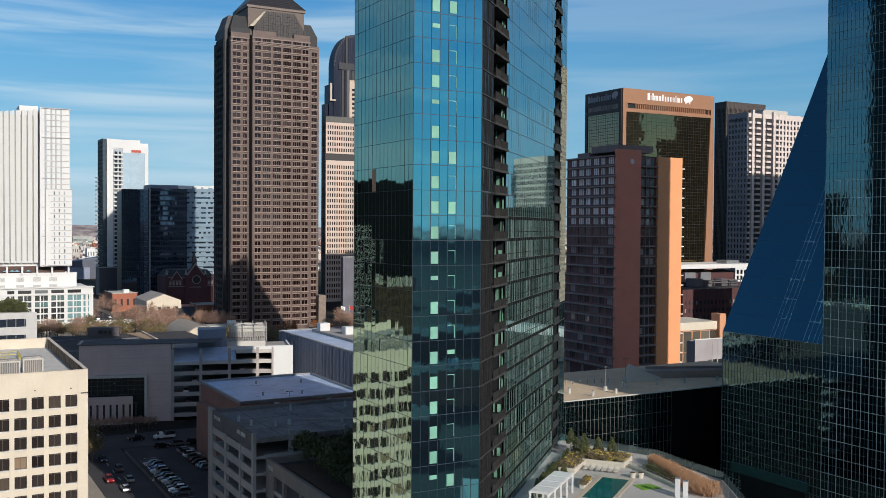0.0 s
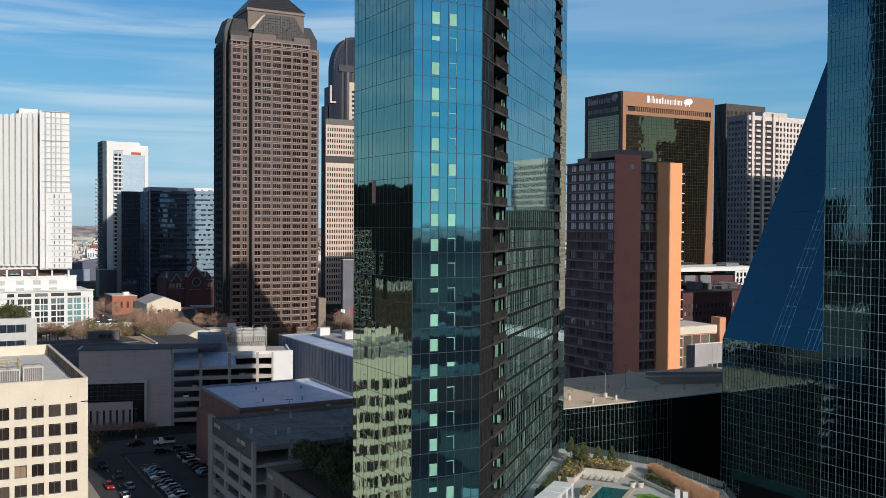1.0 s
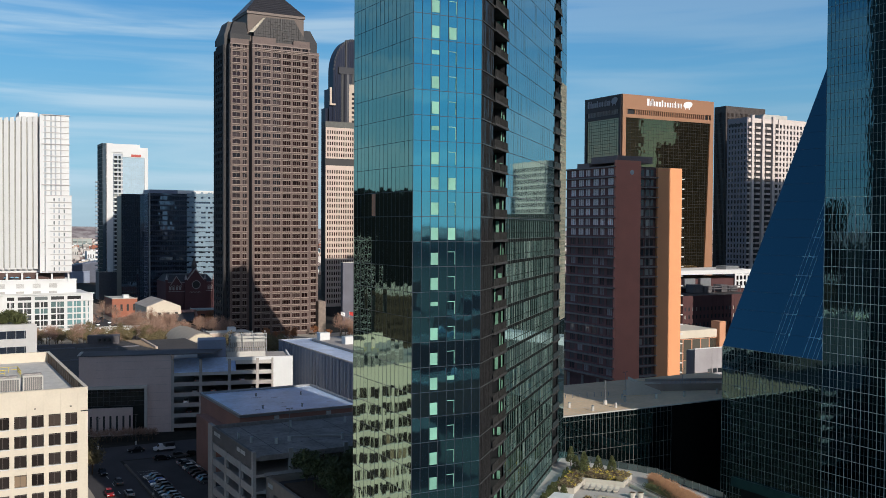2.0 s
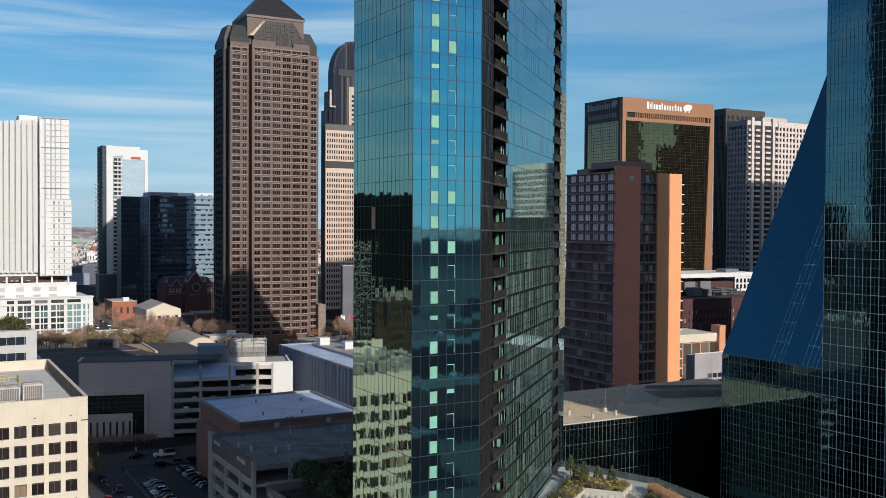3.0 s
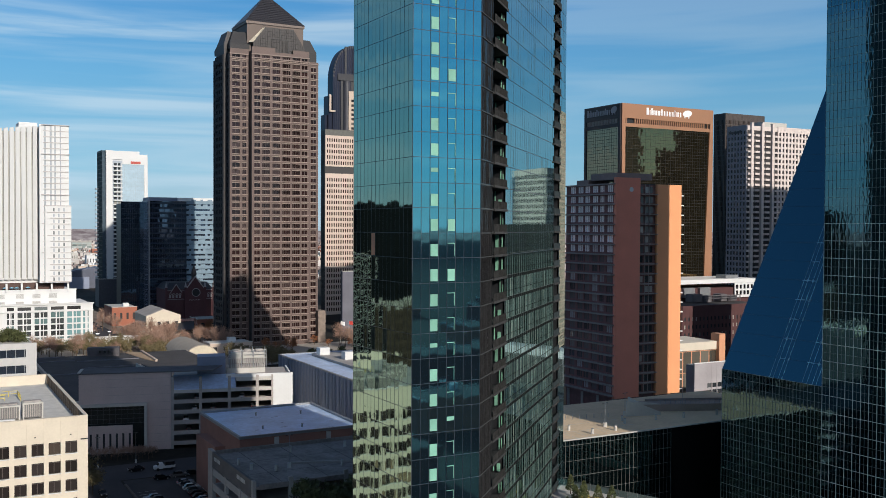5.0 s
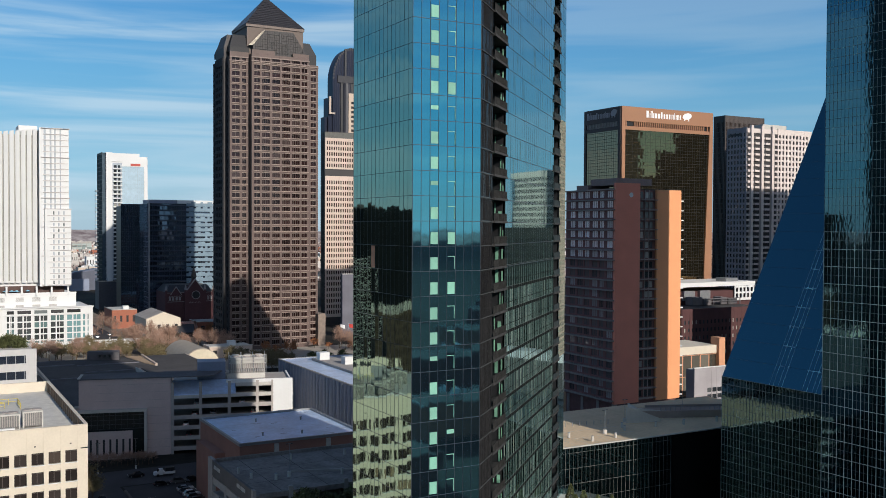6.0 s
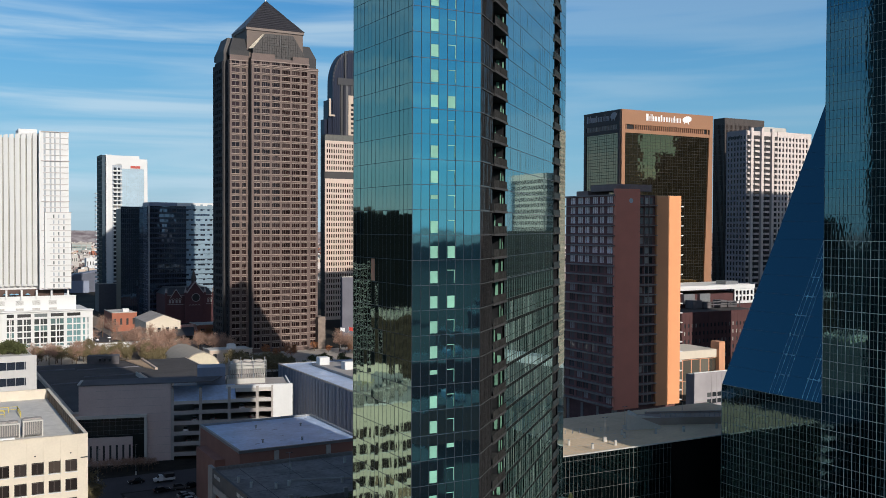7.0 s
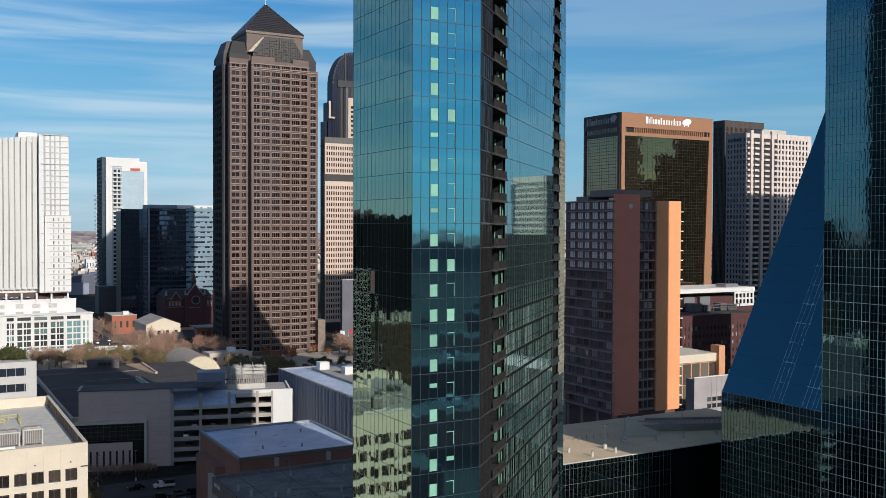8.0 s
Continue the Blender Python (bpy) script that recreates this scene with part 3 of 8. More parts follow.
# ---- office towers ----
def hip_tower():
    """Brown granite tower with notched corners and a pyramid roof."""
    r = thing("granite_tower", (190, 567, 0), "brown granite office tower with notched corners and dark pyramid roof", "tower")
    P, n, z0 = 3.93, 41, 9.6
    zt = z0 + n * P
    smoked = surface("smoked_roof_glass", (0.045, 0.04, 0.04), 0.6, 0.0, vary=0.2, scale=0.4)
    ribbed = surface("ribbed_roof_metal", (0.022, 0.022, 0.025), 0.65, 0.0, vary=0.3, scale=1.0)
    pane = window_glass("granite_window", (0.020, 0.010, 0.0095), (0.06, 0.04, 0.038), amount=.85, share=.2)
    panes = window_glass("granite_windows", (0.020, 0.010, 0.0095), (0.06, 0.04, 0.038), amount=.85, share=.2, island=True)
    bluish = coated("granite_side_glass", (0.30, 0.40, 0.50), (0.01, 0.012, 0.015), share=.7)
    # West walls face away from the sun; their shade is put into the colour.
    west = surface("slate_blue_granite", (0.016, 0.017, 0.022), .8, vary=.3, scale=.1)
    pale = surface("pale_granite_ledge", (0.33, 0.25, 0.205), .6, vary=.15, scale=.3)
    part("core", Mesh().box(163.6, 550.6, 0, 217.9, 583, zt - 1).box(175.1, 545.6, 0, 210.1, 551, zt + 1).box(161.6, 556, 0, 164, 572, zt), M_GRANDARK, r)
    main = [(1.4, 4.8), (6.2, 10.8), (12.4, 17.0), (18.5, 23.3), (24.7, 29.4), (30.6, 34.1)]
    bays = [((175.0, 545.5), EAST, 35.2, main, zt + 1.8, 200), ((163.5, 550.5), EAST, 11.5, [(1.25, 5.7), (7.3, 9.6)], zt + 3, 80),
            ((210.2, 550.5), EAST, 7.8, [(3.1, 6.4)], zt - 1, 40), ((161.5, 572.0), TOCAM, 16.0, even(16, 4, 0.75, 1), zt, 40),
            ((163.5, 583), TOCAM, 11.0, even(11, 3, 0.6, 0.5), zt, 20), ((163.5, 556), TOCAM, 5.5, [(1.5, 4)], zt, 20)]
    for o, d, ln, cols, top, lim in bays:
        rows = [q for q in levels(z0 - 6.8, P, n + 2, 2.3) if q[1] < top - 1.2]
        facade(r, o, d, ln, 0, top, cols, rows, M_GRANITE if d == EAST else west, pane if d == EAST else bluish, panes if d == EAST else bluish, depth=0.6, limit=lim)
        bar, sill = Mesh(), Mesh()
        for p, q in rows:
            for a, b in cols:
                c = (a + b) / 2
                bar.slab(o, d, c - .13, c + .13, p, q, 0, .3)
                if b - a > 4.5:
                    bar.slab(o, d, a + .95, a + 1.1, p, q, 0, .3).slab(o, d, b - 1.1, b - .95, p, q, 0, .3)
                if d == EAST:
                    # bowed sill and head under and over each window
                    for u, v, out in ((p - .55, p - .2, 1.05), (q + .2, q + .42, .85)):
                        pts = [(o[0] + a - .5, o[1] - .5), (o[0] + a + .6, o[1] - out), (o[0] + b - .6, o[1] - out), (o[0] + b + .5, o[1] - .5)]
                        sill.prism(pts, u, v)
                    sill.slab(o, d, b + .5, b + 1.0, p - .5, p - .25, .5, .66)
        part("glazing_lattice", bar, surface("bronze_window_bar", (0.10, 0.075, 0.065), .5) if d == EAST else M_GRANDARK, r, kind="stuff")
        if sill.v:
            part("sill_course", sill, pale, r, kind="stuff")
    # West return in darker granite, its shade put into the colour.
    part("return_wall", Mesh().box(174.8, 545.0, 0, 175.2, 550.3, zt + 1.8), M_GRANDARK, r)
    co = Mesh()
    for z in (zt - 2.6, zt - 0.4):
        co.slab((175, 545.5), EAST, -0.3, 35.5, z, z + .6, 0.5, 0.95).slab((163.5, 550.5), EAST, -0.3, 11.0, z, z + .6, 0.5, 0.95)
    co.slab((210.2, 550.5), EAST, 0.3, 8.1, zt - 2.6, zt - 2.0, 0.5, 0.95)
    part("cornice", co, surface("pale_granite_band", (0.23, 0.17, 0.145), .6, vary=.1), r)
    # corner roofs of ribbed metal, sloping back to the crown
    def slope(name, x0, y0, x1, y1, b, m, t, dx0, dx1, dy, mat):
        lo = [(x0, y0, b), (x1, y0, b), (x1, y1, b), (x0, y1, b)]
        mi = [(x0, y0, m), (x1, y0, m), (x1, y1, m), (x0, y1, m)]
        hi = [(x0 + dx0, y0 + dy, t), (x1 - dx1, y0 + dy, t), (x1 - dx1, y1 - dy, t), (x0 + dx0, y1 - dy, t)]
        part(name, Mesh().loft(lo, mi).loft(mi, hi), mat, r)
    slope("corner_roof", 163.6, 551, 175.4, 583, zt + 2.9, zt + 6, zt + 13.5, 2.8, 0, 3.0, ribbed)
    slope("corner_roof", 206, 552, 217.6, 583, zt - 1, zt + 5, zt + 12.5, 0, 3.6, 2.0, ribbed)
    slope("side_roof", 161.6, 556, 168, 572, zt, zt + 6, zt + 13.8, 2.6, 0, 1.5, smoked)
    # glazed gable over the main bay, with stepped dark slots
    g = [(176.6, zt + 1.7), (208.4, zt + 1.7), (208.4, zt + 5.6), (201.2, zt + 16.7), (183.8, zt + 16.4), (176.6, zt + 7.2)]
    part("glazed_gable", Mesh().loft([(x, 547.4, z) for x, z in g], [(x, 551.2, z) for x, z in g]), smoked, r)
    gm = Mesh()
    for k in range(22):
        x = 178 + 1.45 * k
        h_ = min(16.2, 7.0 + max(0, (x - 176.6)) * 1.28, 5.4 + max(0, 208.4 - x) * 1.54)
        gm.box(x - .07, 547.2, zt + 1.7, x + .07, 547.45, zt + h_)
    part("gable_ribs", gm, M_GRANDARK, r, kind="stuff")
    part("gable_slot", Mesh().box(192.8, 547.0, zt + 10.1, 193.5, 547.5, zt + 16.3).box(192.8, 547.02, zt + 9.6, 198.1, 547.5, zt + 10.1).box(197.4, 547.0, zt + 1.7, 198.1, 547.5, zt + 9.6).box(187.5, 547.02, zt + 9.9, 191.9, 547.5, zt + 10.3).box(187.5, 547.02, zt + 1.7, 187.8, 547.5, zt + 9.9), M_BLACKMETAL, r)
    # bare grid on the panel between the slots
    gl = Mesh()
    for k in range(5):
        gl.box(188.6 + 1.9 * k, 547.1, zt + 2, 188.7 + 1.9 * k, 547.45, zt + 9.4)
    for k in range(9):
        gl.box(176.8, 547.12, zt + 2.2 + 1.5 * k, 208.2 if k < 3 else 207 - 1.3 * (k - 2), 547.44, zt + 2.3 + 1.5 * k) if k < 4 else gl.box(178.5 + 1.1 * (k - 3), 547.12, zt + 2.2 + 1.5 * k, 208 - 1.0 * (k - 2), 547.44, zt + 2.3 + 1.5 * k)
    part("gable_lattice", gl, M_GRANDARK, r, kind="stuff")
    # Sun glint on the sloping glass, put in as a pale strip.
    part("gable_flash", Mesh().loft([(174.2, 548.6, zt + 7.2), (176.5, 547.3, zt + 7.2), (183.7, 547.3, zt + 16.3), (182.8, 548.6, zt + 16.3)], [(174.2, 549.4, zt + 7.2), (176.5, 548.1, zt + 7.2), (183.7, 548.1, zt + 16.3), (182.8, 549.4, zt + 16.3)]), surface("bright_roof_glass", (0.62, 0.54, 0.42), .3, vary=.35, scale=.4, fine=2), r, "strip of sloping roof glass with a painted sun glint")
    part("base_wing", Mesh().box(216.8, 546, 0, 221.5, 560, 19.4), surface("wing_stone", (0.23, 0.18, 0.145), .8), r)
    part("parapet_block", Mesh().box(175, 544.9, zt + 1.8, 189, 546.5, zt + 4.2), M_GRANITE, r)
    part("parapet_block", Mesh().box(200, 544.9, zt + 1.8, 210.2, 546.5, zt + 4.0), M_GRANITE, r)
    cz = zt + 20.0
    part("crown_block", Mesh().box(174.0, 551.3, zt, 208.8, 578, cz - 1.4), surface("crown_stone", (0.135, 0.102, 0.085), .65, vary=.12, scale=.1), r)
    part("crown_cornice", Mesh().box(173.4, 550.7, cz - 1.4, 209.4, 579.6, cz + 0.2), surface("crown_band", (0.17, 0.13, 0.11), .6, vary=.1), r)
    apex = (190.4, 566.0, cz + 20.3)
    base = [(173.2, 550.4, cz + .2), (209.6, 550.4, cz + .2), (209.6, 580, cz + .2), (173.2, 580, cz + .2)]
    py = Mesh()
    steps = 16
    for k in range(steps):
        a, b = k / steps, (k + 0.88) / steps
        py.loft([tuple(p[i] + (apex[i] - p[i]) * a for i in range(3)) for p in base], [tuple(p[i] + (apex[i] - p[i]) * b for i in range(3)) for p in base])
    part("pyramid_roof", py, M_SLATE, r, kind="stuff")
    part("finial", Mesh().tube(apex[0], apex[1], cz + 18.6, cz + 20.8, 0.95, 0.2).tube(apex[0], apex[1], cz + 20, cz + 25, 0.14, 0.06), M_WHITE, r)
    return r


hip_tower()


def box_tower(name, label, x0, y0, x1, y1, z1, wall, pane, joined, front, side, pitch, h, share, z0=0.0, depth=0.35,
              first=4.0, limit=120, side_wall=None, band=None, top_blank=1.0, roof=M_ROOFDARK):
    """Office block on the grid: its front, its left flank, a roof with parapet and plant."""
    r = thing(name, ((x0 + x1) / 2, (y0 + y1) / 2, z0), label, "building")
    part("core", Mesh().box(x0 + .1, y0 + .1, z0, x1, y1, z1 - 0.6), side_wall or wall, r)
    n = int((z1 - top_blank - first - z0) / pitch)
    rows = levels(z0 + first, pitch, n, h)
    facade(r, (x0, y0), EAST, x1 - x0, z0, z1, even(x1 - x0, front, share, 0.6), rows, wall, pane, joined, depth, limit, band)
    facade(r, (x0, y1), TOCAM, y1 - y0, z0, z1, even(y1 - y0, side, share, 0.6), rows, side_wall or wall, pane, joined, depth, limit // 3, band)
    part("roof", Mesh().box(x0 + .3, y0 + .3, z1 - 0.6, x1 - .3, y1 - .3, z1 - 0.45), roof, r)
    return r


def banded_tower():
    r = thing("banded_tower", (290, 675, 0), "beige stone office tower with rows of small windows", "tower")
    x0, y0, x1, y1, z1 = 265.6, 656, 312, 663, 141
    rose = surface("rose_beige_stone", (0.62, 0.49, 0.42), .8, vary=.08, scale=.1, fine=2)
    part("core", Mesh().box(x0 + .1, y0 + .1, 0, x1, y1, z1), M_GRANDARK, r)
    P = 4.13
    rows = [q for q in levels(8.4, P, 32, 2.55) if not 106 < q[0] < 115 and q[1] < z1 - 4.5]
    facade(r, (x0, y0), EAST, x1 - x0, 6, 109.3, even(x1 - x0, 25, 0.6, 0.8), [q for q in rows if q[1] < 109], rose, W_BROWN, W_BROWNJ, limit=200)
    facade(r, (x0, y0), EAST, x1 - x0, 114.4, z1 - 4, even(x1 - x0, 25, 0.6, 0.8), [q for q in rows if q[0] > 114.5], rose, W_BROWN, W_BROWNJ, limit=60)
    # Shaded west flank: its darkness is put into the wall colour.
    facade(r, (x0, y1), TOCAM, y1 - y0, 0, z1, even(y1 - y0, 6, 0.5, 0.8), rows, M_GRANDARK, W_BROWN, W_BROWNJ, limit=40)
    part("cornice", Mesh().box(x0 - .3, y0 - .3, z1 - 4, x1, y1, z1 + .2), surface("green_grey_panel", (0.10, 0.10, 0.09), 0.6), r)
    part("roof", Mesh().box(x0 + 1, y0 + 1, z1 + .2, x1, y1, z1 + .6), M_ROOFDARK, r)
    return r


banded_tower()


def arch_tower():
    """Dark tower with a round top, a slot and pale stone shoulders."""
    r = thing("arched_tower", (345, 820, 0), "dark slate tower with a rounded vaulted top and tall slot", "tower")
    slate = coated("slate_panel", (0.036, 0.042, 0.066), (0.014, 0.015, 0.020), rough=.3, share=.6)
    cx, y0, y1, a, b, zc = 350.0, 800.0, 812.0, 19.0, 30.0, 202.5
    def prof(y, k=1.0):
        return [(cx + a * k, y, 120)] + [(cx + a * k * math.cos(w), y, zc + b * k * math.sin(w)) for w in [math.pi * q / 28 for q in range(29)]] + [(cx - a * k, y, 120)]
    part("vault", Mesh().loft(prof(y0), prof(y1)), slate, r)
    part("shaft", Mesh().box(cx - 22.8, y0 + 1, 0, cx + 22.8, y1, 187).box(cx - 25.5, y0 + 3, 0, cx + 26, y1, 170), slate, r)
    ribs = Mesh()
    for k in range(-8, 9):
        x = cx + k * 2.1
        ribs.box(x - 0.15, y0 - 0.35, 150, x + 0.15, y0 + 0.2, zc + b * math.sqrt(max(0, 1 - (k * 2.1 / a) ** 2)) - 0.4)
    part("ribs", ribs, coated("rib_metal", (0.06, 0.065, 0.085), (0.02, 0.021, 0.027), rough=.4, share=.5), r, kind="stuff")
    ring = Mesh()
    for q in range(28):
        w0, w1 = math.pi * q / 28, math.pi * (q + .55) / 28
        for w, v in ((w0, w1),):
            pts = [(cx + a * 1.01 * math.cos(w), zc + b * 1.01 * math.sin(w)), (cx + a * 1.01 * math.cos(v), zc + b * 1.01 * math.sin(v)), (cx + a * .93 * math.cos(v), zc + b * .93 * math.sin(v)), (cx + a * .93 * math.cos(w), zc + b * .93 * math.sin(w))]
            ring.loft([(x, y0 - .4, z) for x, z in pts], [(x, y0 + 2, z) for x, z in pts])
    part("vault_rim", ring, surface("rim_metal", (0.022, 0.022, 0.028), .5, .1), r, kind="stuff")
    part("slot", Mesh().box(cx - 7.6, y0 - 0.8, zc + 4, cx - 6.0, y0 + 0.6, zc + 29), M_BLACKMETAL, r, "dark slot")
    part("lintel", Mesh().box(cx - 14.5, y0 - 1.4, zc - 1.5, cx + 8, y0 + .2, zc + 4.5), surface("lintel_panel", (0.022, 0.023, 0.030), .6, 0), r)
    part("opening", Mesh().box(cx - 11.5, y0 - .6, 150, cx + 4, y0 + .4, zc - 1.5), M_BLACKMETAL, r, "tall dark opening")
    part("round_stair", Mesh().tube(cx - 5.5, y0 + .8, 150, zc - 2, 4.2, n=16), surface("stair_metal", (0.04, 0.04, 0.05), .5, 0), r)
    facade(r, (cx - 5.5, y0 - 4), EAST, 26.5, 100, 191.5, [(2.5, 5.5), (8.5, 11.5), (14.5, 17.5), (21, 24)], levels(104, 4.1, 20, 2.2), M_BEIGE, W_BROWN, W_BROWNJ, limit=60)
    part("left_pier", Mesh().box(cx - 22.8, y0 - 1.5, 174, cx - 21.0, y0, 188).box(cx - 22.8, y0 - 1.5, 172.5, cx - 17, y0, 174), M_BEIGE, r, "pale stone shoulder")
    return r


arch_tower()


def copper_tower():
    """Bronze-glass tower framed in copper-coloured panels, with signs on the top band."""
    r = thing("copper_framed_tower", (408, 475, 0), "bronze glass office tower with a copper-coloured frame and sign band", "tower")
    x0, y0, x1, y1, z1 = 370.9, 450.5, 444.0, 486.0, 144.7
    part("core", Mesh().box(x0 + .6, y0 + .6, 0, x1 - .2, y1, z1 - .5), M_BLACKMETAL, r)
    fr = Mesh()
    o = (x0, y0)
    L = x1 - x0
    fr.slab(o, EAST, 0, L, z1 - 8.7, z1, -0.3, 0.6)
    fr.slab(o, EAST, 0, 2.6, 0, z1 - 8.7, -0.3, 0.6).hexa([(x1 - 8.0, y0 - .6, 0), (x1, y0 - .6, 0), (x1, y0 + .3, 0), (x1 - 8.0, y0 + .3, 0), (x1 - 2.6, y0 - .6, z1 - 8.7), (x1, y0 - .6, z1 - 8.7), (x1, y0 + .3, z1 - 8.7), (x1 - 2.6, y0 + .3, z1 - 8.7)])
    fr.slab(o, EAST, 2.6, L - 2.6, z1 - 13.8, z1 - 11.7, -0.3, 0.5)
    part("frame", fr, M_COPPER, r, "copper-coloured panel frame")
    vents = Mesh()
    for k in range(40):
        if k in (1, 2, 3, 38):
            continue
        s = 3 + (L - 6) * k / 40
        vents.slab(o, EAST, s, s + 0.8, z1 - 11.7, z1 - 8.7, -0.3, 0.35)
    part("louvres", vents, M_COPPER, r, kind="stuff")
    zs = [2.0 * k for k in range(1, 70)]
    curtain(r, (x0 + 2.6, y0), EAST, L - 5.2, 2, z1 - 13.8, 34, zs, G_GOLD, surface("bronze_mullion", (0.030, 0.026, 0.020), .5, .2), rng, thin=0.12, hline=0.15, tilt=0.005)
    fa = Mesh()
    D = y1 - y0
    fa.slab((x0, y1), TOCAM, 0, D - .6, z1 - 8.7, z1, -0.3, 0.5).slab((x0, y1), TOCAM, 0, 2, 0, z1 - 8.7, -0.3, 0.5).slab((x0, y1), TOCAM, D - 2.6, D - .6, 0, z1 - 8.7, -0.3, 0.5)
    fa.slab((x0, y1), TOCAM, 2, D - 2.6, z1 - 13.8, z1 - 11.7, -0.3, 0.4)
    part("side_frame", fa, surface("dark_panel", (0.035, 0.026, 0.028), 0.5), r)
    sv = Mesh()
    for k in range(20):
        s = 3 + (D - 6) * k / 20
        sv.slab((x0, y1), TOCAM, s, s + 0.6, z1 - 11.7, z1 - 8.7, -0.3, 0.3)
    part("side_louvres", sv, M_GREYCON, r, kind="stuff")
    curtain(r, (x0, y1 - 2), TOCAM, D - 4.6, 2, z1 - 13.8, 14, zs, coated("pale_bronze_glazing", (0.40, 0.28, 0.18), (0.10, 0.088, 0.062), wave=.06, ripple=1.2), M_GRANDARK, rng, thin=0.12, hline=0.15, tilt=0.01)
    # signs: plain bars and a rounded emblem
    white, grey = surface("sign_white", (0.85, 0.85, 0.85), 0.5, vary=0.02), surface("sign_grey", (0.35, 0.35, 0.38), 0.5, vary=0.02)
    widths = (2.5, 0.9, 0.9, 0.9, 1.5, 2.3, 2.3, 2.1, 2.1, 2.0, 2.1, 1.3, 0.9, 1.3, 0.9, 2.1, 1.9)
    tall = (0, 2, 3)
    for o2, d2, at, mat, k in ((o, EAST, 18.4, white, 1.02), ((x0, y1), TOCAM, 3.4, grey, 0.8)):
        s = at
        nx, ny = d2[1], -d2[0]
        for j, w in enumerate(widths):
            low = z1 - 5.9
            hgt = 4.2 if j in tall else (3.9 if j in (7, 13) else 2.9)
            bar = Mesh().slab(o2, d2, s + .1, s + .1 + (w - .35) * k * (.8 if j < 7 else .62), low, low + hgt, .62, .85)
            part("sign_bar", bar, mat, r)
            s += w * k
        c = s + 4.2 * k
        ring = [(c + 3.6 * k * math.cos(a), z1 - 3.4 + 2.0 * math.sin(a) + .5 * math.cos(a)) for a in [2 * math.pi * q / 20 for q in range(20)]]
        em = Mesh()
        em.loft([(o2[0] + d2[0] * q + nx * .82, o2[1] + d2[1] * q + ny * .82, z) for q, z in ring], [(o2[0] + d2[0] * q + nx * .62, o2[1] + d2[1] * q + ny * .62, z) for q, z in ring])
        em.slab(o2, d2, c - 2.4 * k, c - 1.6 * k, z1 - 6.3, z1 - 5.0, .62, .8).slab(o2, d2, c + .8 * k, c + 1.6 * k, z1 - 6.3, z1 - 5.0, .62, .8)
        part("emblem", em, mat, r, "plain rounded emblem")
    return r


copper_tower()


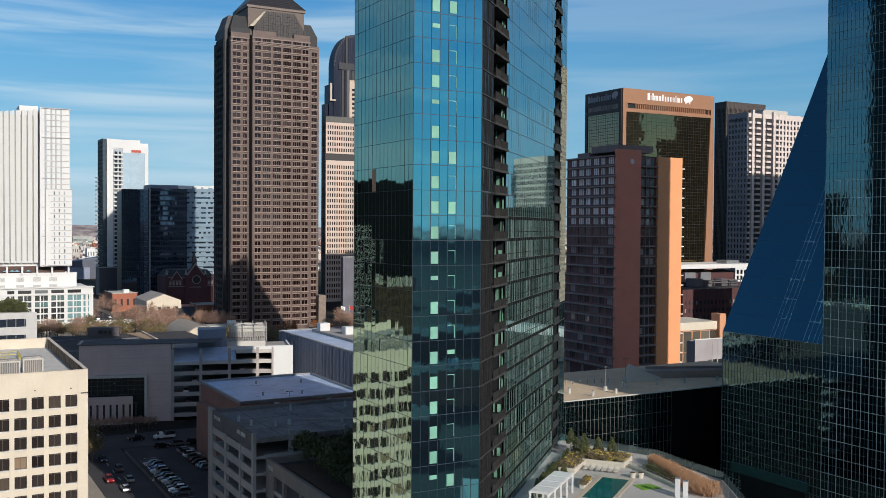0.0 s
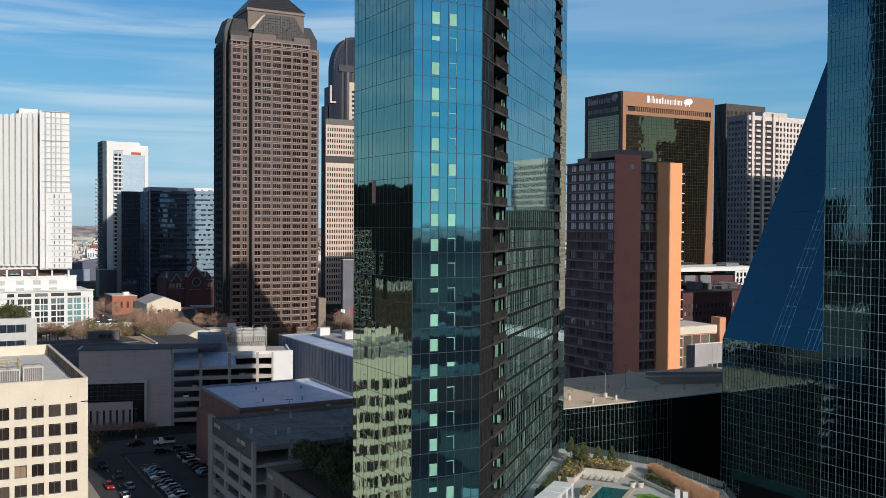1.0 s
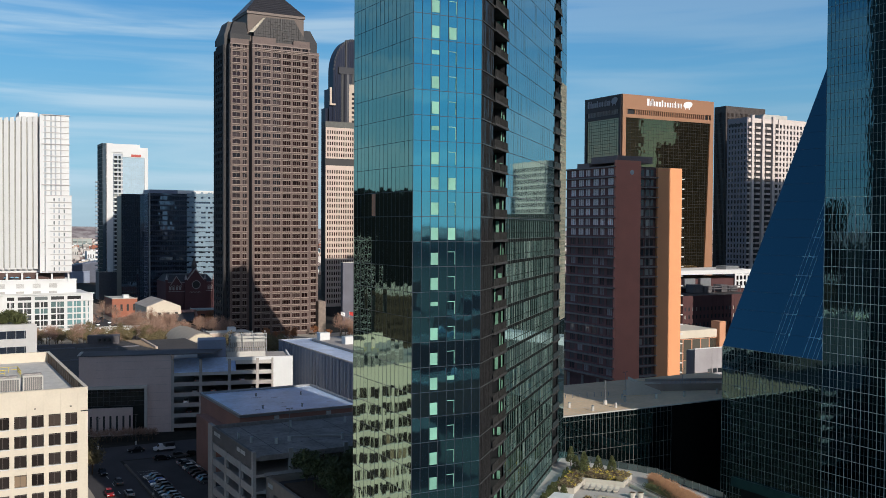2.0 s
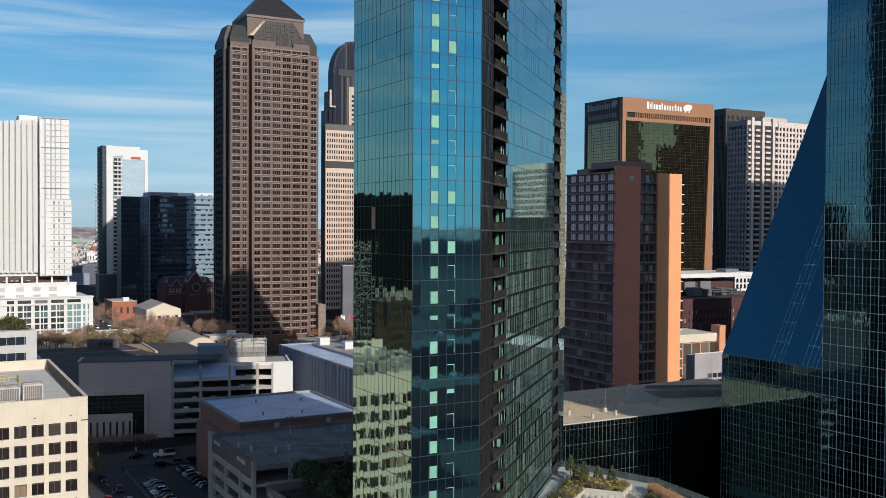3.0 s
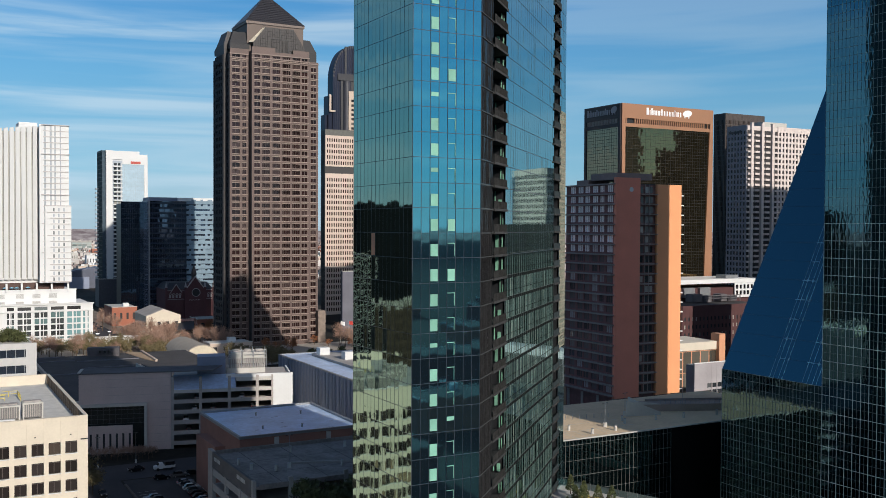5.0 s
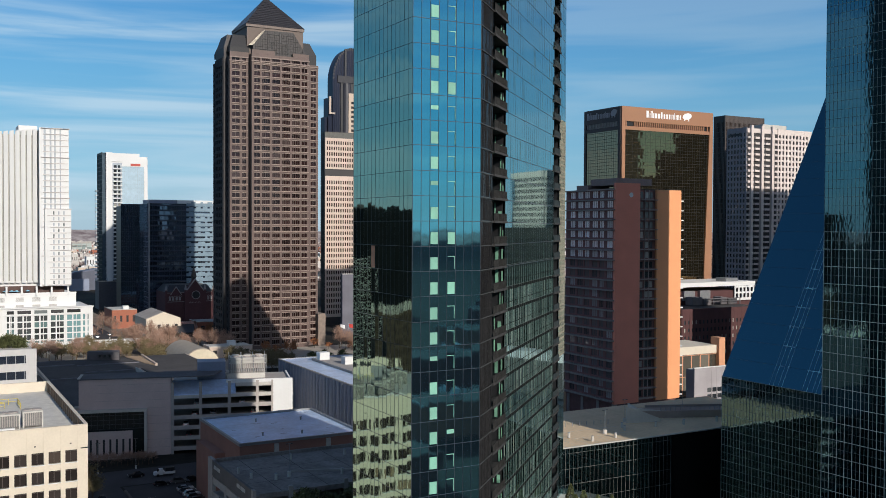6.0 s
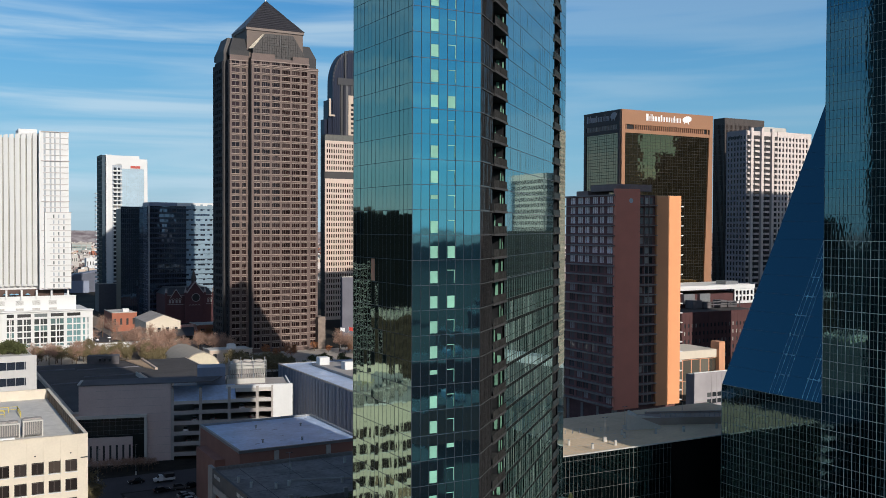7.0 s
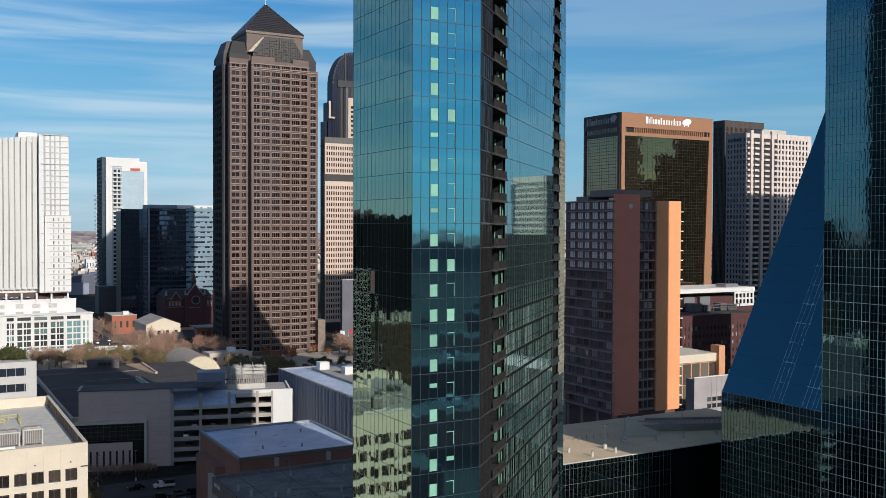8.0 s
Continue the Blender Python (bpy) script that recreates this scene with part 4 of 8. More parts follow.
def slab_hotel():
    """Terracotta slab block with balcony ledges on every floor."""
    r = thing("slab_hotel", (202, 244, 0), "terracotta brick slab hotel with grey balcony ledges", "building")
    x0, y0, x1, y1, z1, zb = 188.0, 231.0, 214.7, 256.3, 85.0, 18.0
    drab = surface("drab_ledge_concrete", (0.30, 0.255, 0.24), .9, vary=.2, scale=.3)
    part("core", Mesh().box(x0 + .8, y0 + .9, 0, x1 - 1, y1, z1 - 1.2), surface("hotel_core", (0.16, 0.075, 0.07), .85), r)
    P = 3.09
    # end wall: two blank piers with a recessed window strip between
    # Flank faces away from the sun; its shade darkens the brick colour.
    flank_brick = surface("plum_brick", (0.235, 0.105, 0.102), .85, vary=.2, scale=.2, fine=3)
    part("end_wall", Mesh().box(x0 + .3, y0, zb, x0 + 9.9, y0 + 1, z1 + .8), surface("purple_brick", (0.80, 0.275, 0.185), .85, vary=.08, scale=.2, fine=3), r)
    # Same terracotta wall; the sun's orange is put into this pier's colour.
    part("end_wall", Mesh().box(x0 + 16.7, y0, zb, x1, y0 + 1, z1 - 1), surface("orange_render", (0.79, 0.347, 0.163), .85, vary=.05, scale=.15, fine=3), r, "brick pier tinted orange as if sunlit")
    disc = [(x0 + 6.3 + .75 * math.cos(math.pi * q / 8), z1 - 2.8 + .75 * math.sin(math.pi * q / 8)) for q in range(16)]
    part("emblem", Mesh().loft([(x, y0 - .08, z) for x, z in disc], [(x, y0 + .02, z) for x, z in disc]), M_WHITE, r, "small round pale emblem")
    part("plant_room", Mesh().box(x0 + 1.5, y0 + 1.2, z1 + .2, x0 + 15.5, y0 + 14, z1 + 2.3).box(x0 + .5, y0 + 14, z1 - 1, x0 + 9, y0 + 20, z1 + .5), surface("brown_plant_wall", (0.27, 0.20, 0.185), .85, vary=.2), r)
    n = 21
    strip = Mesh().slab((x0 + 9.9, y0), EAST, 0, 6.8, -0.17, 0.17, -0.9, 0.5).data("ledge", drab)
    pane = Mesh().box(0, -0.05, 0, 1.1, 0.05, 1.9).data("window", W_DARK)
    post = Mesh().box(0, -0.06, 0, 0.3, 0.06, P).data("mullion", drab)
    for k in range(n):
        z = zb + 1 + P * k
        piece("ledge", strip, r, Matrix.Translation((0, 0, z)))
        for s in (10.6, 12.75, 14.5):
            piece("window", pane, r, wall_frame((x0, y0), EAST, s, z + 0.5, -0.85))
        for s in (12.4, 14.0):
            piece("mullion", post, r, wall_frame((x0, y0), EAST, s, z, -0.8))
    # long flank with ledges and windows in pairs
    L = y1 - y0
    ledge = Mesh().slab((x0, y1), TOCAM, -0.6, L - 0.4, -0.2, 0.2, -0.8, 1.0).data("ledge", drab)
    cols = [(2.2, 4.9), (6.2, 9.0), (9.8, 12.3), (13.7, 16.5), (17.4, 19.6), (21.0, 23.8)]
    rows = levels(zb + 1.6, P, n, 2.05)
    zm = zb + 1.1 + P * 14
    facade(r, (x0 + .6, y1), TOCAM, L - 1, zb, zm, cols, [q for q in rows if q[1] < zm], flank_brick, window_glass("hotel_window", (0.125, 0.10, 0.10), (0.42, 0.36, 0.36), amount=0.75), W_DARKJ, depth=0.25, limit=120)
    # Upper panes mirror a pale sky; that reflection is put into their colour.
    facade(r, (x0 + .6, y1), TOCAM, L - 1, zm, z1 - 1, cols, [q for q in rows if q[0] > zm], flank_brick, window_glass("curtained_window", (0.80, 0.66, 0.66), (0.92, 0.80, 0.80), amount=0.3), W_DARKJ, depth=0.25, limit=120)
    bar = Mesh()
    for p, q in rows:
        for a, b in cols:
            for f in (.34, .66):
                bar.slab((x0 + .6, y1), TOCAM, a + (b - a) * f - .055, a + (b - a) * f + .055, p, q, 0, .1)
    part("glazing_lattice", bar, flank_brick, r, kind="stuff")
    for k in range(n + 1):
        piece("ledge", ledge, r, Matrix.Translation((0, 0, zb + 0.9 + P * k)))
    # ledges on the far flank show past the corner, coloured white as sunlit
    far = Mesh().box(x1 - .2, y0 + .9, -0.16, x1 + 1.9, y0 + 12, 0.16).data("ledge", M_WHITE)
    for k in range(n):
        piece("ledge", far, r, Matrix.Translation((0, 0, zb + 0.9 + P * k)))
    part("base", Mesh().box(x0 + 3, y0 + 4, 0, x1 - 2, y1 - 2, zb), M_ROOFDARK, r)
    for y in (y0 + .4, y0 + 8, y0 + 16, y1 - 2):
        part("column", Mesh().box(x0 + .6, y, 0, x0 + 1.8, y + 1.2, zb), drab, r)
    part("roof", Mesh().box(x0 + 1, y0 + 1, z1 - 1.2, x1 - 1, y1, z1 - .9), M_ROOFDARK, r)
    return r


slab_hotel()

box_tower("dark_tower", "dark glass and steel office tower with close ribs", 545.3, 540, 587, 551.5, 158.5, surface("brown_rib_metal", (0.085, 0.068, 0.06), .5, .2), W_BROWN, W_BROWNJ, 30, 8, 3.9, 3.2, 0.5, limit=60, side_wall=M_BLACKMETAL, first=2, top_blank=3)


def grey_tower():
    r = thing("grey_tower", (543, 502, 0), "pale pinkish concrete office tower with square windows", "tower")
    x0, y0, x1, y1, z1 = 516.0, 490.0, 581.0, 508.8, 143.5
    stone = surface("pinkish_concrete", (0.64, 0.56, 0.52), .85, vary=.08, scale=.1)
    # Left flank in shade: a darker violet copy of the concrete.
    shade_side = surface("grey_violet_concrete", (0.31, 0.285, 0.30), .85, vary=.1)
    part("core", Mesh().box(x0 + .1, y0 + .1, 0, x1, y1, z1 - .6), shade_side, r)
    rows = levels(9.1, 3.88, 34, 2.4)
    facade(r, (x0 + 30, y0), EAST, x1 - x0 - 30, 0, z1, [(1.3 + 3.5 * k, 3.0 + 3.5 * k) for k in range(9)], rows, stone, M_NIGHT, M_NIGHT, depth=.8, limit=150)
    facade(r, (x0, y1), TOCAM, y1 - y0, 0, z1, even(y1 - y0, 6, .5, .6), rows, shade_side, M_NIGHT, M_NIGHT, limit=60)
    # corner bays: dark recesses between tall piers, with a ledge on each floor
    part("bay_recess", Mesh().box(x0 + .3, y0 + .05, 0, x0 + 30, y0 + .4, z1 - 3), M_GRANDARK, r)
    for a, w in ((2.6, 2.3), (12.9, 2.3), (23.3, 2.3)):
        part("pier", Mesh().box(x0 + a, y0 - 1.8, 0, x0 + a + w, y0 + .05, z1 + 1.6), stone, r)
    part("bay_head", Mesh().box(x0 + .2, y0 - .4, z1 - 3.6, x0 + 30, y0 + .04, z1 - .5), stone, r)
    for a, w in ((.0, 2.4), (5.0, .9), (7.2, 4.4), (15.3, 1.0), (17.4, 4.6), (26.8, 2.9)):
        ledge = Mesh().box(0, -.3, 0, w, .92, 1.45).data("ledge", stone)
        for z in range(34):
            piece("ledge", ledge, r, Matrix.Translation((x0 + a, y0 - .9, 3.88 * z + 7.6)))
    for k in range(9):
        part("sign_bar", Mesh().slab((x0, y1), TOCAM, 3.0 + 1.15 * k, 3.9 + 1.15 * k, z1 - 5.6, z1 - (3.4 if k % 4 == 0 else 4), .35, .5), M_BLACKMETAL, r)
    part("plant_room", Mesh().box(536, 494, z1 - .6, 560, 503, 147), M_PALECON, r)
    part("roof", Mesh().box(x0 + .3, y0 + .3, z1 - .6, x1 - .3, y1 - .3, z1 - .4), M_ROOFDARK, r)
    return r


grey_tower()


# ---- left distance ----
def white_tower():
    r = thing("white_tower", (66, 612, 0), "white apartment tower with vertical fins on a white podium", "tower")
    x0, y0, x1, y1, zb, z1 = 66.0, 598.0, 82.0, 628.0, 37.0, 128.5
    part("core", Mesh().box(x0 + .2, y0 + .3, zb, x1, y1, z1 - 1).box(40, y0 + 8, zb, x0 + 1, y1, z1 - 4), M_WHITE, r)
    part("penthouse", Mesh().box(56.0, y0 + 9, z1 - 5, 66.0, y1 - 4, z1 + 1.5), M_WHITE, r)
    pane = surface("white_tower_window", (0.40, 0.44, 0.47), .2, vary=.1, pieces=.3)
    thin = surface("ledge_aluminium", (0.44, 0.40, 0.39), .6, vary=.08)
    P = 3.35
    rows = levels(zb + 1.0, P, 27, 2.7)
    facade(r, (x0, y0), EAST, x1 - x0, zb, z1, [(2.4, 3.5), (5.6, 6.6), (8.0, 8.9), (11.0, 11.7)], rows, M_WHITE, pane, W_DARKJ, depth=0.3, limit=300)
    for k in range(0, 28):
        big = k in (0, 5, 10, 15, 22, 27)
        part("ledge", Mesh().box(x0 + (1.0 if big else 2.0), y0 - (.9 if big else .62), zb + .55 + P * k, x1 + (.5 if big else -.2), y0 - .3, zb + (.95 if big else .85) + P * k), thin, r)
    part("strip_glazing", Mesh().box(42, y0 + 7.7, zb + 3, x0, y0 + 8, z1 - 4), surface("fin_recess", (0.34, 0.34, 0.32), .5), r)
    for k in range(8):
        x = 41.6 + 3.1 * k
        part("fin", Mesh().hexa([(x, y0 + 6.2, zb + 2), (x + 2.15, y0 + 5.2, zb + 2), (x + 2.15, y0 + 7.7, zb + 2), (x, y0 + 7.7, zb + 2),
                                 (x, y0 + 6.2, z1 - 3.6 + .4 * k), (x + 2.15, y0 + 5.2, z1 - 3.0 + .4 * k), (x + 2.15, y0 + 7.7, z1 - 3.0 + .4 * k), (x, y0 + 7.7, z1 - 3.6 + .4 * k)]), M_WHITE, r)
        part("strip_edge", Mesh().box(x + 2.2, y0 + 6.4, zb + 2, x + 2.33, y0 + 7.7, z1 - 3.4 + .4 * k), surface("yellow_edge", (0.50, 0.47, 0.36), .7), r)
    bx = x1 - 13.2
    part("balcony_bay", Mesh().box(bx, y0 - 1.6, zb + .2, x1 + 1.0, y0 - .3, zb + 44.5), M_WHITE, r)
    bay = Mesh().box(0, 0, 0, .8, .06, 2.0).data("bay_window", pane)
    dark = Mesh().box(0, 0, 0, .8, .06, 2.0).data("bay_window", surface("bay_window_dark", (0.16, 0.18, 0.18), .2, vary=.2))
    for k in range(13):
        for j, s in enumerate((4.3, 7.0, 9.8)):
            piece("bay_window", dark if (k * 7 + j * 5) % 4 == 0 else bay, r, Matrix.Translation((bx + s, y0 - 1.64, zb + 1.2 + P * k)))
        part("bay_ledge", Mesh().box(bx + (2.6 if k % 4 else 1.2), y0 - 2.0, zb + .55 + P * k, x1 + .8, y0 - 1.6, zb + .85 + P * k), thin, r)
    part("bay_coping", Mesh().box(bx - .2, y0 - 1.8, zb + 44.5, x1 + 1.2, y0 - .3, zb + 44.9), thin, r)
    part("undercroft", Mesh().box(42, y0 + 5, 32, x1 - 2, y1, zb), surface("brown_undercroft", (0.10, 0.06, 0.05), .8), r)
    for x in (48, 56, 64, 72, 81):
        part("column", Mesh().box(x, y0 + .5, 32, x + 1, y0 + 1.5, zb), M_WHITE, r)
    return r


white_tower()


def white_podium():
    r = thing("podium_block", (70, 610, 0), "white low block with tall glazed bays and plant screens", "building")
    part("core", Mesh().box(40, 592.4, 0, 94, 640, 24.4).box(40, 600, 24.4, 86, 640, 32), M_WHITE, r)
    cols = [(1, 4), (8.0, 11.7), (13.5, 20.6), (22.4, 29.3), (31.1, 38.1), (39.9, 47.3), (48.6, 49.8), (51.1, 51.7)]
    teal = window_glass("podium_window", (0.07, 0.12, 0.125), (0.17, 0.30, 0.31), amount=.4)
    dark = window_glass("podium_strip_window", (0.05, 0.05, 0.05), (0.16, 0.18, 0.18), amount=.6)
    storeys = [(3.4, 6.3), (7.0, 9.8), (10.5, 13.3), (14.0, 16.9), (17.6, 20.6)]
    smoke = window_glass("podium_bay_window", (0.045, 0.05, 0.05), (0.12, 0.19, 0.19), amount=.7)
    facade(r, (40, 592), EAST, 39, 0, 21.2, cols[:5], storeys, M_WHITE, smoke, smoke, depth=.5)
    facade(r, (79, 592), EAST, 15, 0, 21.2, [(a - 39, b - 39) for a, b in cols[5:]], storeys, M_WHITE, teal, teal, depth=.5)
    facade(r, (40, 592), EAST, 54, 21.2, 24.8, cols[:6], [(21.8, 23.7)], M_WHITE, dark, dark, depth=.5)
    facade(r, (40, 600), EAST, 46, 24.8, 32.5, [(3.4, 7.6), (13.4, 17.6), (22.2, 26.5), (31, 35.4)], [(25.0, 26.4), (28.2, 30.7)], M_WHITE, surface("louvre_grey", (0.4, 0.39, 0.37), 0.7), W_DARKJ, depth=.3)
    louvre = Mesh()
    for a, b in ((3.4, 7.6), (13.4, 17.6), (22.2, 26.5), (31, 35.4)):
        for k in range(7):
            louvre.slab((40, 600), EAST, a, b, 28.3 + .34 * k, 28.42 + .34 * k, .05, .25)
    part("louvre_slats", louvre, M_WHITE, r, kind="stuff")
    bars = Mesh()
    for a, b in cols[:6]:
        for f in (.42, .68):
            c = a + (b - a) * f
            bars.slab((40, 592), EAST, c - (.35 if f < .5 else .12), c + (.35 if f < .5 else .12), 3, 20.8, 0, .42)
    part("glazing_bars", bars, M_WHITE, r, kind="stuff")
    part("cornice", Mesh().box(39.6, 590.7, 24.8, 94.6, 592.0, 25.4).box(39.6, 592, 24.8, 94.4, 600, 25.1), M_WHITE, r)
    part("string_course", Mesh().box(39.8, 591.0, 20.9, 94.3, 591.5, 21.3), M_WHITE, r)
    part("parapet", Mesh().box(40, 599.4, 32.5, 86.2, 599.9, 33.3), M_WHITE, r)
    part("roof", Mesh().box(40.5, 600.2, 32.0, 85.8, 603, 32.2), M_PALECON, r)
    part("garden_wall", Mesh().box(52, 586, 0, 120, 586.8, 5.6), M_WHITE, r, "long low white garden wall")
    return r


white_podium()
for x, y in ((48, 601.2), (51.5, 601.6), (54, 601.0), (60, 601.5)):
    r_ = thing("sunshade", (x, y, 32.2), "small pale blue sunshade on the roof deck", "parasol", "roof deck sunshades")
    part("pole", Mesh().tube(x, y, 32.2, 34.4, .05, .05, 6), M_STEEL, r_)
    part("canopy", Mesh().tube(x, y, 34.2, 34.9, 1.5, .15, 8), surface("pale_blue_cloth", (0.25, 0.5, 0.62), .8), r_)


def balcony_tower():
    r = thing("balcony_tower", (168, 900, 0), "white and glass apartment tower with stacked balconies", "tower")
    x0, y0, x1, y1, z1 = 149.2, 888, 188.3, 913, 137
    part("core", Mesh().box(x0 + .5, y0, 0, x1, y1, z1 - 3), M_WHITE, r)
    side = surface("side_glazing", (0.055, 0.08, 0.082), .9, vary=.5, scale=.25, fine=.8)
    curtain(r, (x0, y1), TOCAM, y1 - y0 + .6, 8, z1 - .3, 8, levels_list(8, 3.75, 36), side, M_BLACKMETAL, rng, tilt=.012, thin=.3, hline=.5)
    part("corner_glazing", Mesh().box(x0 + .1, y0 - .9, 8, x0 + 3.4, y0 - .02, z1 - .4), surface("corner_glass", (0.07, 0.10, 0.125), .9, vary=.3, scale=.3), r)
    # pale glass front
    pale = surface("pale_front_glass", (0.40, 0.52, 0.60), .12, vary=.12, scale=.2, fine=.5, bump=0)
    curtain(r, (166.3, y0 - .6), EAST, 18.9, 8, z1 - 12, 10, levels_list(8, 3.75, 34), pale, M_STEEL, rng, tilt=.003, proud=.02, thin=.05, hline=.05)
    part("screen_wall", Mesh().box(152.0, y0 - .9, 0, 158.0, y0 - .02, z1).box(158.0, y0 - .9, z1 - 8, 181.2, y0 - .02, z1 - .4).box(181.2, y0 - .9, z1 - 8, x1, y0 - .02, z1 - 5)
         .box(185.3, y0 - .9, 0, x1, y0 - .02, z1 - 8).box(166.3, y0 - .9, z1 - 12, 185.3, y0 - .02, z1 - 8), M_WHITE, r)
    part("red_panel", Mesh().box(173.5, y0 - 1.1, z1 - 11.5, 182, y0 - .92, z1 - 9.3), surface("red_panel", (0.45, 0.07, 0.05), .6), r, "dark red panel")
    tick = Mesh().box(x0 - 2.3, y0 + 17, 0, x0 - .1, y0 + 24, 1.1).data("side_balcony", M_WHITE)
    for k in range(22):
        piece("side_balcony", tick, r, Matrix.Translation((0, 0, 24 + 3.75 * k)))
    # Bluish shade behind the balconies is put into this wall's colour.
    part("balcony_recess", Mesh().box(158.0, y0 - .5, 6, 166.2, y0 - .02, z1 - 9), surface("recess_blue", (0.34, 0.38, 0.43), .4, vary=.2), r)
    slab = Mesh().box(158.4, y0 - 3.0, -.2, 166.0, y0 - .5, .95).data("balcony", M_WHITE)
    post = Mesh().box(0, y0 - 2.7, .95, .35, y0 - 2.4, 3.55).data("column", M_WHITE)
    pane = Mesh().box(159.2, y0 - .62, 1.0, 161.5, y0 - .5, 3.4).box(162.6, y0 - .62, 1.0, 164.6, y0 - .5, 3.4).data("balcony_door", W_DARK)
    for k in range(31):
        piece("balcony", slab, r, Matrix.Translation((0, 0, 10 + 3.75 * k)))
        piece("balcony_door", pane, r, Matrix.Translation((0, 0, 10 + 3.75 * k)))
        for x in (162.0, 164.9):
            piece("column", post, r, Matrix.Translation((x, 0, 10 + 3.75 * k)))
    return r


def levels_list(first, pitch, n):
    return [first + pitch * k for k in range(n)]


balcony_tower()


def blue_block():
    r = thing("blue_glass_block", (190, 790, 0), "dark blue glass office block with pale bands and a white top", "building")
    part("core", Mesh().box(148, 791, 0, 165, 815, 88).box(165, 776, 0, 240, 815, 88), M_BLACKMETAL, r)
    zs = levels_list(4, 4.0, 22)
    curtain(r, (147, 790), EAST, 17.5, 1, 89.5, 12, zs, coated("wing_glazing", (0.24, 0.34, 0.44), (0.07, 0.09, 0.125), share=.7), M_DARKMULL, rng, tilt=.006, thin=.12, hline=.2)
    curtain(r, (164.3, 775), EAST, 76, 1, 90, 40, zs, G_NAVY, M_DARKMULL, rng, tilt=.006, thin=.12, hline=.2)
    curtain(r, (164.3, 796), TOCAM, 21, 1, 90, 12, zs, G_NAVY, M_RIB, rng, tilt=.008, thin=.12, hline=.3)
    pale = surface("pale_blue_panel", (0.19, 0.27, 0.33), .3, vary=.2, scale=.1, fine=.6)
    # Left spandrels are navy: the granite tower's shadow put into their colour.
    deep = surface("navy_panel", (0.035, 0.045, 0.07), .2, vary=.2)
    for k in range(22):
        sp_ = Mesh().slab((164.3, 775), EAST, 30.5, 75.8, 4.0 + 4 * k, 6.5 + 4 * k, .02, .3)
        for q in range(24):
            if rng.random() < .5:
                a = 30.6 + 1.88 * q
                sp_.slab((164.3, 775), EAST, a, a + 1.8, 6.5 + 4 * k, 8.0 + 4 * k - rng.uniform(0, .6), .02, .26)
        part("spandrel", sp_, pale, r)
        part("spandrel", Mesh().slab((164.3, 775), EAST, 1, 30.3, 4.0 + 4 * k, 5.2 + 4 * k, .02, .3), deep, r)
    part("plant_screen", Mesh().box(166, 777, 88.1, 188, 800, 93.0), M_RIB, r)
    part("corner_post", Mesh().box(164.9, 774.4, 0, 166.1, 775.4, 90), M_STEEL, r)
    part("top_screen", Mesh().box(188.2, 776.5, 88.1, 240, 806, 92.9), M_WHITE, r)
    return r


blue_block()


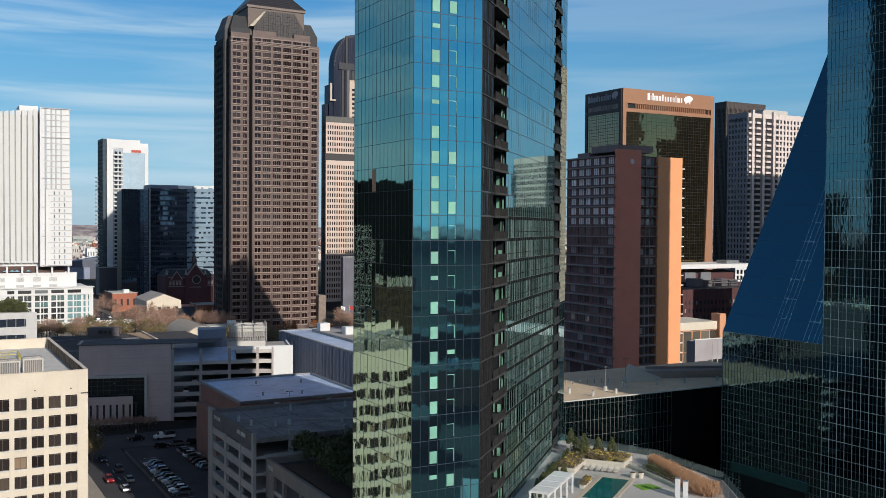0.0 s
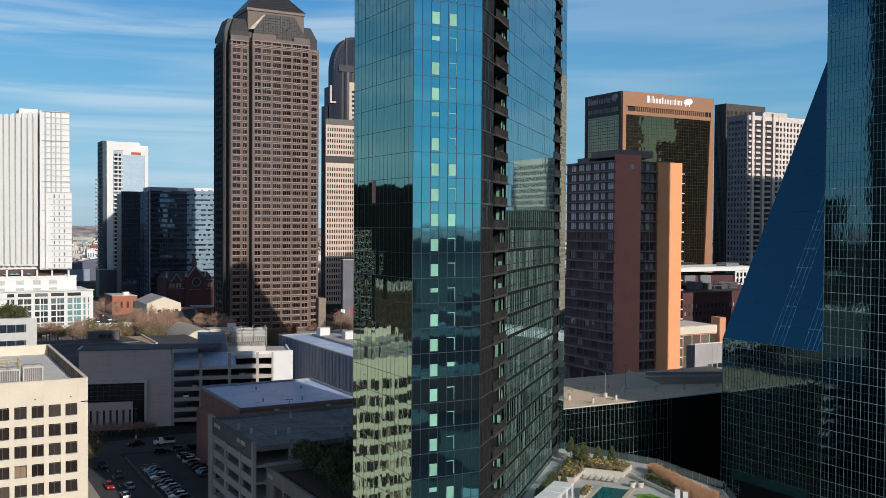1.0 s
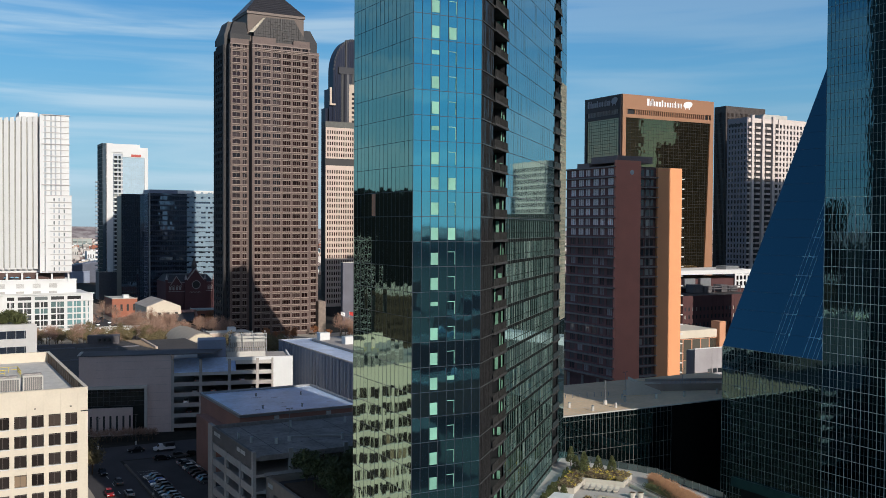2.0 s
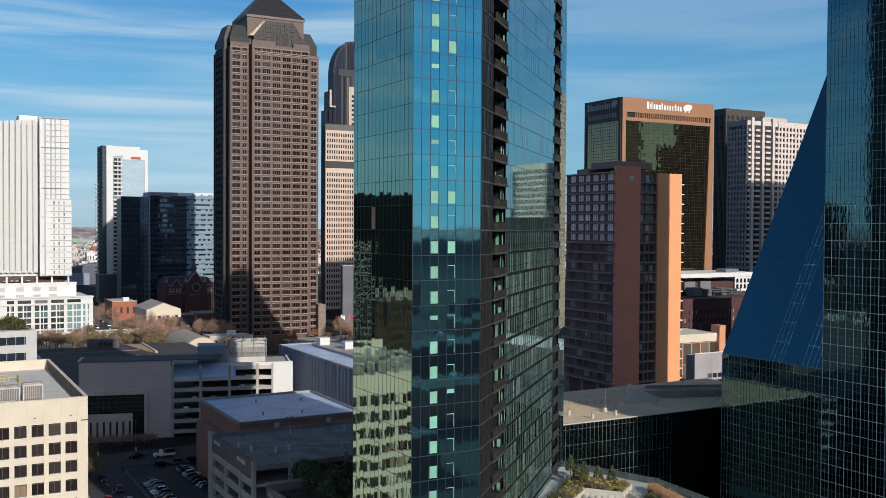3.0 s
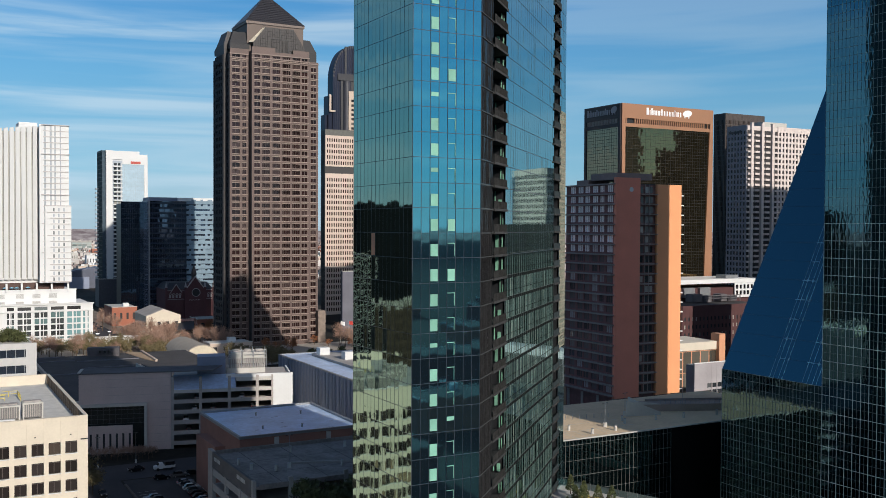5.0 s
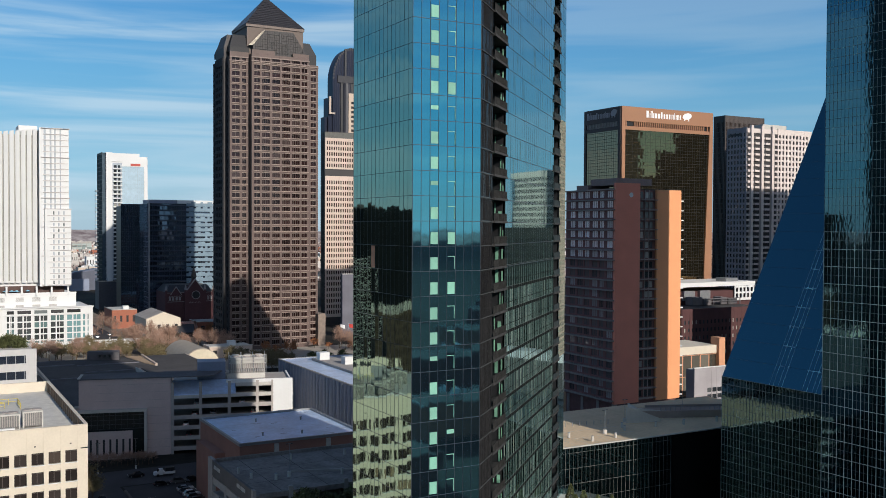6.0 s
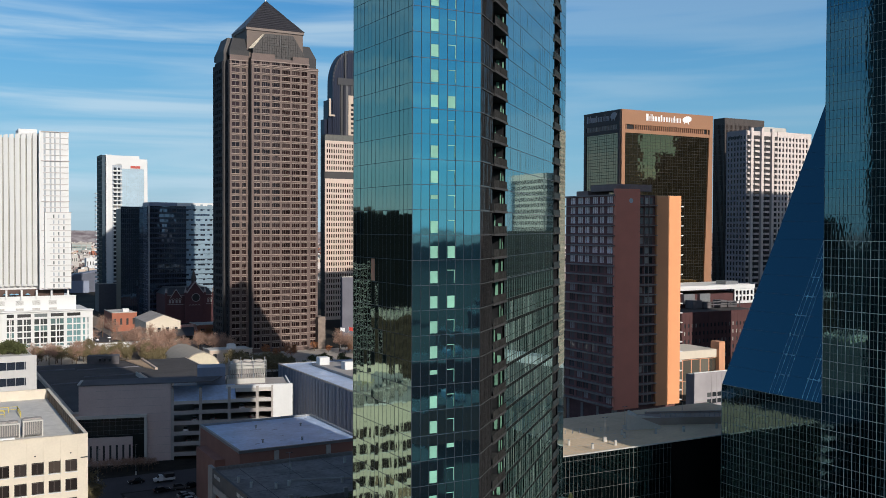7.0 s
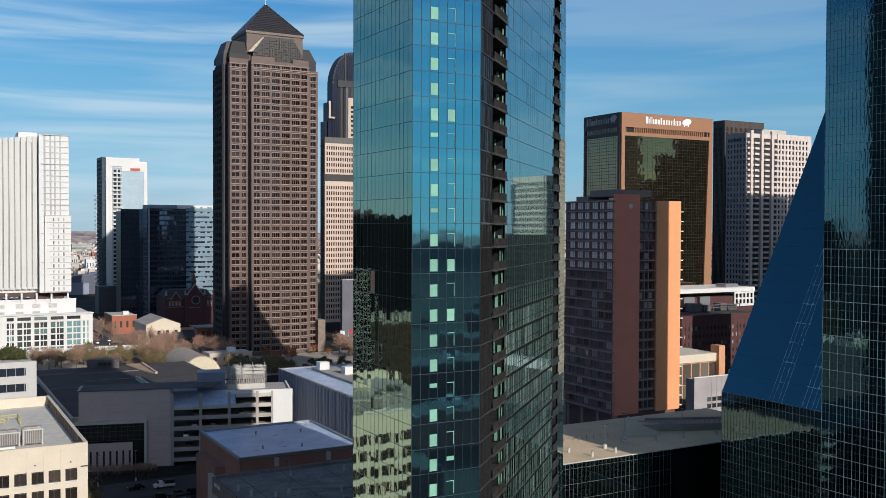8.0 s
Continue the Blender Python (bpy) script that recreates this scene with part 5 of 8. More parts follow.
def church():
    r = thing("church", (192, 745, 0), "dark red brick gothic church with a rose window", "church")
    brick = surface("dark_church_brick", (0.105, 0.042, 0.046), .85, vary=.2, scale=.2)
    stone = surface("church_stone", (0.36, 0.32, 0.31), .8)
    part("nave", Mesh().box(170, 738, 0, 206, 770, 22), brick, r)
    tri = [(184.5, 22), (199.5, 22), (192, 31.5)]
    part("gable", Mesh().loft([(x, 737.4, z) for x, z in tri], [(x, 744, z) for x, z in tri]).box(184.5, 737.2, 0, 199.5, 738, 22), brick, r)
    for s in (-1, 1):
        q = [(192 + s * 8.0, 21.6), (192 + s * 7.2, 21.6), (192, 31.0), (192, 32.4)]
        part("gable_coping", Mesh().loft([(x, 736.9, z) for x, z in q], [(x, 737.6, z) for x, z in q]), stone, r)
    ringm = Mesh()
    for k in range(24):
        w0, w1 = 2 * math.pi * k / 24, 2 * math.pi * (k + 1) / 24
        pts = [(192.5 + rr * math.cos(w), 19.5 + rr * math.sin(w)) for rr, w in ((3.3, w0), (3.3, w1), (2.85, w1), (2.85, w0))]
        ringm.loft([(x, 737.1, z) for x, z in pts], [(x, 736.7, z) for x, z in pts])
    part("rose_window_ring", ringm, stone, r)
    disc = [(192.5 + 2.85 * math.cos(2 * math.pi * k / 20), 19.5 + 2.85 * math.sin(2 * math.pi * k / 20)) for k in range(20)]
    part("rose_window_glass", Mesh().loft([(x, 737.15, z) for x, z in disc], [(x, 736.95, z) for x, z in disc]), M_BLACKMETAL, r)
    part("spire", Mesh().box(191, 742, 28, 194, 745, 33).loft([(190.6, 741.6, 33), (194.4, 741.6, 33), (194.4, 745.4, 33), (190.6, 745.4, 33)], [(192.4, 743.4, 41), (192.6, 743.4, 41), (192.6, 743.6, 41), (192.4, 743.6, 41)]), M_BLACKMETAL, r)
    def ring(cx, cz, r0, r1, half=False, n=14):
        m = Mesh()
        for k in range(n):
            a, b = [(math.pi if half else 2 * math.pi) * q / n for q in (k, k + 1)]
            p = [(cx + q * math.cos(w), cz + q * math.sin(w)) for q, w in ((r1, a), (r1, b), (r0, b), (r0, a))]
            m.loft([(x, 736.95, z) for x, z in p], [(x, 736.7, z) for x, z in p])
        return m
    for x in (173, 175.4, 178, 180.4, 202.2, 204.4):
        part("arch_window", ring(x, 18.2, .75, 1.05, True).box(x - .75, 737.7, 15.6, x + .75, 738 - .04, 18.2), stone, r, "pale stone window arch")
    for z in (14.4, 21.2):
        part("string_course", Mesh().box(170, 737.55, z, 184.4, 738, z + .35).box(199.6, 737.55, z, 206, 738, z + .35), stone, r)
    for x in (188.2, 190.4, 192.6, 194.8):
        part("arch_window", ring(x, 13.4, .6, .85, True), stone, r, "pale stone window arch")
    for x in (170, 184.6, 199.4, 206):
        part("buttress", Mesh().box(x - .8, 736.6, 0, x + .8, 738, 23.5), brick, r)
        part("pinnacle", Mesh().loft([(x - .9, 736.5, 23.5), (x + .9, 736.5, 23.5), (x + .9, 738.2, 23.5), (x - .9, 738.2, 23.5)], [(x - .05, 737.2, 28), (x + .05, 737.2, 28), (x + .05, 737.4, 28), (x - .05, 737.4, 28)]), stone, r)
    for x, hh in ((177.5, 26),):
        tri2 = [(x - 4.2, 20), (x + 4.2, 20), (x, hh)]
        part("side_gable", Mesh().loft([(p, 737.5, z) for p, z in tri2], [(p, 742, z) for p, z in tri2]), brick, r)
        for q in (-1, 1):
            e = [(x + q * 4.5, 19.8), (x + q * 3.9, 19.8), (x, hh - .3), (x, hh + .5)]
            part("gable_coping", Mesh().loft([(p, 737.0, z) for p, z in e], [(p, 737.5, z) for p, z in e]), stone, r)
    part("roof", Mesh().loft([(170, 738.2, 22), (206, 738.2, 22), (206, 770, 22), (170, 770, 22)], [(174, 745, 27), (203, 745, 27), (203, 766, 27), (174, 766, 27)]), M_SLATE, r)
    return r


church()


# ---- foreground left ----
def cream_office():
    r = thing("cream_office", (10, 215, 0), "cream concrete office block with rows of square dark windows", "building")
    x0, y0, x1, y1, z1 = -12.0, 191.1, 29.4, 248.7, 34.4
    part("core", Mesh().box(x0, y0 + .68, 0, x1 - .5, y1, z1 - 2.4), M_CREAM, r)
    cols = [(x1 - x0 - 1.9 - 2.93 * k - 2.1, x1 - x0 - 1.9 - 2.93 * k) for k in range(13)]
    rows = [(27.6 - 3.6 * k, 29.85 - 3.6 * k) for k in range(8)]
    facade(r, (x0, y0 + .6), EAST, x1 - x0, 0, z1, cols, rows, M_CREAM, W_OFFICE, W_DARKJ, depth=.6, limit=200)
    bar = Mesh()
    for a, b in cols:
        for p, q in rows:
            bar.slab((x0, y0 + .6), EAST, a + (b - a) * .48 - .05, a + (b - a) * .48 + .05, p, q, 0, .1).slab((x0, y0 + .6), EAST, a, b, q - .32, q - .24, 0, .08)
    part("glazing_lattice", bar, surface("brown_window_frame", (0.075, 0.058, 0.05), .6), r, kind="stuff")
    sill = Mesh().box(0, -.68, -.16, 2.3, .02, 0).data("sill", M_WHITE)
    for a, b in cols:
        for p, q in rows:
            piece("sill", sill, r, wall_frame((x0, y0 + .6), EAST, a - .1, p, 0))
    part("slot", Mesh().box(x1 - 1.3, y0 - .05, 29.95, x1 + .02, y0 + .1, 30.15), M_BLACKMETAL, r, "dark expansion slot")
    for x in (x1 - 3.2, x1 - 9.4):
        part("vent", Mesh().box(x, y0 - .04, 31.0, x + .28, y0 + .05, 31.2), M_BLACKMETAL, r)
    # parapet with ribbed inner face
    part("side_wall", Mesh().box(x1 - .45, y0 + .75, 0, x1, y1, z1 - .02), M_CREAM, r)
    part("parapet", Mesh().box(x0, y1 - .4, z1 - 2.4, x1 - .45, y1, z1 - .03), M_CREAM, r)
    part("coping", Mesh().box(x1 - .6, y0 + .2, z1 - .02, x1 + .06, y1 + .05, z1 + .1).box(x0, y0 - .06, z1 + .0, x1 - .6, y0 + .6, z1 + .1).box(x0, y1 - .5, z1 - .02, x1 - .6, y1 + .05, z1 + .08), M_CREAM, r)
    lining = surface("brown_lining", (0.26, 0.18, 0.12), .8, vary=.2)
    for k in range(19):
        y = y0 + 2 + 2.9 * k
        part("parapet_rib", Mesh().box(x1 - .66, y, z1 - 2.4, x1 - .45, y + .22, z1 - .05), lining, r)
    part("roof", Mesh().box(x0, y0 + .8, z1 - 2.4, x1 - .46, y1 - .4, z1 - 2.25), surface("pale_roof", (0.62, 0.60, 0.56), .9, vary=.15), r)
    part("inner_lining", Mesh().box(x1 - .5, y0 + .9, z1 - 2.25, x1 - .46, y1 - .5, z1 - .06), lining, r, "brown inner parapet face")
    return r


cream_office()


def strip_office():
    r = thing("strip_window_office", (15, 315, 0), "white office block with dark window strips", "building")
    strip_wall = surface("grey_white_panel", (0.52, 0.51, 0.50), .8, vary=.08)
    part("core", Mesh().box(-20, 303.8, 0, 32.5, 330, 34.5), strip_wall, r)
    bar = Mesh()
    for k in range(22):
        bar.slab((-20, 303.4), EAST, 1.2 + 2.4 * k, 1.35 + 2.4 * k, 4.3, 34.2, 0, .3)
    part("mullion_bars", bar, M_STEEL, r, kind="stuff")
    facade(r, (-20, 303.4), EAST, 52.5, 0, 36, [(1 + 9.8 * k, 10.4 + 9.8 * k) for k in range(5)], levels(4.3, 4.6, 7, 2.3), strip_wall, G_NAVY, G_NAVY, depth=.4)
    part("roof", Mesh().box(-19, 304, 35, 32, 330, 35.3), M_PALECON, r)
    return r


strip_office()

MD = (math.cos(radians(-15)), math.sin(radians(-15)))
MO = (45.5, 313.0)


def mat_on(s, t, o=MO, d=MD):
    return (o[0] + d[0] * s + d[1] * t, o[1] + d[1] * s - d[0] * t)


def museum():
    r = thing("museum", (58, 318, 0), "blank buff stone museum with a framed glass entrance", "building")
    plan = [mat_on(0, 0), mat_on(27.3, 0), mat_on(27.3, -11), mat_on(0, -11)]
    part("wall", Mesh().prism(plan, 0, 24.3), M_MUSEUM, r)
    part("roof", Mesh().prism([mat_on(-.3, .3), mat_on(40, .3), mat_on(44, -12), mat_on(-.3, -11)], 24.32, 24.6), surface("museum_roofing", (0.13, 0.125, 0.13), .9, vary=.25, scale=.15), r)
    part("end_coping", Mesh().prism([mat_on(-.4, .4), mat_on(.4, .4), mat_on(.4, -9), mat_on(-.4, -9)], 24.62, 24.85), M_PALECON, r)
    c = Mesh()
    for k in range(9):
        c.slab(MO, MD, 5, 27.2, 2.5 + 2.5 * k, 2.56 + 2.5 * k, 0.0, .03)
    part("stone_coursing", c, M_GREYCON, r, kind="stuff")
    p = Mesh().slab(MO, MD, -1, 20.2, 14.2, 15.0, 0, 1.6).slab(MO, MD, 19.4, 20.2, 0, 14.2, 0, 1.6)
    part("portal", p, M_PALECON, r, "pale projecting entrance frame")
    part("entrance_glass", Mesh().slab(MO, MD, -1, 19.4, 0, 14.2, 0, .3), surface("dark_entrance_glass", (0.012, 0.018, 0.018), .25), r)
    for z in (8.8, 10.2, 11.6, 13.0):
        part("transom", Mesh().slab(MO, MD, -1, 19.4, z, z + .12, .3, .42), M_DARKMULL, r)
    for k in range(11):
        part("mullion", Mesh().slab(MO, MD, 1.8 * k, 1.8 * k + .1, 8.8, 14.2, .3, .40), M_DARKMULL, r)
    part("screen_wall", Mesh().slab(MO, MD, -3, 16, 0, 8.6, 2.2, 2.8), M_MUSEUM, r)
    for k in range(7):
        part("slit", Mesh().slab(MO, MD, 3.5 + 1.9 * k, 4.1 + 1.9 * k, 1.5, 6.2, 2.78, 2.84), M_BLACKMETAL, r)
    return r


museum()


def side_garage():
    r = thing("parking_garage", (92, 305, 0), "open concrete parking garage of six decks", "garage")
    o = mat_on(27.4, 0)
    L = 38.0
    def on(s, t):
        return mat_on(s, t, o)
    for k in range(7):
        z = 1.8 + 3.28 * k
        s1 = L if k < 6 else L
        if k < 6:
            part("deck", Mesh().prism([on(0.5, -.4), on(s1 - 1, -.4), on(s1 - 1, -24), on(0.5, -24)], z - .5, z), M_GREYCON, r)
            part("deck_edge", Mesh().slab(o, MD, .4, s1 - 6.5, z - .7, z + .55, -.4, 0), M_GREYCON if k < 5 else M_PALECON, r)
        else:
            part("deck", Mesh().prism([on(0.5, -9.2), on(s1 - 1, -9.2), on(s1 - 1, -24), on(0.5, -24)], z - .5, z), M_GREYCON, r)
            part("deck", Mesh().prism([on(20, -.4), on(s1 - 1, -.4), on(s1 - 1, -9.2), on(20, -9.2)], z - .5, z), M_PALECON, r)
            part("deck_edge", Mesh().slab(o, MD, 20, s1 - 6.5, z - .7, z + .55, -.4, 0), M_PALECON, r)
            q = [(*on(.4, .1), z - 2.7), (*on(20, .1), z - 2.7), (*on(20, -9.1), z + .4), (*on(.4, -9.1), z + .4)]
            part("sloping_roof", Mesh().hexa([(a, b, c - .25) for a, b, c in q] + q), M_ROOFBLUE, r, "sloping blue-grey sheet roof")
    for s in (0, 8.6, 17.5, 26.3, 31.2):
        part("pier", Mesh().slab(o, MD, s, s + .9, 0, 22.6, -.6, .15), M_GREYCON, r)
    part("end_pier", Mesh().slab(o, MD, L - 6.2, L, 0, 23.0, -.7, .2), M_WHITE, r)
    part("back_wall", Mesh().prism([on(.3, -24), on(L, -24), on(L, -24.5), on(.3, -24.5)], 0, 21), M_GREYCON, r)
    part("side_wall", Mesh().prism([on(L - .5, -.7), on(L, -.7), on(L, -24), on(L - .5, -24)], 0, 22), M_WHITE, r)
    part("top_wall", Mesh().slab(o, MD, 17, L - 6.2, 22.0, 23.0, -.5, .05), M_WHITE, r)
    part("plant_deck", Mesh().prism([on(17.5, -12), on(30, -12), on(30, -21), on(17.5, -21)], 21.5, 23.2), M_PALECON, r)
    part("stair_house", Mesh().prism([on(8, -10), on(17, -10), on(17, -18), on(8, -18)], 21.5, 27.5), M_RIB, r)
    return r


side_garage()


def cooling_plant():
    """Louvred cooling units in a steel frame on the garage roof."""
    o = mat_on(27.4, 0)
    def on(s_, t_):
        return mat_on(s_, t_, o)
    r = thing("cooling_plant", (*on(24, -16), 23.2), "pale cooling units in a steel frame on the garage roof", "roof plant")
    for a in (18.8, 22.6, 26.4):
        part("unit", Mesh().prism([on(a, -13), on(a + 3.4, -13), on(a + 3.4, -19), on(a, -19)], 24.6, 28.2), M_PALECON, r)
        part("fan_housing", Mesh().tube(*on(a + 1.7, -16), 28.2, 29.0, 1.3, 1.2, 14), M_GREYCON, r)
        part("fan_housing", Mesh().tube(*on(a + 1.7, -18), 28.2, 28.8, .7, .7, 12), M_STEEL, r)
    for k in range(20):
        a = 18.6 + .58 * k
        part("louvre", Mesh().prism([on(a, -12.5), on(a + .3, -12.5), on(a + .3, -12.75), on(a, -12.75)], 23.2, 26.2), M_GREYCON, r)
    for a in (18.2, 22.2, 26.1, 30.2):
        for b in (-12.4, -19.6):
            part("post", Mesh().prism([on(a, b), on(a + .25, b), on(a + .25, b - .25), on(a, b - .25)], 23.2, 29.3), M_STEEL, r)
    for z in (26.4, 27.6, 29.0):
        part("rail", Mesh().slab(o, MD, 18.2, 30.4, z, z + .18, -12.35, -12.15), M_PALECON, r)


cooling_plant()


M_HALLBRICK = surface("hall_brick", (0.30, 0.15, 0.115), .85, vary=.2, scale=.2)


def hall():
    r = thing("brick_hall", (88, 250, 0), "brown brick hall with a flat pale membrane roof", "building")
    part("wall", Mesh().box(71.2, 231.3, 0, 104, 268, 17.6), M_HALLBRICK, r)
    part("roof", Mesh().box(71.6, 231.7, 17.6, 103.6, 267.6, 17.75), M_ROOFBLUE, r)
    part("coping", Mesh().box(71, 231.1, 17.6, 71.6, 268.2, 18.3).box(71.6, 231.1, 17.6, 104.2, 231.7, 18.3).box(71.6, 267.6, 17.6, 104.2, 268.2, 18.3).box(103.6, 231.7, 17.6, 104.2, 267.6, 18.3), M_STEEL, r)
    part("low_wing", Mesh().box(68.5, 244, 0, 71.2, 262, 13.5), M_HALLBRICK, r)
    for x in (80, 94):
        part("downpipe_box", Mesh().box(x, 230.8, 15.2, x + 1.2, 231.3, 17.4), M_PALECON, r)
    return r


hall()


def front_garage():
    r = thing("front_garage", (75, 182, 0), "grey concrete parking garage with open decks and a sign band", "garage")
    x0, y0, x1, y1, z1 = 54.3, 168.0, 112.0, 197.4, 22.9
    o = (x0, y1)
    L = y1 - y0
    worn = surface("worn_deck", (0.25, 0.225, 0.21), .9, vary=.4, scale=.22, fine=1.6)
    seam = Mesh()
    for k in range(6):
        seam.box(x0 + 6 + 9.2 * k, y0 + .8, z1 + .004, x0 + 6.14 + 9.2 * k, y1 - .8, z1 + .012)
    for y in (y0 + 9.5, y0 + 19.5):
        seam.box(x0 + .8, y, z1 + .004, x1 - 1, y + .14, z1 + .014)
    part("deck_joints", seam, M_ROOFDARK, r, kind="stuff")
    part("ramp_kerb", Mesh().hexa([(x0 + 12, y0 + 14.0, z1), (x0 + 30, y0 + 7.6, z1), (x0 + 30, y0 + 8.0, z1), (x0 + 12, y0 + 14.4, z1), (x0 + 12, y0 + 14.0, z1 + .35), (x0 + 30, y0 + 7.6, z1 + .35), (x0 + 30, y0 + 8.0, z1 + .35), (x0 + 12, y0 + 14.4, z1 + .35)]), M_GREYCON, r)
    for k in range(7):
        z = z1 - 3.05 * k
        part("deck", Mesh().box(x0 + .4, y0 + .4, z - .5, x1, y1, z), worn if k == 0 else M_GREYCON, r)
        if k:
            part("deck_edge", Mesh().slab(o, TOCAM, 2.6, L - .4, z - .7, z + .75, -.4, 0).box(x0 + 2, y0, z - .5, x1, y0 + .35, z + .3), M_GREYCON, r)
    part("parapet", Mesh().slab(o, TOCAM, 2.6, L - 1.2, z1 - 2.0, z1 + 1.1, -.45, .1), surface("dark_sign_band", (0.11, 0.10, 0.095), .8), r, "dark sign band along the parapet")
    part("parapet_front", Mesh().box(x0 + 1.2, y0, z1 - .5, x1, y0 + .4, z1 + .45), worn, r)
    part("parapet_rear", Mesh().box(x0, y1 - .4, z1 - .6, x1, y1, z1 + .7), worn, r)
    part("end_wall", Mesh().slab(o, TOCAM, -.5, 2.6, 0, z1 + 1.2, -.6, .15), M_GREYCON, r)
    for s in (11.0, 20.5, L - 1.2):
        part("pier", Mesh().slab(o, TOCAM, s, s + 1.1, 0, z1 + (1.2 if s > 25 else -2), -.5, .08), M_GREYCON, r)
    for x in (61, 72, 84):
        part("front_pier", Mesh().box(x, y0 - .1, 0, x + .8, y0 + .6, z1 + 1.3), M_GREYCON, r)
    sg = Mesh()
    for a, n_ in ((4.0, 9), (19.5, 11)):
        for k in range(n_):
            if k != 4:
                sg.slab(o, TOCAM, a + .48 * k, a + .48 * k + .36, z1 - .4, z1 + .35, .1, .16)
    part("sign", sg, M_PALECON, r, "row of plain pale sign bars")
    part("inner_wall", Mesh().box(x0 + 14, y0 + 8, 0, x0 + 14.4, y1, z1 - .6), M_ROOFDARK, r)
    return r


front_garage()


def roof_patches():
    rn = random.Random(88)
    dark = surface("bitumen_patch", (0.31, 0.36, 0.46), .7, vary=.3, scale=.8)
    for k in range(14):
        x, y = rn.uniform(74, 101), rn.uniform(234, 265)
        w, d = rn.uniform(.4, 2.2), rn.uniform(.2, .8)
        lone("roof_patch", Mesh().prism([(x, y), (x + w, y + rn.uniform(-.2, .2)), (x + w * .9, y + d), (x + .1, y + d * .8)], 17.752, 17.77), dark, "small dark patch on the membrane roof", "roof patch", "roof patches", "structure")
    for x, y in ((80, 240), (90, 238), (96, 255), (84, 258)):
        r = thing("roof_vent", (x, y, 17.75), "small grey roof vent on the hall", "vent", "roof vents")
        part("pipe", Mesh().tube(x, y, 17.7, 18.5, .25, .22, 8), M_STEEL, r)
        part("cap", Mesh().tube(x, y, 18.5, 18.65, .4, .3, 8), M_STEEL, r)


roof_patches()


def garden_wing():
    r = thing("planted_wing", (75, 146, 0), "concrete garage wing with a planted roof", "building")
    x0, y0, x1, y1, z1 = 56.6, 126.0, 100.0, 167.9, 19.6
    part("wall", Mesh().box(x0 + .6, y0, 0, x1, y1, z1 - 1.2), M_ROOFDARK, r)
    o = (x0, y1)
    L = y1 - y0
    part("parapet", Mesh().slab(o, TOCAM, 0, L, z1 - 2.4, z1, -.6, 0).box(x0 + .6, y1 - .5, z1 - 1.2, x1, y1, z1), surface("tan_concrete", (0.28, 0.23, 0.19), .9, vary=.15), r)
    for k in range(5):
        part("pier", Mesh().slab(o, TOCAM, 8.5 * k, 8.5 * k + (4 if k == 0 else 1), 0, z1 - 2.4, -.6, -.02), surface("tan_pier", (0.27, 0.22, 0.19), .9), r)
    for k in range(1, 5):
        part("deck_edge", Mesh().slab(o, TOCAM, 4, L, z1 - 2.6 - 3.1 * k, z1 - 1.9 - 3.1 * k, -.5, -.08), M_GREYCON, r)
    sg = Mesh()
    for k in range(5):
        sg.slab(o, TOCAM, 1.0 + .55 * k, 1.4 + .55 * k, z1 - 1.7, z1 - .9, 0.0, .05)
    part("sign", sg, M_PALECON, r, "row of plain pale sign bars")
    part("planting_bed", Mesh().box(x0 + 2, y0 + 6, z1 - 1.2, x1, y1 - 4, z1 - .7), M_BARK, r)
    return r


garden_wing()


def ribbed_hall():
    r = thing("ribbed_hall", (140, 320, 0), "blue-grey ribbed metal hall with roof plant", "building")
    x0, y0, x1, y1, z1 = 120.0, 271.5, 165.0, 342.0, 22.5
    part("wall", Mesh().box(x0, y0, 0, x1, y1, z1), M_RIB, r)
    pale = surface("pale_rib", (0.30, 0.32, 0.38), .6, vary=.1)
    for k in range(24):
        y = y0 + .6 + 2.95 * k
        part("rib", Mesh().box(x0 - .22, y, .5, x0, y + .3, z1 + .1), pale, r)
        part("rib", Mesh().box(x0 - .12, y + 1.1, .5, x0, y + 1.25, z1 - .4), pale, r)
    part("roof", Mesh().box(x0 + .5, y0 + .5, z1, x1 - .5, y1 - .5, z1 + .12), M_ROOFBLUE, r)
    part("coping", Mesh().box(x0 - .1, y0 - .1, z1, x0 + .5, y1, z1 + .4).box(x0 + .5, y1 - .5, z1, x1, y1, z1 + .4), M_STEEL, r)
    part("roof_well", Mesh().box(x0 + 10, y0 + 8, z1 + .12, x0 + 34, y1 - 8, z1 + 1.0), M_GREYCON, r)
    for x, y in ((130.5, 327), (134, 312)):
        part("roof_unit", Mesh().box(x, y, z1 + 1.0, x + 3.8, y + 3.4, z1 + 3.7), M_WHITE, r)
    return r


ribbed_hall()


def vault_hall():
    r = thing("vaulted_gallery", (133, 490, 0), "low gallery under a buff barrel vault", "building")
    cx, rad, zb = 124.5, 9.5, 3.0
    def arc(y):
        return [(cx + rad * math.cos(math.pi * k / 20), y, zb + rad * math.sin(math.pi * k / 20)) for k in range(21)] + [(cx - rad, y, 0), (cx + rad, y, 0)]
    part("vault", Mesh().loft(arc(466), arc(506)), surface("vault_metal", (0.36, 0.31, 0.25), .7, vary=.1, scale=.3), r)
    part("end_wall", Mesh().loft([(x * .97 + cx * .03, 465.6, z * .97) for x, _, z in arc(0)], [(x * .97 + cx * .03, 466, z * .97) for x, _, z in arc(0)]), surface("cream_end_wall", (0.60, 0.53, 0.40), .8, vary=.1), r)
    return r


vault_hall()


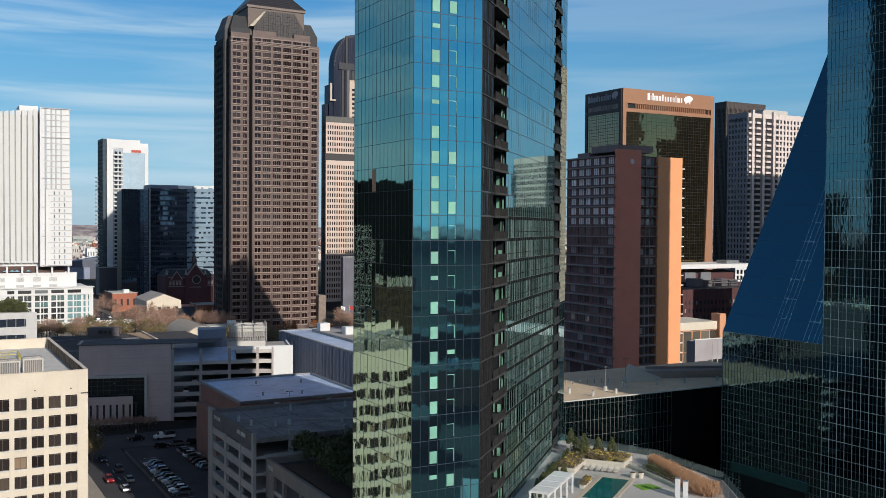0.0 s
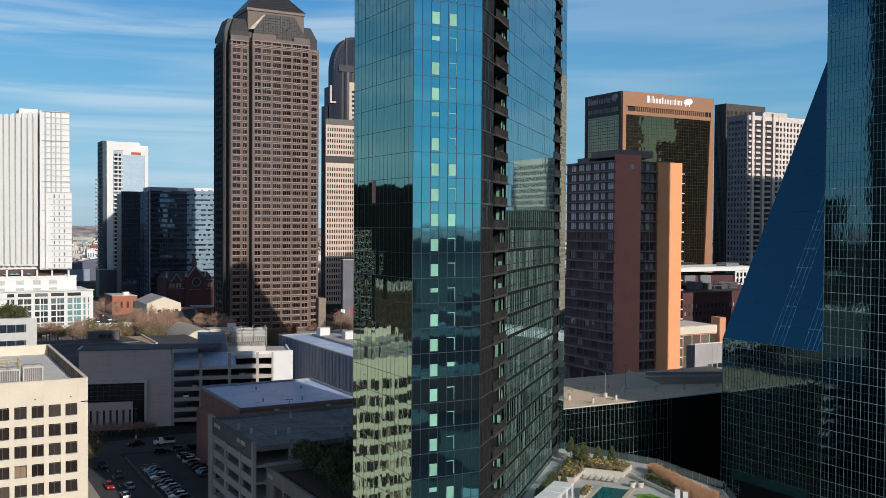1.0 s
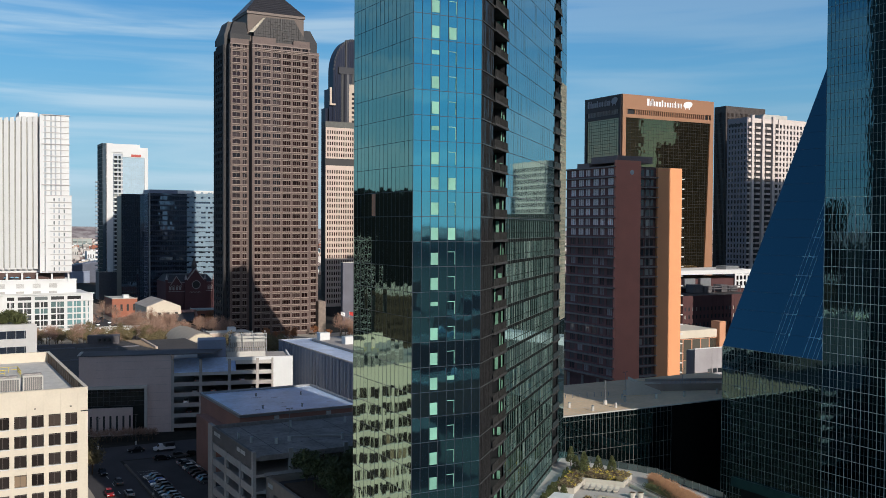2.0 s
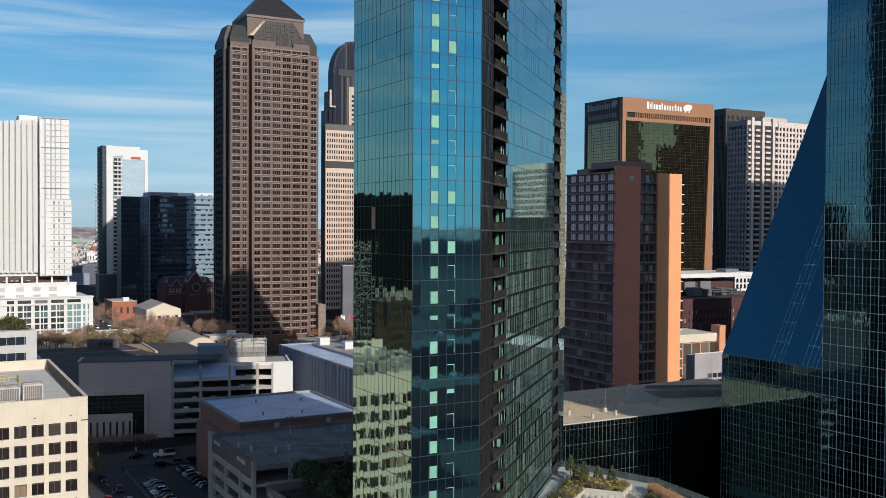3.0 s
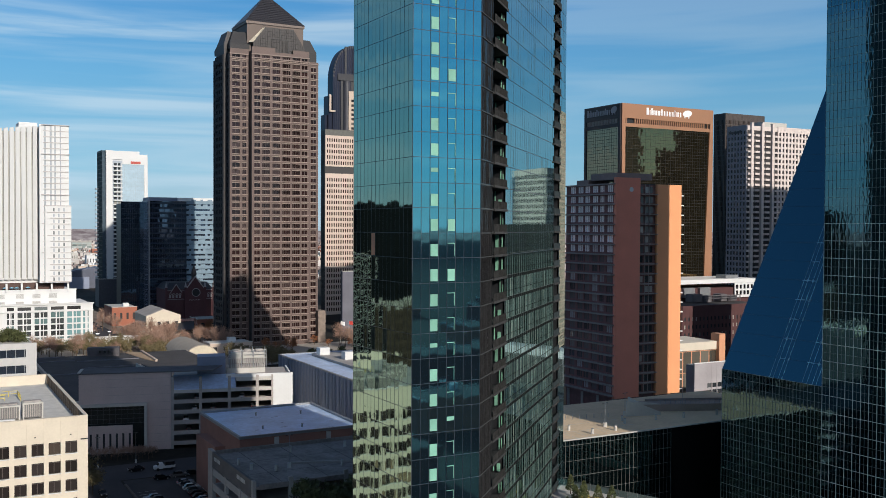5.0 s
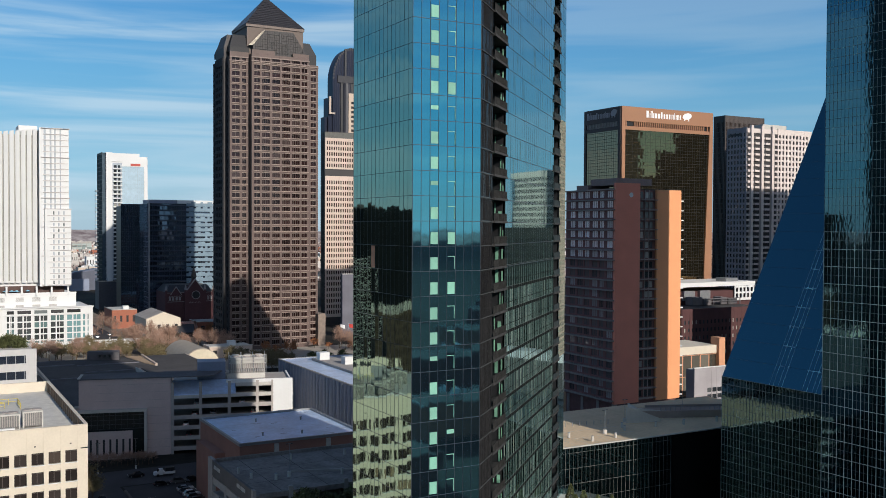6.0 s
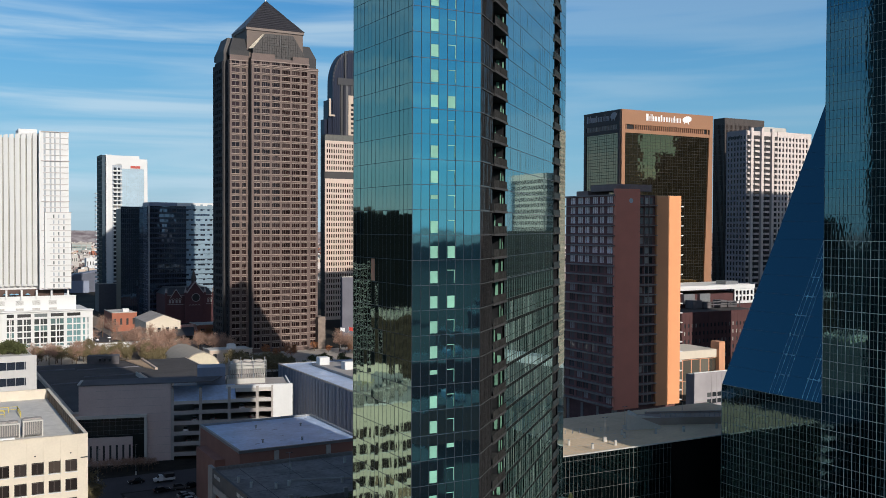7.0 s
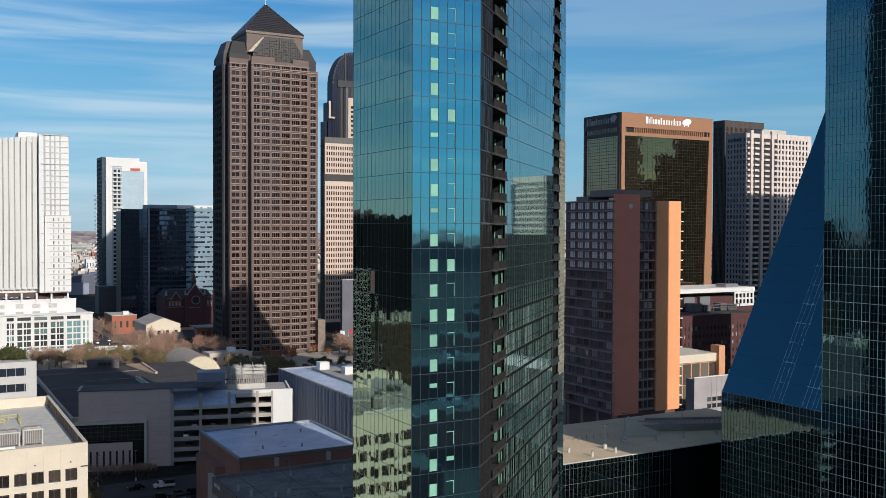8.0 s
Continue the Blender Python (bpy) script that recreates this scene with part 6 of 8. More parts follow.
def gallery_roofs():
    r = thing("gallery_block", (95, 400, 0), "low gallery blocks with dark flat roofs", "building")
    part("wall", Mesh().box(48, 345, 0, 118, 470, 10).box(36, 330, 0, 60, 440, 8.5).box(85, 375, 10, 112, 420, 11.5), M_BEIGE, r)
    part("roof", Mesh().box(49, 346, 10, 84.5, 469, 10.2).box(84.5, 346, 10, 117, 374.5, 10.2).box(84.5, 421, 10, 117, 469, 10.2).box(37, 331, 8.5, 47.8, 439, 8.7).box(86, 376, 11.5, 111, 419, 11.7), M_ROOFDARK, r)
    # This roof house lies in shade, which is put into its dark colour.
    part("roof_house", Mesh().prism([(71.5, 466), (84.5, 460), (86, 466), (73, 469.5)], 10.2, 14.0), surface("dark_roof_house", (0.12, 0.11, 0.115), .85, vary=.2), r)
    part("vent", Mesh().box(76, 462.2, 11.6, 77, 463.6, 12.8).box(78, 461.4, 11.6, 79, 462.8, 12.8).box(80, 460.4, 11.6, 81, 461.8, 12.8), M_BLACKMETAL, r)
    kerb = surface("weathered_kerb", (0.17, 0.17, 0.19), .9, vary=.3, scale=.3)
    for x0, x1, y in ((49.5, 62, 466.4), (49.5, 64, 451.2), (64.4, 91, 447), (49.5, 60, 410.6), (64, 84, 424.8)):
        part("roof_kerb", Mesh().box(x0, y, 10.2, x1, y + .7, 10.6), kerb, r)
    part("roof_coping", Mesh().box(48, 344.6, 10, 118, 345.2, 10.6).box(84.2, 375, 10.2, 84.6, 421, 11.9), M_PALECON, r)
    # Sunlit patch of the gallery roof, put in as a paler tan slab.
    part("tan_roof", Mesh().prism([(92.4, 443.8), (95.2, 434), (96.0, 469), (89.0, 469)], 10.2, 10.5), surface("tan_roofing", (0.42, 0.30, 0.20), .9, vary=.15), r)
    part("kerb_wall", Mesh().prism([(95.3, 434), (96.2, 433.6), (97.0, 469), (96.1, 469)], 10.2, 11.2), M_BEIGE, r)
    part("roof_house", Mesh().box(62, 360, 10.2, 80, 372, 12), M_PALECON, r)
    return r


gallery_roofs()


def low_house(name, label, x0, y0, x1, y1, h, wall, roof, ridge=0.0, cols=4, unit=True):
    r = thing(name, ((x0 + x1) / 2, (y0 + y1) / 2, 0), label, "house")
    part("wall", Mesh().box(x0, y0, 0, x1, y1, h), wall, r)
    if ridge:
        xm = (x0 + x1) / 2
        tri = [(x0 - .4, h), (x1 + .4, h), (xm, h + ridge)]
        part("roof", Mesh().loft([(x, y0 + .4, z + .05) for x, z in tri], [(x, y1 + .5, z + .05) for x, z in tri]), roof, r)
        part("gable", Mesh().loft([(x0, y0, h), (x1, y0, h), (xm, y0, h + ridge - .3)], [(x0, y0 + .35, h), (x1, y0 + .35, h), (xm, y0 + .35, h + ridge - .3)]), wall, r)
    else:
        part("roof", Mesh().box(x0 + .4, y0 + .4, h, x1 - .4, y1 - .4, h + .15), roof, r)
        part("coping", Mesh().box(x0 - .1, y0 - .1, h, x1 + .1, y0 + .4, h + .5).box(x0 - .1, y0 + .4, h, x0 + .4, y1, h + .5), M_PALECON, r)
        if unit:
            part("roof_unit", Mesh().box(xm_(x0, x1), y0 + 5, h + .15, xm_(x0, x1) + 4, y0 + 9, h + 2.5), M_WHITE, r)
    for k in range(cols):
        s = x0 + (x1 - x0) * (k + .3) / cols
        part("window", Mesh().box(s, y0 - .08, h * .35, s + (x1 - x0) * .35 / cols, y0 + .05, h * .7), M_BLACKMETAL, r)
    return r


def xm_(a, b):
    return (a + b) / 2


low_house("brick_shop", "low red brick building with a pale flat roof", 124, 700, 141, 730, 13, M_BRICK, M_PALECON)
low_house("gabled_hall", "cream hall with a grey gabled roof", 132.3, 628, 154, 664, 12.6, M_CREAM, M_GREYCON, ridge=4.4)
low_house("low_pavilion", "low buff pavilion with a flat roof", 143, 519, 167, 533, 6, M_BEIGE, M_PALECON)
low_house("brick_annex", "dark brick annex behind the trees", 168, 640, 198, 660, 8, M_BRICK, M_GREYCON)


# ---- right middle ground ----
def deck_garage():
    r = thing("glass_podium", (145, 195, 0), "black glass podium with a concrete parking roof", "garage")
    x0, y0, x1, y1, z1 = 112.0, 168.8, 200.0, 204.0, 24.0
    part("core", Mesh().box(x0, y0 + .3, 0, x1, y1, z1 - .5), M_BLACKMETAL, r)
    curtain(r, (x0, y0), EAST, 154.4 - x0, .2, z1, 38, levels_list(2.5, 3.4, 7), G_GREEN, surface("podium_mullion", (0.15, 0.16, 0.155), .5, .2), rng, thin=.06, proud=.06, hline=.07, tilt=.006, limit=160)
    part("blank_wall", Mesh().box(154.45, y0 - .05, 0, x1, y0 + .3, z1), surface("black_polished_wall", (0.008, 0.008, 0.008), .2, vary=.1), r, "blank black polished wall")
    part("roof", Mesh().box(x0, y0 + .3, z1 - .5, x1, y1, z1 - .1), M_DECK, r)
    part("coping", Mesh().box(x0, y0 - .02, z1, x1, y0 + .35, z1 + .25), M_PALECON, r)
    ramp = surface("ramp_concrete", (0.34, 0.28, 0.25), .9, vary=.2, scale=.3)
    # ramp wall across the roof, with a railing on it
    o, q = (160.8, 188.0), (196.0, 173.6)
    L = math.hypot(q[0] - o[0], q[1] - o[1])
    d = ((q[0] - o[0]) / L, (q[1] - o[1]) / L)
    def at(s_, t_):
        return (o[0] + d[0] * s_ + d[1] * t_, o[1] + d[1] * s_ - d[0] * t_)
    part("ramp_wall", Mesh().slab(o, d, 0, L, z1 - .1, z1 + 1.7, -.4, 0), ramp, r)
    part("ramp_return", Mesh().slab(o, d, -.4, 0, z1 - .1, z1 + 2.5, -7, 0.1).hexa([(*at(0, 0), z1 + 1.7), (*at(6, 0), z1 + 1.7), (*at(6, -.4), z1 + 1.7), (*at(0, -.4), z1 + 1.7), (*at(0, 0), z1 + 2.5), (*at(6, 0), z1 + 1.75), (*at(6, -.4), z1 + 1.75), (*at(0, -.4), z1 + 2.5)]), M_PALECON, r)
    part("ramp_wedge", Mesh().loft([(154.4, 184.6, z1 - .1), (163.2, 182.2, z1 - .1), (163.2, 182.2, z1 + .7), (157.6, 183.7, z1 + 3.0), (154.4, 184.6, z1 + 3.8)],
                                   [(154.5, 185.1, z1 - .1), (163.3, 182.7, z1 - .1), (163.3, 182.7, z1 + .7), (157.7, 184.2, z1 + 3.0), (154.5, 185.1, z1 + 3.8)]), M_PALECON, r, "pale sloping ramp wall")
    part("ramp_slab", Mesh().slab(o, d, 0, L, z1 - .1, z1 + .9, -9, -.4), ramp, r)
    part("rear_wall", Mesh().slab(o, d, 5, L, z1 - .1, z1 + 1.5, -9.4, -9), ramp, r)
    for k in range(26):
        part("railing_post", Mesh().slab(o, d, 6 + 1.3 * k, 6.1 + 1.3 * k, z1 + 1.7, z1 + 2.7, -.25, -.15), M_STEEL, r)
    part("top_rail", Mesh().slab(o, d, 5.5, L, z1 + 2.65, z1 + 2.75, -.26, -.14), M_STEEL, r)
    for y in (176.5, 183.0):
        part("bay_line", Mesh().box(x0 + 2, y, z1 - .098, 150, y + .15, z1 - .09), M_PALECON, r)
    for k in range(14):
        part("line_post", Mesh().box(125 + 1.9 * k, 190.5 - .35 * k, z1 - .1, 125.12 + 1.9 * k, 190.62 - .35 * k, z1 + 1.0), M_STEEL, r)
    for k in range(9):
        part("bay_line", Mesh().box(116 + 3.2 * k, 170.5, z1 - .097, 116.14 + 3.2 * k, 175.5, z1 - .09), M_PALECON, r)
    part("left_railing", Mesh().box(x0 + 1, 196, z1 + .9, 140, 196.08, z1 + 1.0).box(x0 + 1, 196, z1 + .4, 140, 196.08, z1 + .5), M_STEEL, r)
    return r


deck_garage()
box_tower("brick_warehouse", "long dark red brick building with small windows", 359, 385, 420, 410, 29, M_MAROON, W_DARK, W_DARKJ, 22, 8, 4.2, 2.0, 0.42, limit=60)


def white_roof_block():
    r = thing("white_roof_block", (405, 418, 0), "low block with a bright white roof canopy", "building")
    part("wall", Mesh().box(380, 412, 0, 440, 440, 36), M_MAROON, r)
    part("roof", Mesh().box(379, 411, 38.5, 441, 441, 41), M_WHITE, r)
    facade(r, (424, 411.2), EAST, 16, 30, 38.4, even(16, 5, .6, .5), [(31.5, 34), (35, 37.4)], M_WHITE, M_NIGHT, M_NIGHT, depth=.4)
    for q in ((384, 410, 31, 392, 412, 36.5), (396, 410, 31, 404, 412, 36.5), (420, 414, 41, 430, 422, 43)):
        part("roof_unit", Mesh().box(*q), M_STEEL, r)
    return r


white_roof_block()


def pipe_run():
    r = thing("roof_pipes", (400, 408, 29.1), "grey roof pipes and units before the white canopy", "roof plant")
    # The plant lies in shadow; that shade is put into the metal's colour.
    dull = surface("dull_plant_metal", (0.13, 0.12, 0.125), .7, vary=.3, scale=.3)
    for q in ((383, 402, 29.0, 390, 408, 33.5), (392, 401, 29.0, 396, 407, 32.4), (404, 402, 29.0, 409, 408, 33.0), (411, 403, 29.0, 418, 408, 32.0)):
        part("unit", Mesh().box(*q), dull, r)
    for z in (30.8, 32.2):
        part("pipe", Mesh().box(390, 400.4, z, 418, 400.8, z + .45), dull, r)
    for x in (390.2, 397, 403, 410, 417.5):
        part("pipe_post", Mesh().box(x, 400.4, 29.0, x + .4, 400.8, 32.6), dull, r)


pipe_run()


def glazed_annex():
    r = thing("glazed_annex", (296, 312, 0), "beige framed glass annex with terracotta ends", "building")
    part("core", Mesh().box(280, 306.5, 0, 306, 325, 19), M_BLACKMETAL, r)
    part("cornice", Mesh().box(276, 305.5, 18.4, 306, 326, 21.8), M_CREAM, r)
    curtain(r, (276, 306), EAST, 30, 1, 18, 6, [9], coated("annex_glass", (0.42, 0.38, 0.30), (0.22, 0.20, 0.165), wave=.08, share=.5), M_TERRA, rng, thin=.5, hline=.25)
    part("end_block", Mesh().box(305, 304, 0, 308.5, 309, 25), M_TERRA, r, "terracotta end wall")
    return r


glazed_annex()
def plaster_block():
    r = thing("plaster_block", (257, 262, 0), "pale grey plaster block with a band of dark windows", "building")
    wall = surface("grey_plaster", (0.36, 0.335, 0.345), .9, vary=.18, scale=.15)
    facade(r, (246.6, 258), EAST, 22, 0, 21.6, [(6.3, 8.4), (8.8, 10.9), (11.3, 13.4)], [(10.2, 11.8), (12.6, 14.2)], wall, W_DARK, W_DARKJ, depth=.3)
    part("body", Mesh().box(246.6, 258.25, 0, 268.6, 262, 21.0), wall, r)
    part("coping", Mesh().box(246.4, 257.6, 21.6, 268.8, 258.2, 21.9), M_WHITE, r)
    part("roof", Mesh().box(247, 258.3, 21.0, 268.2, 261.6, 21.15), M_PALECON, r)
    part("band", Mesh().box(246.5, 257.55, 8.8, 268.7, 257.7, 9.2), M_PALECON, r)


plaster_block()
# Unseen block, added to darken the reflection in the glass tower's right flank.
def dark_slab_block():
    r = thing("dark_slab_block", (385, 315, 0), "unseen long dark stone block added for reflection", "building")
    o, d, L = (371.8, 323.3), (.867, -.498), 31.4
    part("core", Mesh().slab(o, d, .1, L - .1, 0, 71.4, -4, -.1), M_GRANDARK, r)
    facade(r, o, d, L, 0, 72.1, even(L, 10, .5, .6), levels(4, 4, 16, 2.4), surface("dull_slab_stone", (0.035, 0.037, 0.035), .9), M_NIGHT, M_NIGHT, depth=.4, limit=10)


dark_slab_block()
# Out of sight: blocks added to cast shade and to stand in reflections.
box_tower("corner_block", "unseen grey block added to shade the parking deck", 153.3, 66, 200, 92, 75, M_GREYCON, W_DARK, W_DARKJ, 12, 5, 4.0, 2.2, 0.5, limit=10)
box_tower("slim_tower", "unseen slim grey tower added behind the prism", 321, 180, 350, 203, 232, M_GREYCON, W_DARK, W_DARKJ, 12, 6, 4.0, 2.2, 0.5, limit=10)
box_tower("street_tower", "unseen tall tower added for cast shade and reflection", 470, 195, 580, 225, 210, M_GREYCON, W_DARK, W_DARKJ, 14, 6, 4.0, 2.2, 0.5, limit=10)
box_tower("corner_tower", "unseen broad dark tower added for reflection", 624, 221, 720, 225, 199, M_GRANDARK, W_DARK, W_DARKJ, 14, 6, 4.0, 2.2, 0.5, limit=10)
box_tower("side_tower", "unseen pale stone block with a close window grid", 562, 440, 611, 455, 115, surface("pale_grid_stone", (0.50, 0.485, 0.42), .85, vary=.08), M_NIGHT, M_NIGHT, 13, 4, 4.5, 3.0, 0.62, limit=10)
box_tower("step_tower", "unseen dark block added for reflection", 581, 221, 602, 224, 120, M_GRANDARK, W_DARK, W_DARKJ, 8, 4, 4.0, 2.2, 0.5, limit=10)
box_tower("stepped_block", "unseen dark block added for reflection", 602.5, 221, 623.5, 224, 143, M_GRANDARK, W_DARK, W_DARKJ, 8, 4, 4.0, 2.2, 0.5, limit=10)

low_house("grey_annex", "plain grey concrete block between the towers", 246.2, 578, 256, 581, 41.2, surface("pale_blue_block", (0.135, 0.135, 0.165), .7, vary=.25, scale=.1), M_ROOFDARK, cols=0, unit=False)


# ---- blocks out of sight that the glass reflects or that cast shade ----
NIGHT = surface("black_glass_pane", (0.004, 0.0045, 0.005), .95, bump=0)
box_tower("dark_block", "broad black glass office block", -125, 352, -44, 380, 80, surface("black_panel", (0.007, 0.008, 0.009), .95), NIGHT, NIGHT, 20, 6, 3.9, 2.2, .5, limit=20)
def pale_grid_block():
    r = thing("pale_grid_block", (-20, 308, 0), "dark glass block with a thin pale grid", "building")
    part("core", Mesh().box(-29.3, 300.3, 0, -8, 316, 60.5), M_BLACKMETAL, r)
    curtain(r, (-29.5, 300), EAST, 21.5, .2, 61.3, 10, levels_list(2.3, 2.3, 26), NIGHT, M_WHITE, rng, thin=.12, proud=.1, hline=.12)


pale_grid_block()
def plaza_canopy():
    r = thing("white_fascia_block", (294, 254, 0), "low dark block under a bright white fascia", "building")
    o, q = (270.5, 258.9), (316, 243.8)
    L = math.hypot(q[0] - o[0], q[1] - o[1])
    d = ((q[0] - o[0]) / L, (q[1] - o[1]) / L)
    part("wall", Mesh().slab(o, d, 0, L, 0, 18.8, -8, -.3), M_GRANDARK, r)
    part("fascia", Mesh().slab(o, d, -.4, L + .4, 18.8, 22.0, -8.2, 0), M_WHITE, r, "white roof fascia")


plaza_canopy()
# Hidden behind the glass tower; added to shade the banded tower's foot.
box_tower("shade_block", "unseen stone block added to shade the banded tower", 272, 545, 330, 560, 81.6, M_BEIGE, W_DARK, W_DARKJ, 12, 4, 4.0, 2.2, .5, limit=10)
def slant_block():
    """Unseen block whose roof falls in a long slope, to shade the granite tower."""
    r = thing("slant_roof_block", (200, 333, 0), "unseen sloping block added to shade the granite tower", "building")
    prof = [(182, 0), (222, 0), (222, 75), (207.8, 96.4), (195.7, 114.5), (190.6, 121.9), (185.5, 126), (182, 126)]
    part("body", Mesh().loft([(x, 326, z) for x, z in prof], [(x, 340, z) for x, z in prof]), M_GREYCON, r)
    band = Mesh()
    for k in range(18):
        band.box(182.5, 325.8, 4 + 4 * k, 221.5, 325.99, 6.1 + 4 * k)
    part("window_band", band, M_NIGHT, r, kind="stuff")


slant_block()
box_tower("far_tower", "dark office block with rows of dark windows", -138, 520, -96, 545, 85, M_GRANDARK, M_NIGHT, M_NIGHT, 9, 5, 3.8, 2.2, .55, limit=20)
def crowned_block():
    r = thing("crowned_block", (-64, 340, 0), "brown stone block under a pale ribbed crown", "building")
    stone = surface("brown_block_stone", (0.075, 0.056, 0.042), .95, vary=.3)
    part("core", Mesh().box(-90, 330.4, 0, -46.5, 350, 39), M_BLACKMETAL, r)
    facade(r, (-90, 330), EAST, 43.5, 0, 38.6, even(43.5, 22, .45), levels(3, 4, 9, 3.0), stone, NIGHT, NIGHT, limit=10)
    part("cornice", Mesh().box(-90.2, 329.4, 38.6, -46.3, 350, 39.3), stone, r)
    crown = Mesh()
    for k in range(18):
        crown.box(-89.5 + 2.4 * k, 329.6, 39.3, -88.4 + 2.4 * k, 330.6, 42.8)
    part("crown_ribs", crown, M_PALECON, r, kind="stuff")


crowned_block()
for i, (x, y, w, d, h) in enumerate(((100, -40, 30, 18, 9), (150, -95, 40, 20, 12), (120, -150, 26, 22, 8), (190, -190, 60, 24, 14), (230, -120, 30, 20, 10),
                                     (260, -260, 70, 26, 16), (170, -300, 40, 30, 9), (330, -360, 90, 30, 18), (420, -480, 80, 40, 12), (300, -520, 60, 40, 20))):
    low_house("street_block", "plain low block with a pale flat roof", x, y, x + w, y + d, h, (M_MAROON, M_BRICK, M_GREYCON, M_MAROON)[i % 4], M_ROOFDARK, cols=5)


# ---- streets ----
lone("road", Mesh().box(38.4, 150, 0.0, 50.5, 274, .03).box(20, 274, 0, 118, 292, .03).box(30, 292, 0, 46, 340, .03), M_ASPHALT, "dark asphalt street and cross street", "road", kind="structure")
lone("parking_lot", Mesh().box(51.2, 196, 0, 68.4, 273, .04), M_LOTASPHALT, "dark asphalt parking lot", "parking lot", kind="structure")
lone("pavement", Mesh().box(29.5, 150, 0, 38.4, 274, .16).box(50.5, 150, 0, 51.2, 160, .16), M_PAVE, "tan pavement along the street", "pavement", kind="structure")
lone("plaza_paving", Mesh().box(104.3, 231, 0, 120, 300, .1).box(96, 470, 0, 240, 545, .05).box(40, 475, 0, 96, 592, .05), M_PAVE, "pale paved yard between the halls", "pavement", kind="structure")
lone("low_wall", Mesh().box(50.5, 196, 0, 51.1, 268, .5), surface("dark_kerb", (0.14, 0.125, 0.115), .9), "low dark concrete wall beside the parking lot", "wall", kind="structure")
lone("park_ground", Mesh().box(97, 545.5, 0, 161, 626, .06).box(100, 626, 0, 134, 860, .05), surface("park_gravel", (0.24, 0.195, 0.155), .95, vary=.3, scale=.1, fine=1.0), "tan gravel park ground under the winter trees", "park ground", kind="structure")
lone("side_street", Mesh().box(104, 640, .05, 118, 860, .09), M_ASPHALT, "asphalt street running into the distance", "road", kind="structure")
M_LINE = surface("road_paint", (0.6, 0.6, 0.57), .8, vary=.1)
for k in range(14):
    lone("lane_mark", Mesh().box(44.3, 160 + 8 * k, .034, 44.45, 163 + 8 * k, .04), M_LINE, "white dashed lane mark on asphalt", "road mark", "lane marks", "structure")
for k in range(16):
    lone("bay_line", Mesh().box(52.2, 218 + 2.75 * k, .044, 57.0, 218.1 + 2.75 * k, .05), M_LINE, "white parking bay line on asphalt", "road mark", "bay lines", "structure")


def make_car(paint, tall=0.0, name="parked_car", label="parked car"):
    """A saloon, or with tall a van-like car, along x, standing on z = 0."""
    r = thing(name, (0, 0, 0), label, "car", "cars in the street and lot")
    h1, h2 = 0.88 + tall * .3, 1.45 + tall
    lower = [(-2.25, .35), (2.2, .35), (2.28, .62), (2.1, .82), (1.0, h1 + .05), (-1.6, h1 + .08), (-2.2, h1), (-2.3, .6)]
    a = [(x, -.86, z) for x, z in lower]
    b = [(x, .86, z) for x, z in lower]
    part("body", Mesh().loft(b, a), paint, r)
    cab = [(-1.95 - tall * .2, h1), (1.0, h1), (.35, h2 - .05), (-.1, h2), (-1.3 - tall * .5, h2 - .02)]
    part("cabin", Mesh().loft([(x, .78 - (z - h1) * .22, z) for x, z in cab], [(x, -.78 + (z - h1) * .22, z) for x, z in cab]), M_CARGLASS, r, "dark window glass")
    part("roof", Mesh().hexa([(-1.25 - tall * .5, -.62, h2 - .03), (.3, -.62, h2 - .03), (.3, .62, h2 - .03), (-1.25 - tall * .5, .62, h2 - .03),
                              (-1.2 - tall * .5, -.56, h2 + .04), (.2, -.56, h2 + .04), (.2, .56, h2 + .04), (-1.2 - tall * .5, .56, h2 + .04)]), paint, r)
    c = [(math.cos(2 * math.pi * k / 12), math.sin(2 * math.pi * k / 12)) for k in range(12)]
    for x in (-1.4, 1.4):
        for y in (-.8, .8):
            w = part("wheel", Mesh().loft([(x + .33 * p, y - .11, .33 + .33 * q) for p, q in c], [(x + .33 * p, y + .11, .33 + .33 * q) for p, q in c]), M_TYRE, r, "black tyre")
            part("rim", Mesh().loft([(x + .2 * p, y - .12, .33 + .2 * q) for p, q in c], [(x + .2 * p, y + .12, .33 + .2 * q) for p, q in c]), M_STEEL, w, "silver rim")
    for y in (-.6, .6):
        part("headlight", Mesh().box(2.15, y - .18, .62, 2.27, y + .18, .78), M_WHITE, r)
        part("tail_light", Mesh().box(-2.29, y - .18, .66, -2.2, y + .18, .84), M_REDLIGHT, r)
    return r


M_CARGLASS = window_glass("car_glass", (0.012, 0.014, 0.016), (0.02, 0.02, 0.02))
M_TYRE = surface("tyre_rubber", (0.015, 0.015, 0.015), .8)
M_REDLIGHT = surface("red_lens", (0.35, 0.02, 0.02), .3)


def paint(name, c):
    return surface(name, c, .25, .15, vary=.04, bump=0)


CARS = [make_car(paint("white_paint", (.75, .75, .74)), .25, "parked_suv", "white parked sport utility car"), make_car(paint("silver_paint", (.45, .46, .47)), 0, label="silver saloon parked in a bay"),
        make_car(paint("black_paint", (.015, .015, .018)), 0, label="black saloon parked in a bay"), make_car(paint("grey_paint", (.12, .125, .13)), .2, "parked_suv", "dark grey sport utility car"),
        make_car(paint("blue_paint", (.03, .10, .30)), 0, label="blue saloon parked in a bay"), make_car(paint("red_paint", (.35, .02, .02)), .15, "red_car", "red car on the street")]


